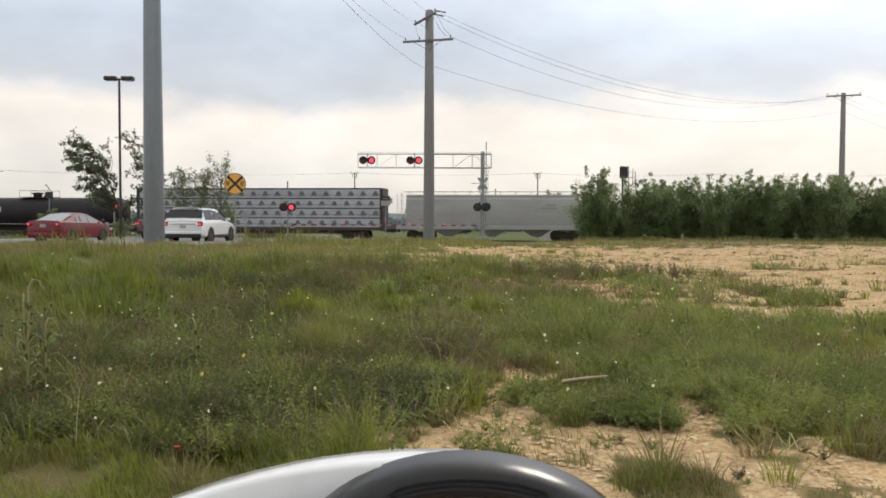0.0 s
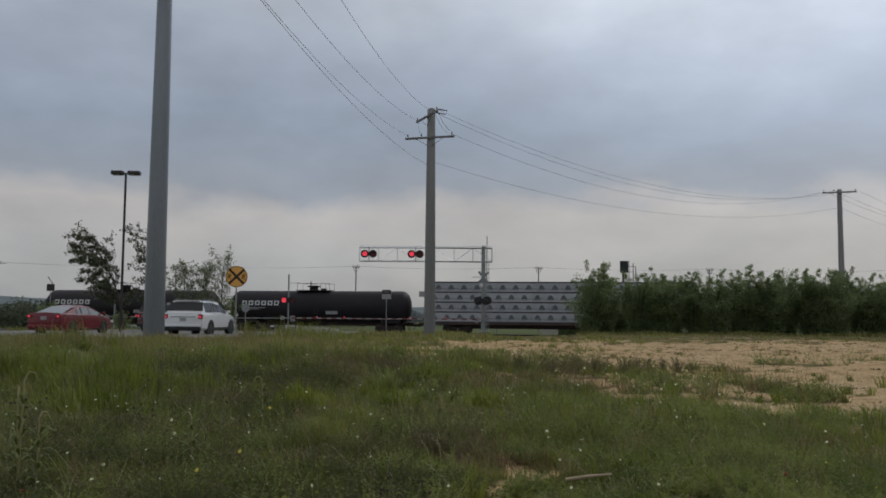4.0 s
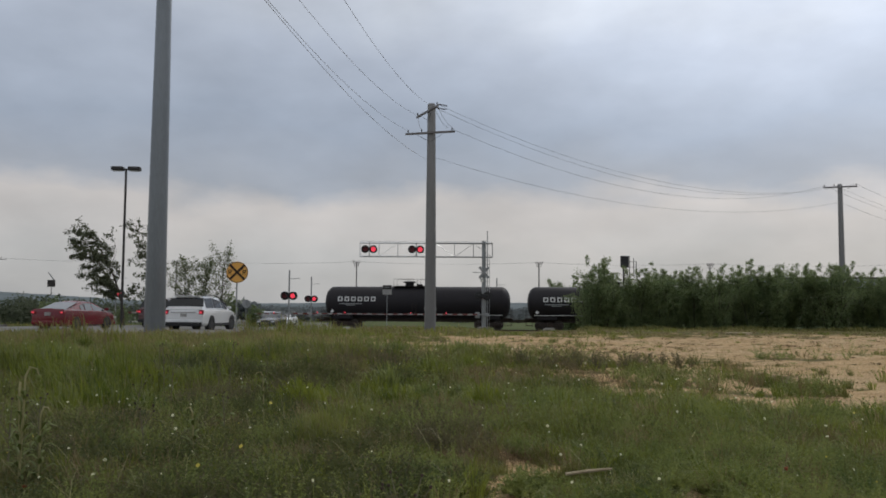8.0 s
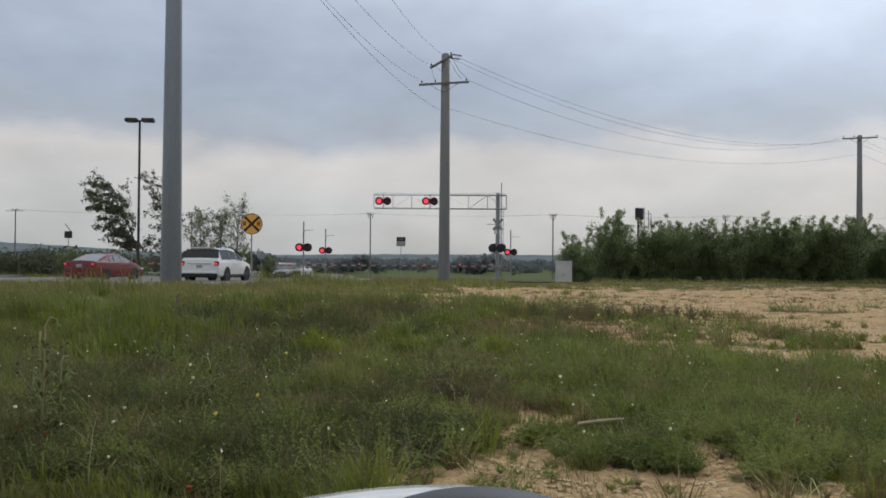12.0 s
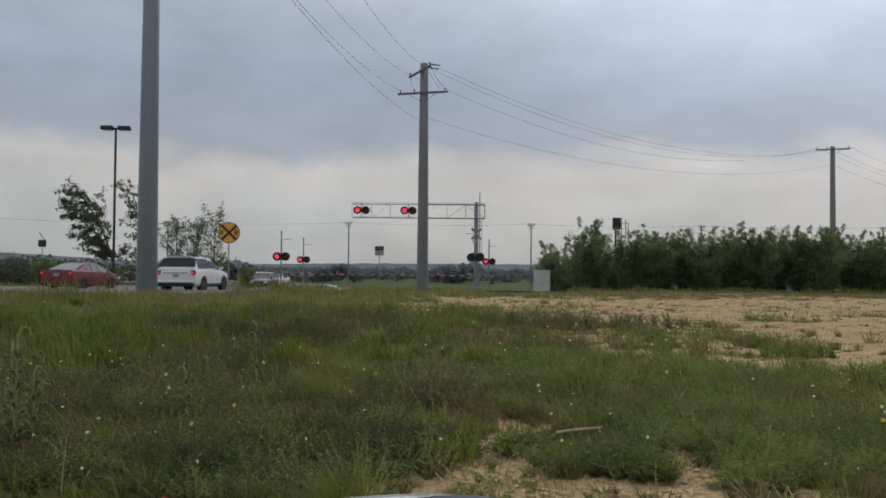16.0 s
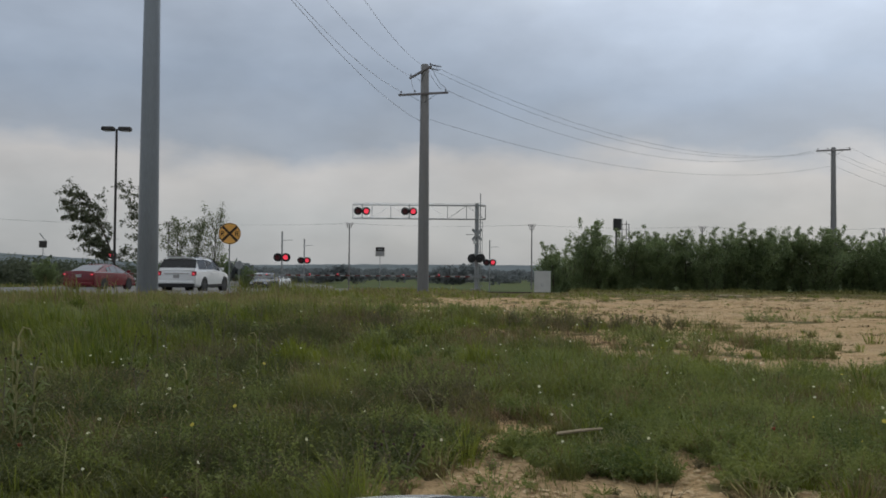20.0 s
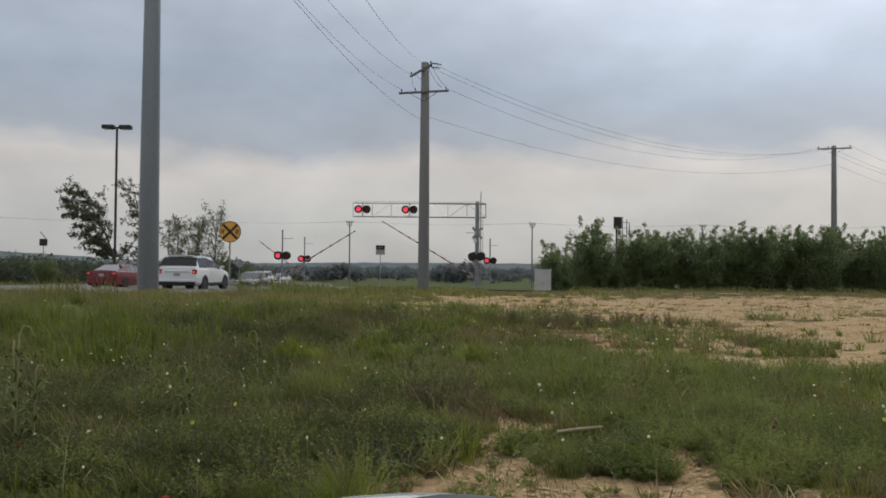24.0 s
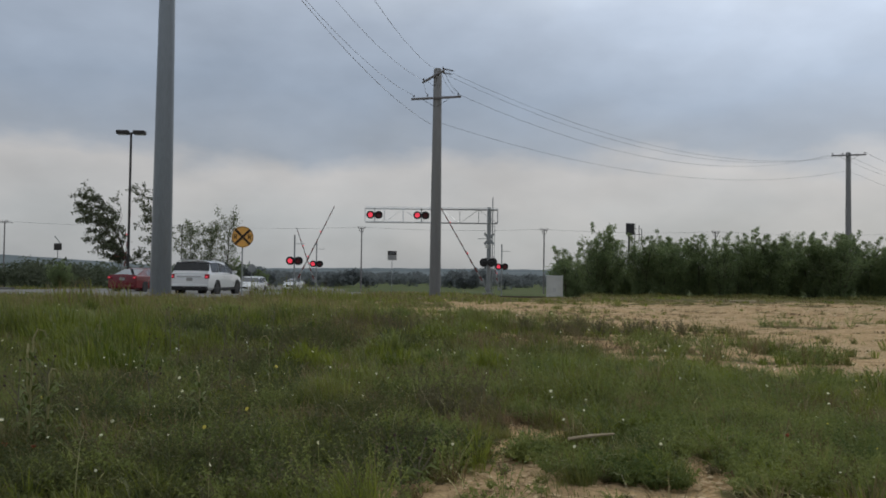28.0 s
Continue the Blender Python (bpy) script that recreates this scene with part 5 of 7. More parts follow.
# ---- the train ----
def bogie(parent, x):
    bg = new("bogie")
    bg.parent = parent
    tagged(bg, "rusty two-axle bogie")
    for s in (-1, 1):
        bm = bmesh.new()
        loft(bm, [[(x - 1.25, s * 1.0 + d, 0.52), (x - 1.1, s * 1.0 + d, 0.62), (x - 0.45, s * 1.0 + d, 0.74), (x + 0.45, s * 1.0 + d, 0.74), (x + 1.1, s * 1.0 + d, 0.62), (x + 1.25, s * 1.0 + d, 0.52), (x + 0.9, s * 1.0 + d, 0.40), (x + 0.45, s * 1.0 + d, 0.26), (x - 0.45, s * 1.0 + d, 0.26), (x - 0.9, s * 1.0 + d, 0.40)] for d in (-0.08, 0.08)])
        part("side_frame", bm, "bogie", bg)
        for wx in (-0.88, 0.88):
            o = Matrix.Translation((x + wx, s * 0.76, 0.457)) @ Matrix.Rotation(radians(90 * -s), 4, "X")
            bm = bmesh.new()
            lathe(bm, [(-0.07, 0), (-0.07, 0.485), (-0.04, 0.485), (-0.035, 0.457), (0.07, 0.45), (0.07, 0.38), (0.02, 0.34), (0.03, 0.14), (0.09, 0.10), (0.09, 0)], 24, o)
            part("wheel", bm, "wheel", bg)
            bm = bmesh.new()
            box(bm, (x + wx, s * 1.09, 0.457), (0.24, 0.12, 0.24), 0.03)
            part("axle_box", bm, "bogie", bg)
        for k in (-0.22, 0, 0.22):
            bm = bmesh.new()
            rod(bm, (x + k, s * 1.06, 0.36), (x + k, s * 1.06, 0.66), 0.08, n=10)
            part("spring", bm, "bogie", bg)
    bm = bmesh.new()
    box(bm, (x, 0, 0.62), (0.5, 2.0, 0.3), 0.04)
    part("bolster", bm, "bogie", bg)


def coupler(parent, x, s):
    bm = bmesh.new()
    box(bm, (x + s * 0.35, 0, 0.85), (0.9, 0.24, 0.26), 0.03)
    box(bm, (x + s * 0.78, 0.03, 0.85), (0.26, 0.36, 0.34), 0.06)
    part("coupler", bm, "bogie", parent)


def tank_car(label):
    """Black tank car, 17.9 m over the heads, with walkway, manway dome and ladders."""
    t = thing("tank_car", pose(0, 0, 0), label, "train", "cars of the freight train")
    hl, r, cz = 8.95, 1.60, 2.65
    prof = [(-hl, 0), (-hl + 0.02, 0.45), (-hl + 0.10, 0.85), (-hl + 0.26, 1.24), (-hl + 0.5, 1.49), (-hl + 0.75, r)]
    prof = prof + [(-5.0, r), (0, r), (5.0, r)] + [(-a, b) for a, b in prof[::-1]]
    bm = bmesh.new()
    lathe(bm, prof, 40, Matrix.Translation((0, 0, cz)) @ Matrix.Rotation(radians(90), 4, "Y"))
    sh = part("tank_shell", bm, "tank", t, smooth=30)
    for x in (-5.9, -2.95, 0, 2.95, 5.9):
        bm = bmesh.new()
        lathe(bm, [(x - 0.03, r), (x - 0.03, r + 0.012), (x + 0.03, r + 0.012), (x + 0.03, r)], 40, Matrix.Translation((0, 0, cz)) @ Matrix.Rotation(radians(90), 4, "Y"))
        part("weld_band", bm, "tank", sh)
    bm = bmesh.new()
    box(bm, (0, 0, 0.92), (18.4, 0.5, 0.36), 0.03)
    part("centre_sill", bm, "bogie", t)
    for s in (-1, 1):
        bm = bmesh.new()
        box(bm, (s * 7.1, 0, 1.22), (1.9, 2.3, 0.5), 0.08)
        part("saddle", bm, "tank", t)
        bm = bmesh.new()
        box(bm, (s * 8.75, 0, 1.12), (0.7, 2.9, 0.08), 0.01)
        part("end_platform", bm, "bogie", t)
        for yy in (-1.4, 1.4):
            bm = bmesh.new()
            for q in (-0.3, 0.3):
                rod(bm, (s * 8.75 + q, yy, 0.35), (s * 8.75 + q, yy, 2.2), 0.02, n=6)
            for k in range(5):
                rod(bm, (s * 8.75 - 0.3, yy, 0.42 + 0.36 * k), (s * 8.75 + 0.3, yy, 0.42 + 0.36 * k), 0.016, n=6)
            part("end_ladder", bm, "bogie", t)
        # long grab rail along the flank
        bm = bmesh.new()
        tube(bm, [(-8.3, s * 1.62, 1.45), (-4, s * 1.62, 1.45), (4, s * 1.62, 1.45), (8.3, s * 1.62, 1.45)], 0.028)
        part("side_rail", bm, "letter", t)
        bogie(t, s * 6.9)
        coupler(t, s * 9.0, s)
    # dome, walkway and its railing
    bm = bmesh.new()
    lathe(bm, [(cz + r - 0.06, 0.42), (cz + r + 0.38, 0.42), (cz + r + 0.40, 0.62), (cz + r + 0.50, 0.62), (cz + r + 0.56, 0.3), (cz + r + 0.58, 0)], 20, Matrix.Translation((-0.75, 0, 0)))
    part("manway_dome", bm, "tank", t, smooth=40)
    bm = bmesh.new()
    box(bm, (0.25, 0, cz + r + 0.10), (0.5, 0.4, 0.3), 0.04)
    part("valve_box", bm, "tank", t)
    bm = bmesh.new()
    box(bm, (-0.6, 0, cz + r + 0.04), (3.4, 1.9, 0.05))
    wk = part("walkway", bm, "bogie", t)
    for yy in (-0.92, 0.92):
        for x0, x1 in ((-2.15, -0.2), (0.15, 1.05)):
            bm = bmesh.new()
            tube(bm, [(x0, yy, cz + r + 0.04), (x0, yy, cz + r + 0.74), (x1, yy, cz + r + 0.74), (x1, yy, cz + r + 0.04)], 0.022)
            part("guard_rail", bm, "bogie", wk)
    for yy in (-1.58, 1.58):
        bm = bmesh.new()
        for q in (-0.2, 0.2):
            tube(bm, [(-0.05 + q, yy, 1.0), (-0.05 + q, yy, 2.5), (-0.05 + q, yy * 0.74, cz + 1.13), (-0.05 + q, yy * 0.55, cz + r + 0.05)], 0.02)
        for k in range(6):
            rod(bm, (-0.25, yy, 1.1 + 0.28 * k), (0.15, yy, 1.1 + 0.28 * k), 0.015, n=6)
        part("side_ladder", bm, "bogie", t)
    # owner's mark as six plain white blocks, data lines as bars
    for s in (-1, 1):
        bm = bmesh.new()
        for k in range(6):
            x0 = s * (7.2 - 0.64 * k)
            tilt = Matrix.Rotation(radians(s * 12), 4, "X")
            o = Vector((x0, s * (math.sqrt(r * r - 0.33 ** 2) + 0.012), 2.98))
            for dx, dz, sx, sz in ((-0.17, 0, 0.11, 0.46), (0.17, 0, 0.11, 0.46), (0, 0.18, 0.23, 0.10), (0, -0.18, 0.23, 0.10)):
                box(bm, o + tilt @ Vector((dx, 0, dz)), (sx, 0.02, sz), 0, tilt)
        part("owner_mark", bm, "letter", sh, "white blocks of the owner's mark")
        for k, (w, z) in enumerate(((2.2, 2.5), (0.9, 2.36))):
            bm = bmesh.new()
            box(bm, (s * 6.2, s * (r + 0.01), z), (w, 0.012, 0.08))
            part("data_bar", bm, "mast", sh)
        bm = bmesh.new()
        box(bm, (-s * 1.5, s * (r + 0.012), 2.05), (1.15, 0.015, 0.32))
        part("data_panel", bm, "mast", sh)
        bm = bmesh.new()
        box(bm, (s * 8.0, s * 1.5, 1.75), (0.27, 0.02, 0.27), 0, Matrix.Rotation(radians(45), 4, "Y"))
        part("placard", bm, "letter", sh)
    return t


def lumber_car():
    """Centre-beam flat car with four tiers of white-wrapped lumber."""
    t = thing("lumber_car", pose(0, 0, 0), "centre-beam rail car stacked with white-wrapped lumber", "train", "cars of the freight train")
    hl = 12.4
    bm = bmesh.new()
    box(bm, (0, 0, 0.98), (2 * hl, 2.75, 0.22), 0.02)
    box(bm, (0, 0, 0.72), (2 * hl - 5, 1.2, 0.4), 0.03)
    part("deck", bm, "frame_brown", t)
    bm = bmesh.new()
    box(bm, (0, 0, 4.66), (2 * hl - 0.3, 0.55, 0.10), 0.01)
    box(bm, (0, 0, 2.8), (2 * hl - 0.6, 0.06, 3.6))
    part("centre_beam", bm, "frame_brown", t)
    bm = bmesh.new()
    box(bm, (0, 0, 4.705), (2 * hl - 0.1, 2.66, 0.06), 0.01)
    part("top_cover", bm, "frame_brown", t)
    for s in (-1, 1):
        bm = bmesh.new()
        box(bm, (s * (hl - 0.12), 0, 2.75), (0.24, 2.75, 3.9), 0.03)
        bk = part("bulkhead", bm, "frame_brown", t)
        for z in (1.6, 2.4, 3.2, 4.0):
            bm = bmesh.new()
            box(bm, (s * (hl + 0.04), 0, z), (0.1, 2.6, 0.10), 0.01)
            part("rib", bm, "frame_brown", bk)
        bm = bmesh.new()
        box(bm, (s * (hl - 0.06), -1.385, 3.2), (0.10, 0.03, 2.6))
        part("grab_post", bm, "black", bk)
        bogie(t, s * 9.6)
        coupler(t, s * hl, s)
        bm = bmesh.new()
        box(bm, (s * (hl + 0.45), -0.9, 3.6), (0.7, 0.5, 0.5), 0.04)
        part("brake_wheel_box", bm, "hopper", t)
    cols, x0 = 5, -hl + 0.30
    w = (2 * hl - 0.6) / cols
    for tier in range(4):
        z = 1.12 + 0.885 * tier
        for k in range(cols):
            for s in (-1, 1):
                bm = bmesh.new()
                c = (x0 + w * (k + 0.5), s * 0.72, z + 0.43)
                box(bm, c, (w - 0.008, 1.28, 0.79), 0.035)
                pk = part("lumber_package", bm, "wrap", t)
                bm = bmesh.new()
                box(bm, (c[0], c[1], z - 0.005), (w - 0.02, 1.275, 0.10))
                part("dunnage", bm, "frame_brown", pk)
                bm = bmesh.new()
                y = s * 1.366
                for j in range(4):
                    xx = c[0] + (j - 1.5) * w / 4 + (0.2 if tier % 2 else -0.2)
                    # plain arched mark over a line
                    for a in range(-3, 4):
                        h = 0.40 - 0.03 * a * a
                        box(bm, (xx + a * 0.085, y, z + 0.27 + h / 2), (0.072, 0.012, h))
                    box(bm, (xx + 0.55, y, z + 0.32), (0.42, 0.012, 0.035))
                    box(bm, (xx - 0.1, y, z + 0.22), (0.8, 0.012, 0.03))
                part("wrap_mark", bm, "mark", pk, "dark arched print on the wrap")
    return t


def hopper_car():
    t = thing("hopper_car", pose(0, 0, 0), "pale grey covered hopper rail car with dusty sides", "train", "cars of the freight train")
    hl = 9.0
    bm = bmesh.new()
    secs = []
    for x in (-hl + 0.9, -hl + 0.95, -4, 0, 4, hl - 0.95, hl - 0.9):
        secs.append([(x, -1.40, 1.25), (x, -1.55, 1.9), (x, -1.58, 2.8), (x, -1.50, 3.7), (x, -1.25, 4.02), (x, -0.7, 4.14), (x, 0.7, 4.14), (x, 1.25, 4.02), (x, 1.50, 3.7), (x, 1.58, 2.8), (x, 1.55, 1.9), (x, 1.40, 1.25)])
    loft(bm, secs)
    bd = part("body", bm, "hopper", t, smooth=25)
    for s in (-1, 1):
        bm = bmesh.new()
        box(bm, (0, s * 1.5, 1.18), (2 * hl, 0.14, 0.34), 0.02)
        part("side_sill", bm, "hopper", t)
        bm = bmesh.new()
        box(bm, (0, s * 1.42, 4.0), (2 * hl - 1.8, 0.08, 0.10), 0.01)
        part("roof_rail", bm, "hopper", bd)
        for x in (-hl + 0.25, hl - 0.25):
            bm = bmesh.new()
            for q in (-0.2, 0.2):
                rod(bm, (x + q, s * 1.5, 0.6), (x + q, s * 1.5, 4.3), 0.02, n=6)
            for k in range(10):
                rod(bm, (x - 0.2, s * 1.5, 0.75 + 0.36 * k), (x + 0.2, s * 1.5, 0.75 + 0.36 * k), 0.016, n=6)
            part("ladder", bm, "hopper", t)
        bm = bmesh.new()
        rod(bm, (s * (hl - 0.3), -1.2, 1.2), (s * (hl - 1.0), -1.2, 3.3), 0.05, n=8)
        rod(bm, (s * (hl - 0.3), 1.2, 1.2), (s * (hl - 1.0), 1.2, 3.3), 0.05, n=8)
        part("end_strut", bm, "hopper", t)
        bm = bmesh.new()
        box(bm, (s * (hl - 0.45), 0, 1.1), (0.95, 2.8, 0.16), 0.02)
        part("end_platform", bm, "frame_brown", t)
        bogie(t, s * 6.8)
        coupler(t, s * hl, s)
        for k, (w, x, z) in enumerate(((0.9, 5.5, 3.2), (1.6, 5.3, 2.9), (0.7, -6.5, 1.9))):
            bm = bmesh.new()
            box(bm, (x, s * 1.59, z), (w, 0.012, 0.12))
            part("data_bar", bm, "mast", bd)
    for x in (-4.2, 0, 4.2):
        bm = bmesh.new()
        loft(bm, [[(x - 1.9, -1.2, 1.3), (x + 1.9, -1.2, 1.3), (x + 1.9, 1.2, 1.3), (x - 1.9, 1.2, 1.3)], [(x - 0.35, -0.6, 0.35), (x + 0.35, -0.6, 0.35), (x + 0.35, 0.6, 0.35), (x - 0.35, 0.6, 0.35)]])
        part("hopper_chute", bm, "hopper", t)
    bm = bmesh.new()
    box(bm, (0, 0, 4.42), (2 * hl - 1.0, 1.4, 0.04))
    wk = part("roof_walkway", bm, "alu", t)
    for k in range(12):
        for yy in (-0.6, 0.6):
            bm = bmesh.new()
            rod(bm, (-8.0 + k * 1.455, yy, 4.1), (-8.0 + k * 1.455, yy, 4.42), 0.025, n=6)
            part("walkway_leg", bm, "alu", wk)
    return t


CARS = [(hopper_car(), 4.07), (lumber_car(), -18.70), (tank_car("black tank car with a white owner's mark"), -41.75)]
CARS.append((copy_thing(CARS[2][0], Matrix()), -61.25))
for ob, _ in CARS[:2]:
    ob.scale = (1, 1, 1.05)
for ob, _ in CARS[2:]:
    ob.scale = (1, 1, 0.955)
SPEED = 7.24


# ---- the car that the camera looks out of ----
def own_car():
    """A parked car, broadside to the field, its near window open, with the door mirror outside."""
    t = thing("parked_car", pose(0, 0, 0), "white parked car with an open window and glossy black-rimmed mirror", "car")
    bm = bmesh.new()
    secs = []
    # station x, floor of the cabin or top of the bonnet, shoulder height, half-width factor
    for x, deep, top, f in ((-2.42, 0.62, 0.62, 0.80), (-2.30, 0.78, 0.76, 0.92), (-1.9, 0.90, 0.86, 0.98), (-1.05, 1.00, 0.95, 1.0), (-0.98, 0.50, 0.96, 1.0), (1.25, 0.50, 0.97, 1.0), (1.32, 1.0, 0.98, 1.0), (2.1, 0.99, 0.95, 0.98), (2.32, 0.93, 0.88, 0.92), (2.40, 0.70, 0.68, 0.82)):
        m, lo = -0.45, 0.24
        half = [(0.80, lo), (0.89, lo + 0.08), (0.92, 0.6 * top + 0.02), (0.90, top - 0.05), (0.83, top), (0.77, top - 0.01 if deep < 0.55 else top + 0.6 * (deep - top)), (0.72, deep)]
        secs.append([(x, m + f * w, z) for w, z in half] + [(x, m - f * w, z) for w, z in reversed(half)])
    loft(bm, secs)
    part("body", bm, "white_car", t, smooth=14)
    bm = bmesh.new()
    loft(bm, [[(x, -0.45 - w, z - 0.05), (x, -0.45 - w * 0.9, z), (x, -0.45 + w * 0.9, z), (x, -0.45 + w, z - 0.05), (x, -0.45 + w * 0.85, z - 0.06), (x, -0.45 - w * 0.85, z - 0.06)] for x, w, z in ((-0.55, 0.58, 1.50), (-0.2, 0.60, 1.55), (0.7, 0.60, 1.55), (1.0, 0.57, 1.50))])
    part("roof", bm, "white_car", t, smooth=35)
    for s in (-1, 1):
        for x0, x1 in ((-1.35, -0.5), (0.62, 0.62), (1.75, 0.98)):
            bm = bmesh.new()
            tube(bm, [(x0, -0.45 + s * 0.78, 0.95), (x1, -0.45 + s * 0.56, 1.47)], 0.035, 8)
            part("pillar", bm, "trim", t)
        bm = bmesh.new()
        box(bm, (0.1, -0.45 + s * 0.80, 0.985), (2.2, 0.05, 0.03), 0.01)
        part("window_seal", bm, "trim", t)
        for x in (-1.45, 1.42):
            o = Matrix.Translation((x, -0.45 + s * 0.80, 0.31)) @ Matrix.Rotation(radians(-90 * s), 4, "X")
            bm = bmesh.new()
            lathe(bm, [(-0.10, 0.18), (-0.10, 0.29), (-0.06, 0.31), (0.07, 0.31), (0.125, 0.29), (0.125, 0.2), (0.05, 0.18)], 24, o)
            wh = part("tyre", bm, "tyre", t, smooth=40)
            bm = bmesh.new()
            lathe(bm, [(0.04, 0), (0.09, 0.06), (0.08, 0.1), (0.105, 0.19), (0.05, 0.19)], 24, o)
            part("rim", bm, "rim", wh, smooth=40)
    for x, s in ((-2.43, -1), (2.41, 1)):
        bm = bmesh.new()
        box(bm, (x, -0.45, 0.44), (0.16, 1.50, 0.34), 0.06)
        part("bumper", bm, "white_car", t)
        for yy in (-0.92, 0.02):
            bm = bmesh.new()
            box(bm, (x - s * 0.04, yy, 0.66), (0.10, 0.26, 0.10), 0.02)
            part("headlamp" if s < 0 else "tail_lamp", bm, "lamp_glass" if s < 0 else "lens_dark", t)
    bm = bmesh.new()
    box(bm, (-0.18, 0.52, 0.93), (0.14, 0.22, 0.07), 0.025)
    part("mirror_arm", bm, "gloss_black", t)
    # mirror housing: white shell behind, swept to the west; glossy black rim with the glass
    bm = bmesh.new()
    secs = []
    for k, (y, f, dx, dz) in enumerate(((0.668, 0.45, -0.012, 0.0), (0.655, 1.0, -0.012, 0.003), (0.675, 0.995, -0.010, 0.005), (0.70, 0.97, -0.008, 0.007), (0.73, 0.91, -0.02, 0.0), (0.76, 0.80, -0.035, -0.012), (0.79, 0.6, -0.045, -0.02), (0.805, 0.3, -0.05, -0.02))):
        ring = []
        for a in range(64):
            ca, sa = math.cos(a * math.tau / 64), math.sin(a * math.tau / 64)
            ww = 0.33 if ca < 0 else 0.145
            lip = 0.10 * (1 - sa) * min(max((-ca - 0.4) / 0.4, 0.0), 1.0) if k == 1 else 0.0
            ring.append((dx + f * ww * ca, y - lip, 0.965 + dz + f * 0.098 * math.copysign(abs(sa) ** (1.7 if ca < 0 else 1.05), sa)))
        secs.append(ring)
    loft(bm, secs)
    hs = part("mirror_housing", bm, "white_car", t, smooth=170)
    bm = bmesh.new()
    secs = []
    for y, f in ((0.66, 1.0), (0.635, 1.0), (0.617, 0.965), (0.610, 0.90), (0.613, 0.80), (0.625, 0.74)):
        secs.append([(0.014 + (0.145 - 0.11 * (1 - f)) * math.cos(a * math.tau / 48), y,
                      0.973 + (0.104 - 0.11 * (1 - f)) * math.sin(a * math.tau / 48)) for a in range(48)])
    loft(bm, secs, False)
    part("mirror_rim", bm, "gloss_black", hs, smooth=60)
    bm = bmesh.new()
    lathe(bm, [(0, 0), (0, 0.9), (0.01, 0.9), (0.01, 0)], 40, Matrix.Translation((0.014, 0.628, 0.973)) @ Matrix.Rotation(radians(90), 4, "X") @ Matrix.Diagonal((0.135, 0.09, 0.3, 1)))
    part("mirror_glass", bm, "mirror", hs)


own_car()


# ---- grass, weeds, flowers, stones ----
def scatter(n, y0, y1, seed, power=1.0, half=0.60, extra=1.0):
    r = np.random.default_rng(seed)
    y = y0 + (y1 - y0) * r.random(n) ** power
    x = (r.random(n) * 2 - 1) * (y * half + extra)
    return x, y, r


def on_road(x, y):
    c = np.interp(y, [36.0, 50, 60, 71, 84, 100], [-19.5, -17.5, -13.5, -10.5, -10.5, -14])
    main = (np.abs(x - c) < 9.8) & (y > 35.8)
    side = (x < -26) & (np.abs(y - 47.3) < 6.3)
    return main | side


def blades(name, x, y, r, h, w, mat, lean=0.35, label="", bend=0.6, out=None):
    """Bent blades, of three steps near the camera."""
    n = len(x)
    z = land(x, y)
    a = r.random(n) * math.tau
    d = np.stack([np.cos(a), np.sin(a), np.zeros(n)], 1)
    b = np.abs(r.normal(0.0, 1.0, n) * 0.4 + 0.6)
    wind = np.stack([-0.5 + 0.8 * r.normal(size=n), 0.8 * r.normal(size=n), np.zeros(n)], 1) * lean
    if out is not None:
        wind = wind + out
    base = np.stack([x, y, z - 0.02], 1)
    hh, up = h[:, None], np.array([0, 0, 1.0])
    low = base + wind * hh * 0.16 + up * hh * 0.42
    mid = base + wind * hh * (0.40 + 0.2 * bend * b)[:, None] + up * hh * (0.78 - 0.06 * b)[:, None]
    tip = base + wind * hh * (0.75 + bend * b)[:, None] + up * hh * (1.0 - 0.34 * b)[:, None]
    ww = w[:, None] * d * 0.5
    if n and y.min() > 8.5:   # two steps will do farther off
        v = np.stack([base - ww * 0.8, base + ww * 0.8, mid - ww * 0.8, mid + ww * 0.8, tip], 1).reshape(-1, 3)
        i = np.arange(n)[:, None] * 5
        t = np.concatenate([i + np.array([q]) for q in ((0, 1, 2), (1, 3, 2), (2, 3, 4))])
        return tagged(big_mesh(name, v, t, mat), label, "grass", kind="stuff")
    v = np.stack([base - ww * 0.7, base + ww * 0.7, low - ww, low + ww, mid - ww * 0.7, mid + ww * 0.7, tip], 1).reshape(-1, 3)
    i = np.arange(n)[:, None] * 7
    t = np.concatenate([i + np.array([q]) for q in ((0, 1, 2), (1, 3, 2), (2, 3, 4), (3, 5, 4), (4, 5, 6))])
    return tagged(big_mesh(name, v, t, mat), label, "grass", kind="stuff")


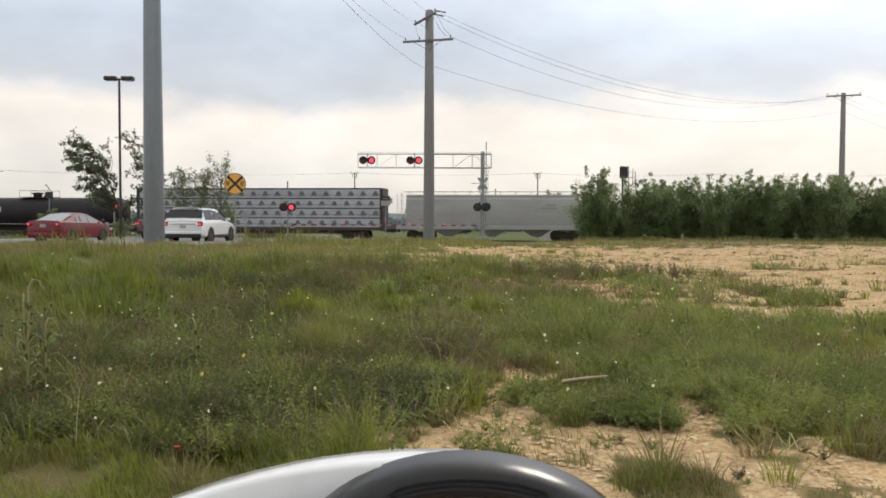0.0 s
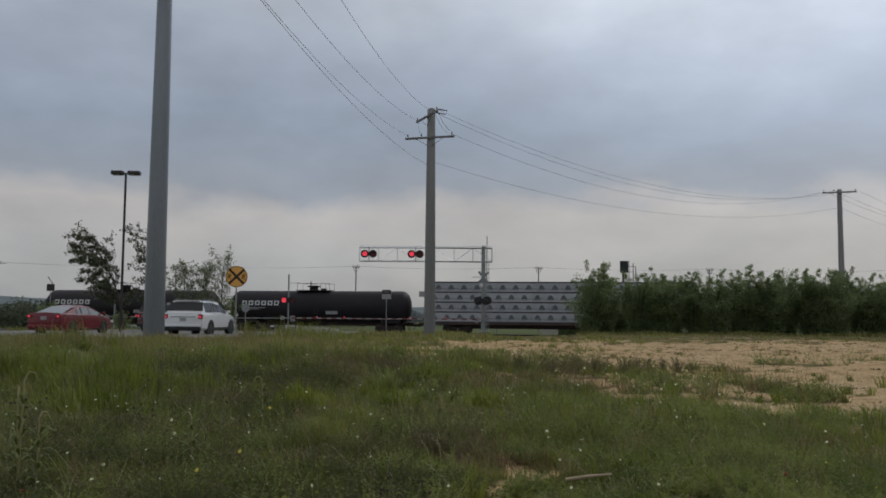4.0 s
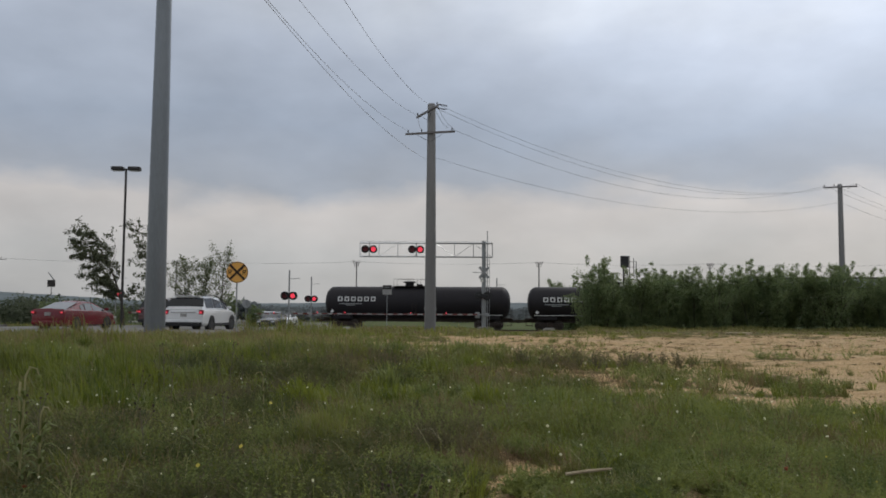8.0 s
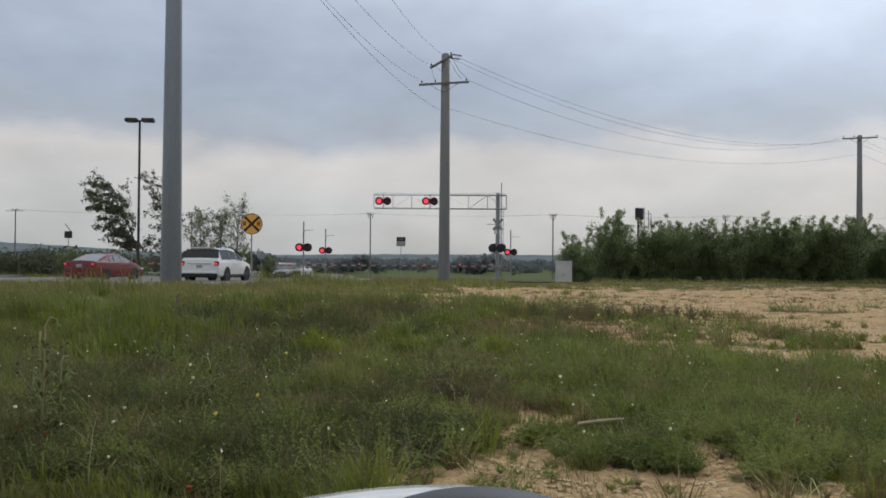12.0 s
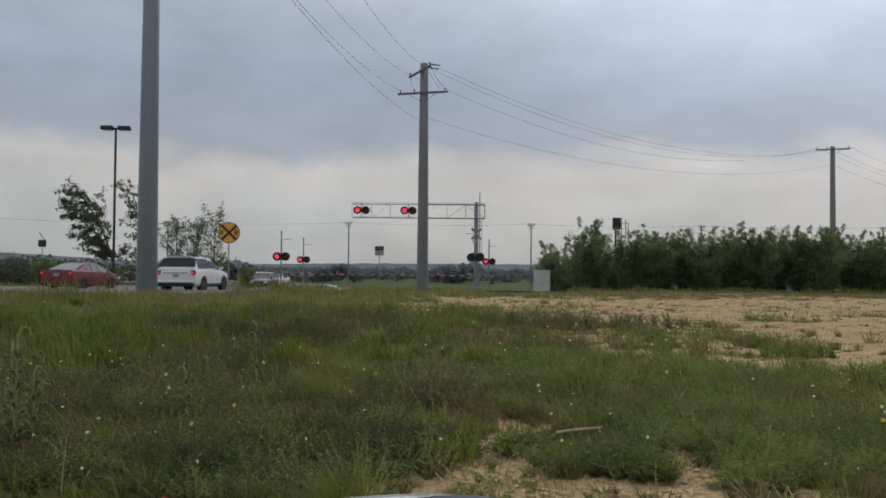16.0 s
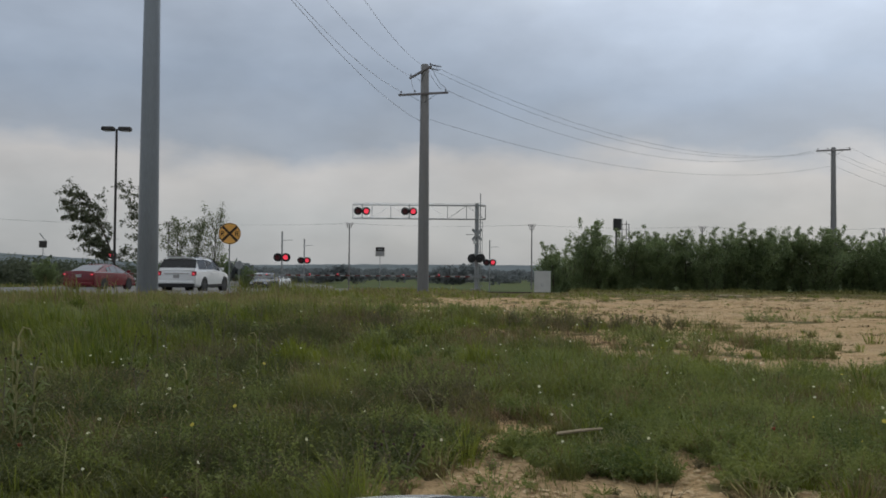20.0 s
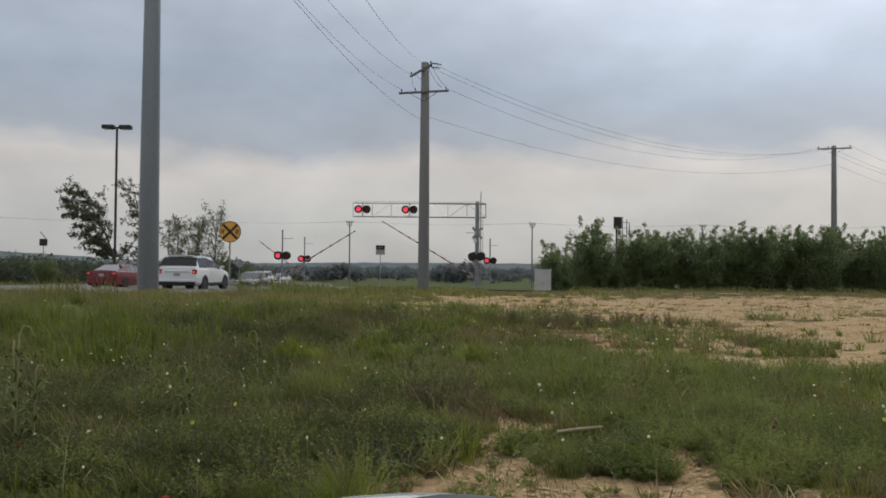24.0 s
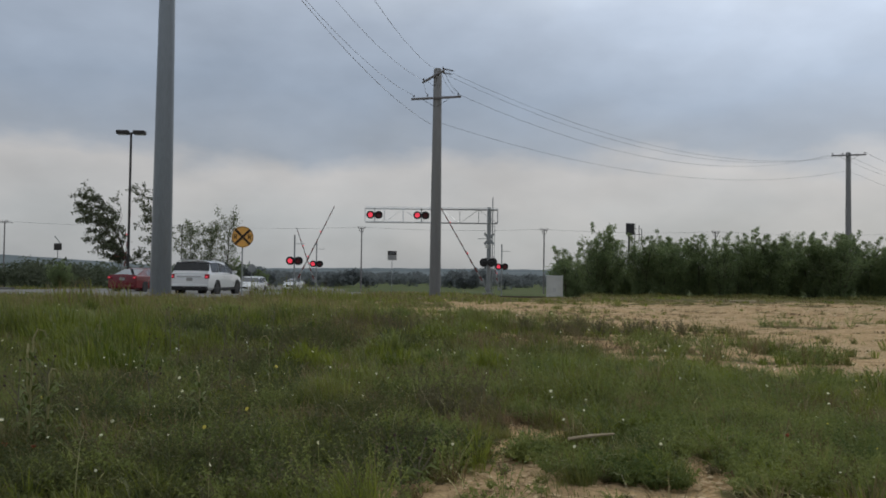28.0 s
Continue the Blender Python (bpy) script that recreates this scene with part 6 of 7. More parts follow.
def tufts(y0, y1, count, per, h, w, seed):
    """Tussocks: blades that spread from one root."""
    cx, cy, r = scatter(count, y0, y1, seed, 0.8)
    soil = soil_at(cx, cy)
    keep = (r.random(count) < np.where(soil > 0.0, np.where(cy > 9, 0.025, 0.16), 0.9)) & ~((bare(cx, cy) > 0.2) & (cy < 9) & (r.random(count) < 0.85)) & ~on_road(cx, cy)
    cx, cy = cx[keep], cy[keep]
    size = (0.5 + 1.0 * r.random(len(cx)) ** 2) * np.where(soil[keep] > 0, 0.42, 1.0)
    k = np.repeat(np.arange(len(cx)), per)
    n = len(k)
    a, q = r.random(n) * math.tau, r.random(n) ** 0.7
    x, y = cx[k] + 0.07 * size[k] * q * np.cos(a) * (1 + y0 / 20), cy[k] + 0.07 * size[k] * q * np.sin(a) * (1 + y0 / 20)
    hh = h * size[k] * (0.55 + 0.6 * r.random(n)) * (1.1 - 0.35 * q)
    out = np.stack([np.cos(a) * q, np.sin(a) * q, np.zeros(n)], 1) * 0.9
    tone = np.where(soil[keep] > 0, 0.3 + 0.7 * r.random(len(cx)), r.random(len(cx)))[k]
    return x, y, r, hh, out, tone


# beds of weeds: centre x, y, radii, number of plants, height
WEED_BEDS = [(0.55, 5.75, 0.20, 0.16, 16, 0.20), (0.95, 5.35, 0.38, 0.26, 34, 0.20), (1.22, 5.05, 0.22, 0.14, 14, 0.16), (1.83, 4.85, 0.20, 0.16, 14, 0.19), (2.15, 5.6, 0.5, 0.4, 34, 0.2),
             (1.5, 6.8, 0.55, 0.5, 40, 0.24), (0.62, 7.3, 0.16, 0.3, 14, 0.26), (2.9, 6.8, 0.8, 0.7, 50, 0.24), (-0.35, 6.3, 0.4, 0.35, 26, 0.26), (-1.0, 5.6, 0.3, 0.25, 16, 0.26), (-2.1, 4.75, 0.4, 0.3, 26, 0.24),
             (0.9, 11.6, 1.0, 1.1, 60, 0.34), (-0.75, 8.9, 0.5, 0.6, 30, 0.30), (-1.55, 7.4, 0.4, 0.4, 22, 0.3), (4.2, 15.5, 1.6, 1.0, 40, 0.3), (5.6, 13.0, 0.6, 0.4, 14, 0.42)]
DARK_BEDS = [(-1.15, 5.2, 0.55, 0.35, 60, 0.28), (-0.6, 5.1, 0.32, 0.25, 30, 0.24), (-1.75, 5.7, 0.4, 0.35, 34, 0.27), (-2.2, 6.7, 0.5, 0.5, 34, 0.3), (-0.75, 6.9, 0.4, 0.4, 26, 0.3), (-1.3, 4.6, 0.5, 0.25, 34, 0.22), (-0.35, 5.7, 0.5, 0.4, 44, 0.25), (-1.9, 5.0, 0.5, 0.3, 34, 0.24), (-0.9, 5.9, 0.5, 0.4, 44, 0.28), (-2.4, 4.7, 0.4, 0.3, 34, 0.24), (-2.7, 5.4, 0.4, 0.4, 34, 0.27), (-4.2, 14.2, 0.85, 0.55, 95, 0.62), (-2.35, 13.8, 0.45, 0.4, 48, 0.60), (-0.93, 13.4, 0.12, 0.12, 12, 0.72), (-6.8, 10.6, 1.0, 0.8, 40, 0.4), (-3.0, 20.0, 1.2, 0.8, 40, 0.44), (-2.9, 6.3, 0.5, 0.6, 34, 0.28), (-3.3, 8.2, 0.7, 0.8, 40, 0.34), (-1.6, 8.0, 0.5, 0.7, 36, 0.3), (-2.5, 10.0, 0.7, 0.8, 36, 0.36), (-0.2, 8.3, 0.5, 0.5, 30, 0.28)]
BROWN_BEDS = [(-2.3, 5.6, 0.6, 0.6, 900, 0.24), (-1.2, 6.6, 0.6, 0.4, 600, 0.24), (-1.9, 4.9, 0.5, 0.3, 500, 0.18), (-0.7, 7.6, 0.6, 0.7, 500, 0.22), (0.1, 9.6, 0.9, 0.8, 1300, 0.24), (-1.9, 16.5, 1.3, 3.0, 2200, 0.34), (-3.4, 8.6, 0.8, 1.0, 900, 0.26), (0.35, 7.0, 0.35, 0.4, 400, 0.2), (1.4, 15.0, 1.8, 1.6, 1200, 0.26)]
GREY_BEDS = [(0.05, 7.6, 0.35, 0.5, 22, 0.32), (2.6, 17.5, 1.2, 0.8, 40, 0.42), (4.3, 18.5, 1.0, 0.6, 24, 0.36), (-1.6, 16.5, 1.0, 2.4, 60, 0.42), (0.0, 9.4, 0.8, 0.7, 30, 0.26), (-2.9, 10.6, 0.6, 0.7, 22, 0.45), (-2.2, 12.2, 0.5, 0.5, 16, 0.5)]


def bushy_weeds(name, plants, r, mat, label):
    """Each plant is a spray of bent stems from one root, set with pointed leaves."""
    P = np.array(plants)
    far = P[:, 1] > 11
    vs, ts, base = [], [], 0
    for sel, stems, per, grown in ((~far, 13, 11, 1.0), (far, 9, 8, 1.5)):
        p = np.repeat(P[sel], stems, 0)
        n = len(p)
        if not n:
            continue
        a, q = r.random(n) * math.tau, np.sqrt(r.random(n))
        out = np.stack([np.cos(a) * q, np.sin(a) * q], 1) * p[:, 3:4]
        top = p[:, 2] * (1.08 - 0.45 * q) * r.uniform(0.7, 1.15, n)
        foot = np.stack([p[:, 0], p[:, 1], land(p[:, 0], p[:, 1])], 1)
        along = lambda f: foot + np.stack([out[:, 0] * f ** 0.8, out[:, 1] * f ** 0.8, top * (1.15 * f - 0.15 * f ** 3)], 1)
        # stem as a thin three-sided strip
        w = 0.0022 * grown
        rings = [along(np.full(n, f)) for f in (0.0, 0.5, 1.0)]
        side = np.array([w, 0, 0])
        vs.append(np.stack([rings[0] - side, rings[0] + side, rings[1] - side, rings[1] + side, rings[2]], 1).reshape(-1, 3))
        i = np.arange(n)[:, None] * 5 + base
        ts += [i + np.array([c]) for c in ((0, 1, 2), (1, 3, 2), (2, 3, 4))]
        base += 5 * n
        for k in range(per):
            f = np.clip(0.18 + 0.84 * (k + r.random(n)) / per, 0, 1)
            c = along(f)
            az = a + r.normal(0, 1.3, n)
            d = np.stack([np.cos(az), np.sin(az), r.normal(0.25, 0.5, n)], 1)
            d /= np.linalg.norm(d, axis=1)[:, None]
            ln = (grown * r.uniform(0.017, 0.042, n) * (1.15 - 0.5 * f) * np.minimum(1.0, p[:, 2] / 0.12))[:, None]
            s = np.cross(d, r.normal(size=(n, 3)))
            s /= np.linalg.norm(s, axis=1)[:, None]
            m = c + d * ln * 0.5 + np.array([0, 0, 0.15]) * ln
            e = c + d * ln - np.array([0, 0, 0.2]) * ln
            vs.append(np.stack([c, m - s * ln * 0.21, e, m + s * ln * 0.21], 1).reshape(-1, 3))
            i = np.arange(n)[:, None] * 4 + base
            ts += [i + np.array([[0, 1, 2]]), i + np.array([[0, 2, 3]])]
            base += 4 * n
    tagged(big_mesh(name, np.concatenate(vs), np.concatenate(ts), mat), label, "weeds", kind="stuff")


def make_grass():
    bands = [(2.4, 9.0, 220000, 0.13, 0.0052), (9.0, 20.0, 150000, 0.18, 0.010), (20.0, 40.0, 100000, 0.14, 0.022), (40.0, 76.0, 60000, 0.10, 0.05)]
    names = (("grass", "grass", "mixed green field grass"), ("lush_grass", "grass_lush", "bright green tall grass"), ("dry_grass", "grass_dry", "dry tan grass stems"))
    for k, (y0, y1, n, h, w) in enumerate(bands):
        x, y, r = scatter(n, y0, y1, 100 + k, 1.15 if k == 0 else 0.75)
        clump = value_noise(x, y, 0.9, 61) * 0.6 + value_noise(x, y, 0.28, 62) * 0.4
        broad = value_noise(x, y, 3.4, 63)
        soil = soil_at(x, y)
        p = np.clip(0.26 + 2.3 * (clump - 0.32), 0.06, 1) * np.where(soil > 0.0, np.where(clump > 0.62, np.where(y > 12, 0.12, 0.24), 0.03), np.clip(0.55 - soil * 4, 0, 1))
        keep = (r.random(n) < p) & ~((bare(x, y) > 0.2) & (y < 9) & (r.random(n) < 0.7)) & ~on_road(x, y) & ~((np.abs(x) < 0.9) & (y < 1.2))
        x, y, clump, broad = x[keep], y[keep], clump[keep], broad[keep]
        n2 = len(x)
        zone = lambda cx, cy, rx, ry: np.clip(1.6 - 1.6 * np.hypot((x - cx) / rx, (y - cy) / ry), 0, 1)
        lush = np.clip((broad - 0.5) * 3, 0, 1) * (x < 0.30 * y - 1.5) + 0.95 * zone(-6.2, 14.0, 3.6, 6.0) + 0.7 * zone(-1.15, 8.6, 0.55, 2.2) + 0.8 * zone(-0.85, 5.9, 0.4, 1.0) + 0.5 * zone(1.6, 8.5, 1.6, 2.5)
        brown = 0.35 * zone(-1.9, 5.3, 1.2, 1.6) + zone(-2.0, 8.0, 0.9, 1.6) + zone(-2.9, 6.2, 0.6, 0.7) + zone(-2.0, 17.0, 1.4, 5.0) + zone(-0.4, 10.5, 0.8, 2.0) + 0.6 * zone(1.0, 6.0, 0.5, 0.6)
        hgt = h * (0.2 + 2.6 * clump ** 1.8) * (0.7 + 0.6 * r.random(n2)) * (1 + 0.9 * np.clip(lush, 0, 1)) * np.where(x > 0.18 * y, 0.72, 1.0) * np.clip(0.34 - soil[keep] * 0.9, 0.34, 1) * np.where((x < -4) & (y > 24) & (y < 40), 2.0, 1.0) * np.where((x > 1) & (y > 57), 0.35, 1.0) * np.where((x > 0.05 * y) & (x < 0.15 * y) & (y > 37), 0.3, 1.0)
        # rank growth along the road's edge
        verge = (x < -0.11 * y) & (y > 28) & (y < 37)
        hgt = np.where(verge, 0.16 + 0.42 * clump * r.random(n2), hgt)
        dryness = np.clip(0.13 + 1.0 * (value_noise(x, y, 2.7, 65) - 0.45) + 0.5 * np.clip((y - 15) / 14, 0, 1) + 0.45 * brown - 0.3 * lush - 0.10 * (x < -0.1 * y) - 0.12 * ((x < -0.05 * y) & (y < 9)), 0.03, 0.95)
        kind = np.where(r.random(n2) < dryness * 0.7, 2, np.where(r.random(n2) < np.clip(lush, 0, 0.9) * 0.8, 1, 0))
        for q, (nm, mat, lab) in enumerate(names):
            s = kind == q
            if s.sum():
                blades(nm, x[s], y[s], r, hgt[s] * (1.15 if q == 2 else 1), np.full(s.sum(), w * (0.6 if q == 2 else 1)), "grass_far" if q == 0 and k > 1 else mat, 0.4, lab)
    # the field goes on round the parked car
    r = np.random.default_rng(118)
    x, y = r.normal(0, 9, 90000), r.uniform(-14, 5.5, 90000)
    k = (np.abs(x) > np.maximum(y, 0) * 0.6 + 0.9) | (y < 2.4)
    k &= ~((np.abs(x) < 2.6) & (y > -1.6) & (y < 0.7)) & (soil_at(x, y) < 0.0)
    blades("grass", x[k], y[k], r, 0.10 + 0.2 * r.random(k.sum()), np.full(k.sum(), 0.016), "grass", 0.6, "mixed green field grass")
    for k, (y0, y1, count, per, h, w) in enumerate(((3.8, 9.0, 1500, 56, 0.22, 0.005), (9.0, 20.0, 1700, 40, 0.28, 0.010), (20.0, 42.0, 1300, 24, 0.17, 0.020))):
        x, y, r, hh, out, tone = tufts(y0, y1, count, per, h, w, 140 + k)
        for q, (nm, mat, lab) in enumerate(names):
            cut = 0.72 if y0 < 20 else 0.5
            s = (tone > (0.30, -1.0, cut)[q]) & (tone <= (cut, 0.30, 1.0)[q])
            blades(nm + "_tussock", x[s], y[s], r, hh[s], np.full(s.sum(), w), mat, 0.25, lab + " in tussocks", 0.5, out[s])
    # broad-leaved weeds: bushy plants of many leafy stems
    r = np.random.default_rng(300)
    plants, grey = [], []
    for k in range(3600):
        y = 4.3 + 30 * r.random() ** 1.7
        x = (r.random() * 2 - 1) * (y * 0.6 + 0.6)
        soil = float(soil_at(np.array([x]), np.array([y]))[0])
        patch = float(value_noise(np.array([x]), np.array([y]), 1.3, 74)[0])
        if patch < 0.42 or float(bare(np.array([x]), np.array([y]))[0]) > 0.1 or (soil > -0.15 and r.random() > 0.07) or (x < -0.1 * y and r.random() < 0.15):
            continue
        h = r.uniform(0.10, 0.26) * (0.6 + patch) * (0.5 if soil > -0.15 else 1.0) * (1 + y / 50)
        if x < -0.25 and y < 9 and r.random() < 0.35:
            grey.append((x, y, h, h * r.uniform(0.7, 1.2)))
        else:
            plants.append((x, y, h, h * r.uniform(0.7, 1.2)))
    # seedlings on the open soil near by
    for k in range(90):
        x, y = r.uniform(-0.2, 2.2), r.uniform(3.9, 7.4)
        if float(soil_at(np.array([x]), np.array([y]))[0]) > -0.05:
            h = r.uniform(0.025, 0.075)
            (plants if r.random() < 0.45 else grey).append((x, y, h, h * r.uniform(0.8, 1.4)))
    for cx, cy, rx, ry, n, h in WEED_BEDS:
        for k in range(n):
            a, q = r.uniform(0, math.tau), math.sqrt(r.random())
            plants.append((cx + rx * q * math.cos(a), cy + ry * q * math.sin(a), h * r.uniform(0.6, 1.15) * (1.1 - 0.35 * q), h * r.uniform(0.5, 0.9)))
    bushy_weeds("weeds", plants, r, "weed", "low bushy broad-leaved green weeds")
    dark = []
    for cx, cy, rx, ry, n, h in DARK_BEDS:
        for k in range(int(n * 1.5)):
            a, q = r.uniform(0, math.tau), math.sqrt(r.random()) * 1.15
            dark.append((cx + rx * q * math.cos(a), cy + ry * q * math.sin(a), h * r.uniform(0.6, 1.2) * (1.1 - 0.35 * q), h * r.uniform(0.6, 1.0)))
    bushy_weeds("dark_weeds", dark, r, "weed_dark", "rank dark green bushy weeds")
    for cx, cy, rx, ry, n, h in GREY_BEDS:
        for k in range(n):
            a, q = r.uniform(0, math.tau), math.sqrt(r.random())
            grey.append((cx + rx * q * math.cos(a), cy + ry * q * math.sin(a), h * r.uniform(0.6, 1.2), h * r.uniform(0.35, 0.6)))
    bushy_weeds("grey_weeds", grey, r, "weed_grey", "dull grey-brown bushy weeds going to seed")
    # bright sprays of grass between the weeds
    cx, cy, r = scatter(900, 4.9, 13, 347, 1.0, 0.55, 0.2)
    keep = (cx > 0.06 * cy) & (soil_at(cx, cy) < -0.1) & (value_noise(cx, cy, 1.1, 76) > 0.42)
    cx, cy = np.repeat(cx[keep], 24), np.repeat(cy[keep], 24)
    n = len(cx)
    az, q = r.random(n) * math.tau, r.random(n) ** 0.6
    fan = np.stack([np.cos(az) * q, np.sin(az) * q, np.zeros(n)], 1) * 1.3
    blades("spray_grass", cx + 0.03 * q * np.cos(az), cy + 0.03 * q * np.sin(az), r, 0.15 + 0.13 * r.random(n), 0.0045 * (1 + cy / 14), "grass_spray", 0.3, "bright green sprays of grass", 0.9, fan)
    # withered brown wisps among the green
    for cx, cy, rx, ry, n, h in BROWN_BEDS:
        a, q = r.random(n) * math.tau, np.sqrt(r.random(n))
        x, y = cx + rx * q * np.cos(a), cy + ry * q * np.sin(a)
        x, y = x + 0.1 * r.normal(size=n), y + 0.1 * r.normal(size=n)
        blades("brown_wisps", x, y, r, h * (0.5 + 0.8 * r.random(n)) * (1.1 - 0.4 * q), np.full(n, 0.003 * (1 + cy / 9)), "grass_dull", 0.6, "withered brown weed stems in the grass", 0.9)
    # broad pale blades that arch over between the weeds
    x, y, r = scatter(4400, 4.3, 17, 345, 1.4, 0.56, 0.3)
    keep = (soil_at(x, y) < 0.05) & (r.random(4400) < np.where(x > 0.05 * y, 0.8, 0.4)) & (value_noise(x, y, 0.8, 75) > 0.38)
    x, y = x[keep], y[keep]
    n = len(x)
    az = r.random(n) * math.tau
    arch = np.stack([np.cos(az), 0.6 * np.sin(az), np.zeros(n)], 1) * r.uniform(0.7, 2.2, n)[:, None]
    blades("arching_grass", x, y, r, 0.10 + 0.11 * r.random(n), (0.004 + 0.003 * r.random(n)) * (1 + y / 14), "arch_blade", 0.15, "broad pale arching grass blades", 0.9, arch)
    # tall tussocks and slender weeds that stand out of the field
    spots = [(-4.15, 13.4, 0.5, 0.5), (-2.0, 11.2, 0.32, 0.5), (-4.6, 17.0, 0.8, 0.6), (-0.95, 12.8, 0.14, 0.62), (-6.2, 13.5, 0.8, 0.75), (-5.0, 12.5, 0.9, 0.7), (-7.2, 15.5, 0.9, 0.75), (-4.4, 10.2, 0.6, 0.55)]
    spots += [(r.uniform(-0.5, 0.05) * q, q, r.uniform(0.15, 0.5), r.uniform(0.3, 0.5)) for q in r.uniform(10, 24, 40)]
    for k, (sx, sy, rad, hh) in enumerate(spots):
        n = int(260 + 500 * rad)
        a, q = r.random(n) * math.tau, np.sqrt(r.random(n))
        x, y = sx + rad * q * np.cos(a), sy + rad * 0.8 * q * np.sin(a)
        out = np.stack([np.cos(a) * q, np.sin(a) * q, np.zeros(n)], 1) * 0.35
        blades("tall_tussock", x, y, r, hh * (1.1 - 0.5 * q) * (0.5 + 0.6 * r.random(n)), np.full(n, 0.016), "grass_lush" if k % 3 else "weed", 0.3, "tall green field tussock", 0.5, out)
    # long pale stems that arch over the field
    x, y, r = scatter(1000, 4.0, 16, 340, 1.1, 0.5, 0.2)
    keep = (soil_at(x, y) < -0.1) & ((x < 0.12 * y) | (r.random(1000) < 0.4))
    x, y = x[keep], y[keep]
    n = len(x)
    blades("bent_grass", x, y, r, 0.24 + 0.22 * r.random(n), 0.0026 * (1 + y / 10), "straw_pale", 0.9, "long pale bent grass stems", 1.0)
    # low dry tufts on the open lot
    n = 4200
    cx, cy = r.uniform(2.5, 30, n), r.uniform(11, 37, n)
    k = (soil_at(cx, cy) > 0) & (np.abs(cx) < cy * 0.62) & (r.random(n) < 0.25 + 1.3 * np.clip(value_noise(cx * 0.5, cy, 3.0, 72) - 0.35, 0, 1))
    cx, cy = np.repeat(cx[k], 22), np.repeat(cy[k], 22)
    m = len(cx)
    q, g = r.random(m) * math.tau, r.random(m) ** 0.6
    size = np.repeat(0.3 + 1.1 * r.random(m // 22) ** 3, 22)
    x, y = cx + 0.16 * size * g * np.cos(q), cy + 0.10 * size * g * np.sin(q)
    out = np.stack([np.cos(q) * g, np.sin(q) * g, np.zeros(m)], 1) * 1.3
    h = 0.075 * size * (0.5 + 0.7 * r.random(m))
    dull = np.repeat(r.random(m // 22) < 0.8, 22)
    for s, mt, lab in ((dull, "grass_dull", "low brown dried weeds on the lot"), (~dull, "weed", "low olive weeds on the lot")):
        blades("lot_tuft", x[s], y[s], r, h[s], np.full(s.sum(), 0.02), mt, 0.3, lab, 0.5, out[s])
    # rank grass at the foot of the shrubs
    n = 9000
    x, y = r.uniform(8.5, 62, n), 56.6 + r.normal(0, 0.9, n)
    blades("hedge_grass", x, y, r, 0.12 + 0.42 * r.random(n) * value_noise(x, y, 2.0, 71), np.full(n, 0.05), "grass_far", 0.4, "rank green grass along the foot of the shrubs")
    # straw and dead stems lying on the soil
    x, y, r = scatter(44000, 3.7, 34, 330, 1.6)
    keep = soil_at(x, y) > -0.3
    x, y = x[keep], y[keep]
    n = len(x)
    a = r.random(n) * math.tau
    flat = np.stack([np.cos(a), np.sin(a), np.zeros(n)], 1) * 6.0
    blades("straw_litter", x, y, r, 0.018 * (0.5 + r.random(n)), 0.004 * (1 + y / 6), "grass_dry", 0.3, "straw and dead stems on bare soil", 0.3, flat)
    # flowers
    for nm, mat, n, sz, seed, lab in (("white_flowers", "petal", 260, 0.0085, 310, "small scattered cream wildflowers"), ("yellow_flowers", "yellow_petal", 22, 0.010, 311, "small scattered yellow wildflowers")):
        x, y, r = scatter(n * 3, 4.4, 22, seed, 1.3, 0.55, 0.3)
        k = (bare(x, y) < 0.0)
        x, y = x[k][:n], y[k][:n]
        m = len(x)
        z = land(x, y) + 0.16 + 0.2 * r.random(m)
        c = np.stack([x, y, z], 1)
        ang = np.arange(6) * math.tau / 6
        tilt = r.normal(size=(m, 3)) * 0.5 + np.array([0, -0.8, 0.8])
        tilt /= np.linalg.norm(tilt, axis=1)[:, None]
        u = np.cross(tilt, np.array([1.0, 0, 0]))
        u /= np.linalg.norm(u, axis=1)[:, None]
        w2 = np.cross(tilt, u)
        s = (sz * (0.35 + 1.0 * r.random(m)) * (1 + y / 25))[:, None]
        ring = [c + s * (math.cos(a) * u + math.sin(a) * w2) for a in ang]
        v = np.stack([c + tilt * s * 0.4] + ring, 1).reshape(-1, 3)
        i = np.arange(m)[:, None] * 7
        t = np.concatenate([i + np.array([[0, 1 + k, 1 + (k + 1) % 6]]) for k in range(6)])
        tagged(big_mesh(nm, v, t, mat), lab, "flowers", kind="stuff")
        st = bmesh.new()
        for p in c[:120]:
            g = float(land(p[0], p[1]))
            tube(st, [(p[0] + 0.02, p[1], g - 0.02), (p[0], p[1], p[2])], 0.002, 3)
        tagged(part("flower_stems", st, "weed", label="thin green flower stems"), category="flowers", kind="stuff")
    # pebbles and clods on the bare soil
    r = np.random.default_rng(320)
    n = 90000
    y = 3.7 + 36 * r.random(n) ** 2.4
    x = (r.random(n) * 2 - 1) * (y * 0.6 + 0.6)
    k = soil_at(x, y) > -0.08
    x, y = x[k], y[k]
    m = len(x)
    s = (0.0025 + 0.016 * r.random(m) ** 5)[:, None] * (1 + y / 12)[:, None]
    c = np.stack([x, y, land(x, y)], 1)
    dirs = np.array([[1, 0, 0], [0, 1, 0], [-1, 0, 0], [0, -1, 0], [0, 0, 0.4]])
    v = (c[:, None, :] + s[:, None, :] * dirs[None] * (0.7 + 0.6 * r.random((m, 5, 1)))).reshape(-1, 3)
    i = np.arange(m)[:, None] * 5
    t = np.concatenate([i + np.array([[a, (a + 1) % 4, 4]]) for a in range(4)])
    tagged(big_mesh("pebbles", v, t, "stone"), "pale limestone pebbles on bare soil", "stones", kind="stuff")


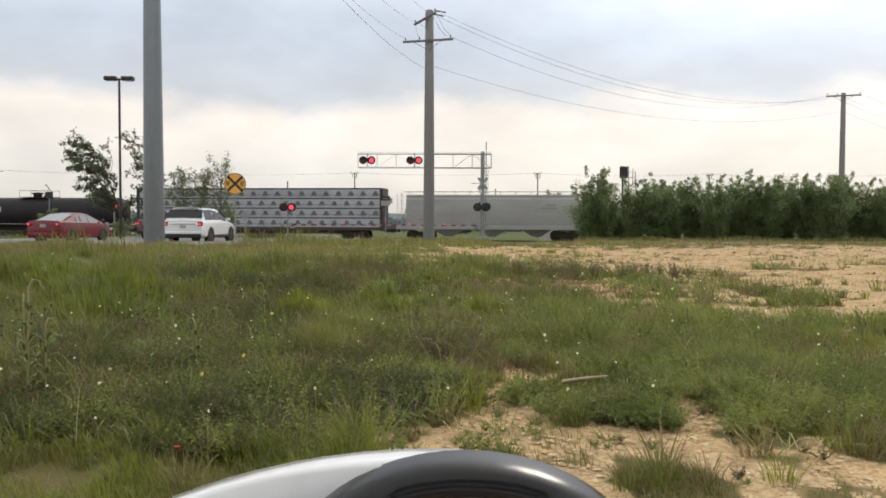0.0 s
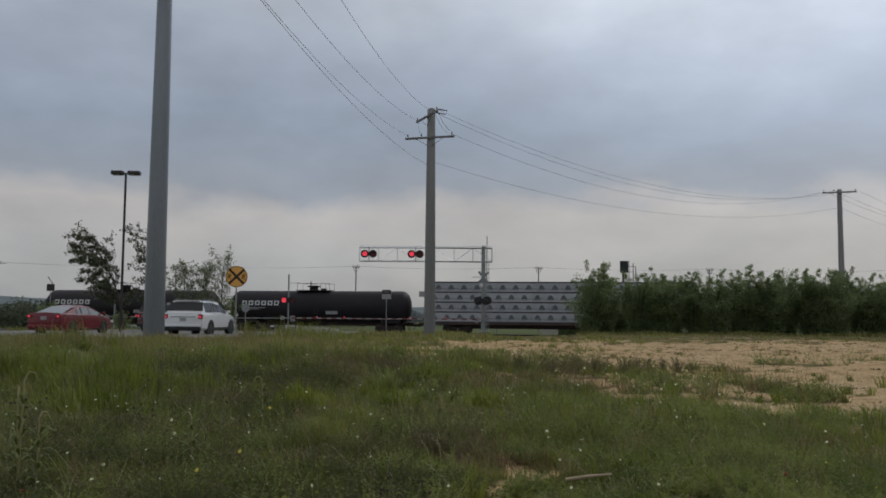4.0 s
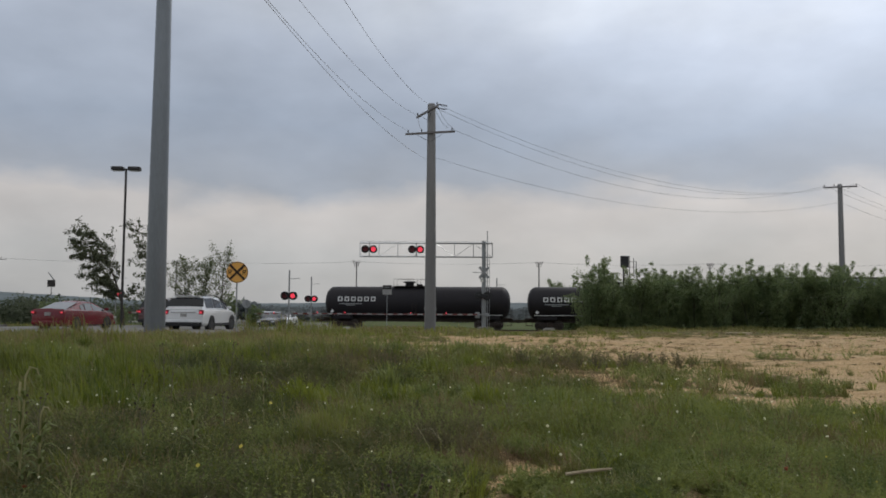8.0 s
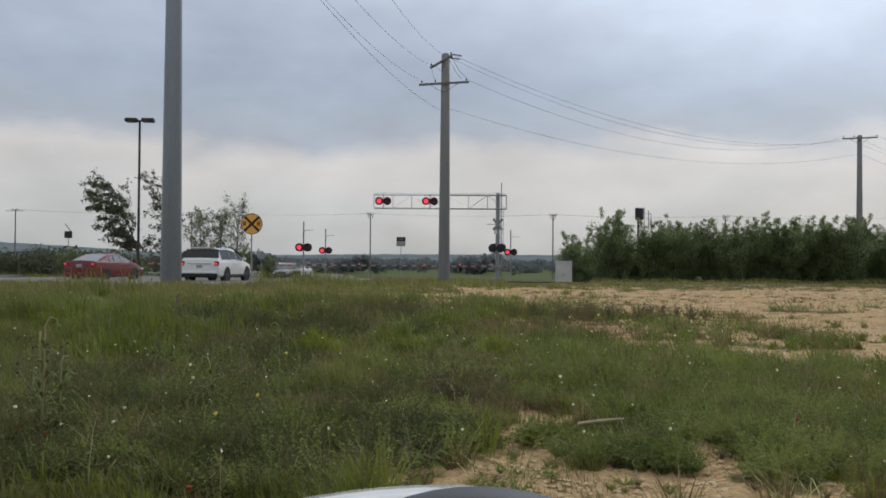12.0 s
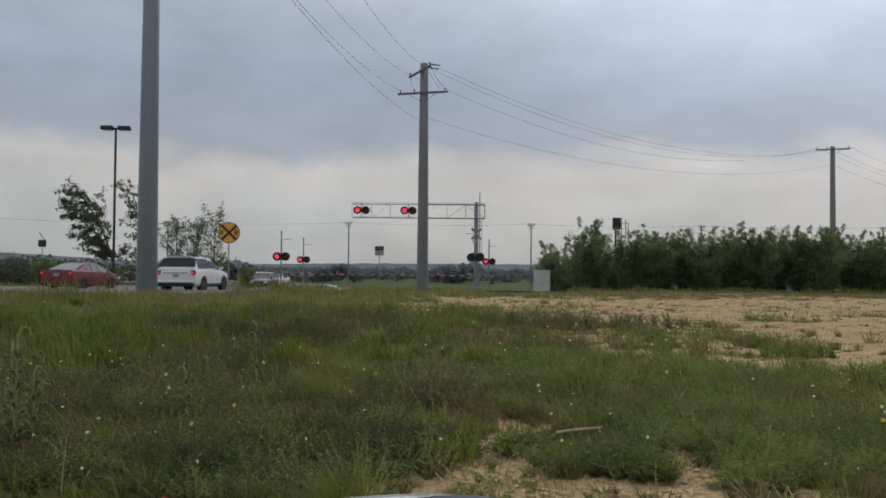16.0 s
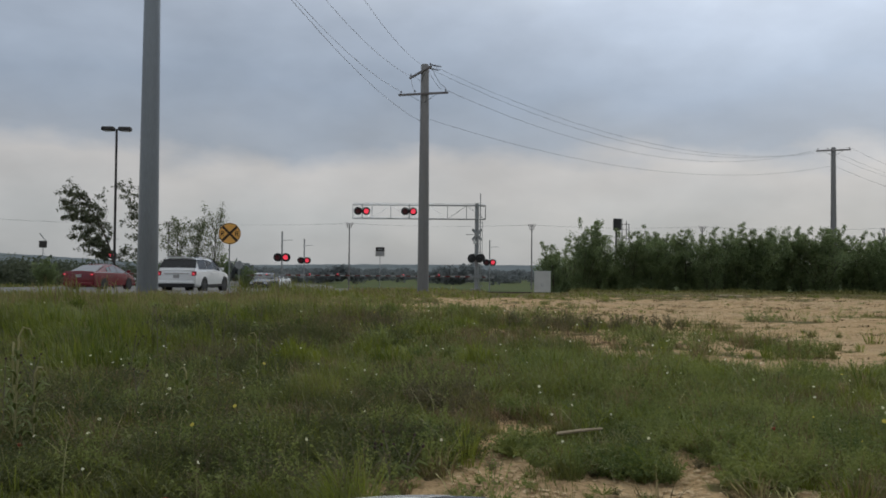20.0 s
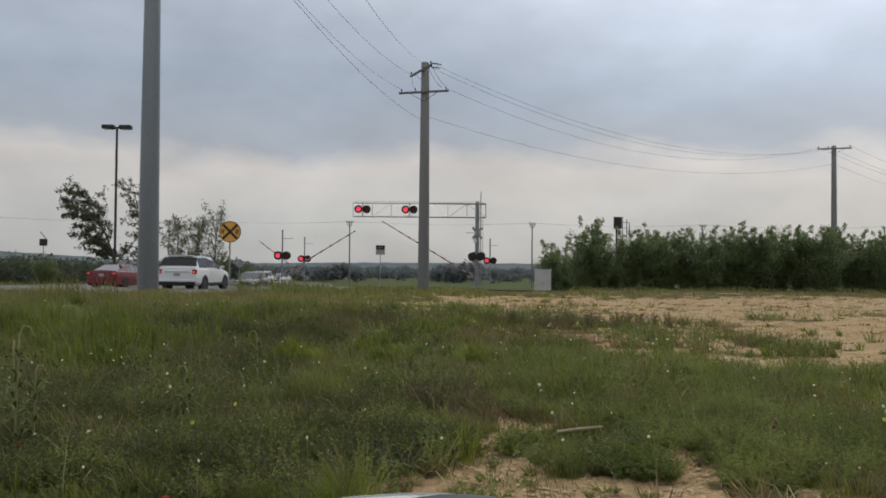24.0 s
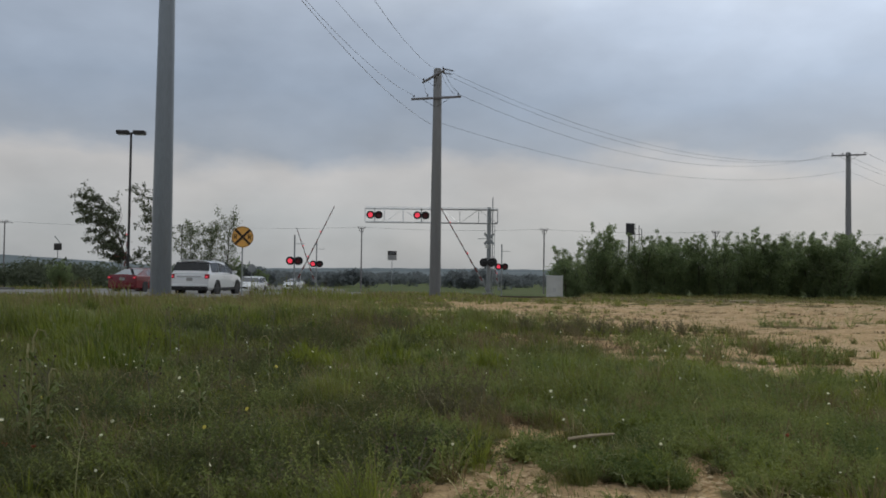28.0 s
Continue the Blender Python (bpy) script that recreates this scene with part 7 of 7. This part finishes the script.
make_grass()


def stalk_plant(x, y, h, seed, kind="seed"):
    """A tall dry stalk with side stems and small round heads."""
    r = np.random.default_rng(seed)
    z = float(land(x, y))
    t = thing("thistle", pose(x, y, z, 0, 0, r.uniform(0, 360)), "tall thin weed stalk with round brown seed heads", "weed", "tall weed stalks")
    bm = bmesh.new()
    lean = r.uniform(-0.12, 0.12)
    tube(bm, [(0, 0, -0.05), (lean * 0.3 * h, 0, h * 0.5), (lean * h, 0, h)], [0.006, 0.005, 0.003], 5)
    heads = [(lean * h, 0, h)]
    for k in range(r.integers(2, 5)):
        f = r.uniform(0.45, 0.85)
        a = r.uniform(0, math.tau)
        e = (lean * h * f + 0.09 * math.cos(a), 0.09 * math.sin(a), h * f + 0.14)
        tube(bm, [(lean * h * f, 0, h * f), e], [0.004, 0.002], 4)
        heads.append(e)
    part("stem", bm, "stalk", t)
    for p in heads:
        bm = bmesh.new()
        bmesh.ops.create_icosphere(bm, subdivisions=1, radius=0.010, matrix=Matrix.Translation(p))
        part("seed_head", bm, "seed", t)
    for k in range(7):
        f = r.uniform(0.08, 0.6)
        a = r.uniform(0, math.tau)
        bm = bmesh.new()
        c, s = math.cos(a), math.sin(a)
        b = Vector((lean * h * f, 0, h * f))
        L = r.uniform(0.08, 0.16)
        vs = [bm.verts.new(b), bm.verts.new(b + Vector((c * L * 0.5 - s * 0.015, s * L * 0.5 + c * 0.015, 0.05))), bm.verts.new(b + Vector((c * L, s * L, 0.03))), bm.verts.new(b + Vector((c * L * 0.5 + s * 0.015, s * L * 0.5 - c * 0.015, 0.05))), bm.verts.new(b + Vector((c * L * 0.5, s * L * 0.5, 0.065)))]
        for a1, b1 in ((0, 1), (1, 2), (2, 3), (3, 0)):
            bm.faces.new((vs[a1], vs[b1], vs[4]))
        part("leaf", bm, "weed", t)


for k, (x, y, h) in enumerate(((-2.95, 5.6, 0.62), (-3.1, 6.3, 0.55), (-3.6, 10.8, 0.75), (-3.0, 11.3, 0.85), (-3.3, 11.9, 0.7), (-2.7, 10.9, 0.7), (-2.4, 6.6, 0.45), (-3.9, 11.4, 0.8), (-2.75, 12.4, 0.85), (-4.4, 12.6, 0.7), (-2.2, 8.2, 0.4), (-3.3, 8.8, 0.55), (-0.3, 4.75, 0.22), (-0.2, 4.8, 0.2))):
    stalk_plant(x, y, h, 400 + k)


def hooked_weed(x, y, h, seed):
    """A tall stalk with long leaves and a head that nods over."""
    r = np.random.default_rng(seed)
    t = thing("tall_weed", pose(x, y, float(land(x, y)), 0, 0, seed * 37), "tall pale-green weed with a nodding head", "weed", "tall nodding weeds")
    bm = bmesh.new()
    tube(bm, [(0, 0, -0.05), (0.01, 0, h * 0.5), (0.02, 0.01, h * 0.93), (0.045, 0.01, h), (0.085, 0.01, h * 0.985), (0.10, 0.01, h * 0.93)], [0.009, 0.008, 0.007, 0.007, 0.006, 0.005], 6)
    part("stem", bm, "straw_pale", t)
    bm = bmesh.new()
    bmesh.ops.create_icosphere(bm, subdivisions=2, radius=0.013, matrix=Matrix.Translation((0.10, 0.01, h * 0.92)) @ Matrix.Diagonal((1, 1, 1.5, 1)))
    part("bud", bm, "weed", t)
    for k in range(16):
        f, q = 0.06 + 0.75 * k / 16, k * 2.4
        L = r.uniform(0.07, 0.14) * (1.2 - 0.6 * f)
        c, s, p = math.cos(q), math.sin(q), Vector((0.02 * f, 0, h * f))
        bm = bmesh.new()
        loft(bm, [[p + Vector((c * L * g - s * w, s * L * g + c * w, z)), p + Vector((c * L * g, s * L * g, z + 0.006)), p + Vector((c * L * g + s * w, s * L * g - c * w, z))] for g, w, z in ((0.0, 0.004, 0.0), (0.4, 0.014, 0.05), (0.75, 0.010, 0.06), (1.0, 0.002, 0.035))], False)
        part("leaf", bm, "weed", t)


for k, (x, y, h) in enumerate(((-2.72, 5.3, 0.86), (-2.63, 5.36, 0.6), (-2.83, 5.5, 0.74), (-1.95, 6.4, 0.5), (-2.0, 9.0, 0.6))):
    hooked_weed(x, y, h, k + 1)


def poppy(x, y, h, seed):
    z = float(land(x, y))
    t = thing("poppy", pose(x, y, z, 0, 0, seed * 50), "small red wildflower on a thin stem", "flower", "red wildflowers")
    bm = bmesh.new()
    tube(bm, [(0, 0, -0.03), (0.02, 0, h)], 0.003, 5)
    part("stem", bm, "weed", t)
    bm = bmesh.new()
    lathe(bm, [(h - 0.010, 0.003), (h, 0.011), (h + 0.011, 0.018), (h + 0.014, 0.015), (h + 0.003, 0)], 9, Matrix.Translation((0.02, 0, 0)))
    part("petals", bm, "poppy", t)


for k, (x, y, h) in enumerate(((2.35, 6.0, 0.14), (-1.39, 4.15, 0.1), (-2.66, 5.25, 0.12), (-2.8, 5.2, 0.14))):
    poppy(x, y, h, k)
bm = bmesh.new()
tube(bm, [(0.80, 5.90, 0.105), (0.97, 5.95, 0.118), (1.14, 6.00, 0.125)], [0.011, 0.012, 0.008], 6)
tagged(part("stick", bm, "stick", label="short bleached stick lying on the soil"), category="stick")
bm = bmesh.new()
box(bm, (13.7, 40.1, float(land(13.7, 40.1)) + 0.05), (1.3, 0.15, 0.1), 0.02, Matrix.Rotation(radians(8), 4, "Z"))
tagged(part("timber", bm, "stick", label="weathered timber lying at the lot's far edge"), category="timber")


# ---- what moves ----
def motions():
    c, s = math.cos(math.atan(TRACK_SLOPE)), math.sin(math.atan(TRACK_SLOPE))
    for ob, s0 in CARS:
        rows = []
        for t in (0, 3.5, 7, 10.5, 14, 17.5, 21, 24.5, 28):
            d = s0 + SPEED * t
            rows.append((t, pose(d * c, TRACK_Y + d * s, RAIL_TOP, 0, 0, TRACK_TURN)))
        walk(ob, rows)

    def drive(ob, rows, lift=0.10):
        walk(ob, [(t, pose(x, y, float(land(x, y)) + lift, 0, 0, turn)) for t, x, y, turn in rows])
    drive(sedan, [(0, -19.4, 42.6, -8), (7.5, -19.35, 42.8, -8), (11, -19.4, 44.3, -8), (14.5, -19.3, 44.5, -7), (17.5, -19.3, 44.7, -7), (20, -19.25, 46.8, -6), (22.2, -19.2, 48.9, -5.5), (24, -19.2, 49.5, -5), (25, -19.2, 49.58, -5), (26, -19.2, 49.9, -5), (27, -19.2, 50.3, -5), (28, -19.2, 50.5, -5)], 0.04)
    drive(maroon, [(0, -18.85, 55.5, -4), (9, -18.85, 55.6, -4), (14, -18.2, 60.0, -8), (28, -18.2, 60.1, -8)])
    drive(grey_suv, [(0, -20.2, 94, 176), (19.5, -20.2, 94, 176), (22, -19.5, 88, 178), (24, -18.5, 80, 178), (25, -18.4, 75, 176), (26.5, -18.9, 69, 172), (28, -20.0, 62.5, 168)])
    drive(white_suv, [(0, -23.0, 103, 175), (22.5, -23.0, 103, 175), (25, -22.0, 100.5, 176), (26.5, -21.2, 97, 178), (27, -20.6, 92, 178), (27.5, -20.4, 87, 178), (28, -20.3, 82, 176)])
    drive(white_far, [(0, -22.1, 112, 176), (27, -22.0, 112, 176), (28, -21.6, 110.5, 176)])
    drive(pickup, [(0, 230, -76, 53), (18.5, 7.3, 95.5, 51), (19, -5.9, 105.5, 51), (19.5, -17.6, 114, 55), (28, -170, 216, 57)], 0.06)
    drive(passing, [(0, 210, -60, 53), (15, 6.7, 95.5, 51), (15.6, -5.0, 104.5, 51), (16, -16, 112.5, 55), (28, -260, 270, 57)], 0.06)
    # gate arms rise once the train has gone
    rise = {6.9: (3, 8.5, 13.5, 28, 32, 41, 47.5, 56, 64), 8.8: (5.5, 11, 15, 26, 30.8, 37.7, 45, 52, 59.8), 5.8: (5, 11, 16.5, 32, 37, 45, 53, 62, 70.5),
            2.9: (5, 11, 16.5, 32, 37, 47, 57, 68, 78), 5.6: (5, 13, 22, 45, 52, 64, 74, 82, 85)}
    for ob, p, length in arms_moving:
        side = -1 if length in (8.8, 5.8, 2.9) else 1
        rows = [(0, 0.0), (20.5, 0.0)] + list(zip((21, 21.5, 22, 23.5, 24, 25, 26, 27, 28), rise[length]))
        walk(ob, [(t, Matrix.Translation(p) @ Matrix.Rotation(radians(-a * side), 4, "Y")) for t, a in rows])
    # the added discs slide so that each pair of lamps shows one lens, then the other
    for ob, m, gap, first in lens_covers:
        marks = [0.0]
        for k in range(-14, 13):
            t = FLASH0 + k * FLASH_EVERY
            marks += [t, t + FLASH_ON]
        marks = sorted(q for q in marks if 0.0 < q < 27.9)
        # the first mark after the start blanks the other lens
        on_east = (FLASH0 - 13 * FLASH_EVERY) <= 0.0 < FLASH0 - 13 * FLASH_EVERY + FLASH_ON
        side, rows, t = (-1 if on_east else 1), [], 0.0
        for q in marks + [28.034]:
            here = m @ Matrix.Translation((side * gap / 2, -0.036, 0)) @ Matrix.Rotation(radians(90), 4, "X")
            rows += [(t, here), (q - 0.034, here)]
            side, t = -side, q
        walk(ob, rows)


motions()
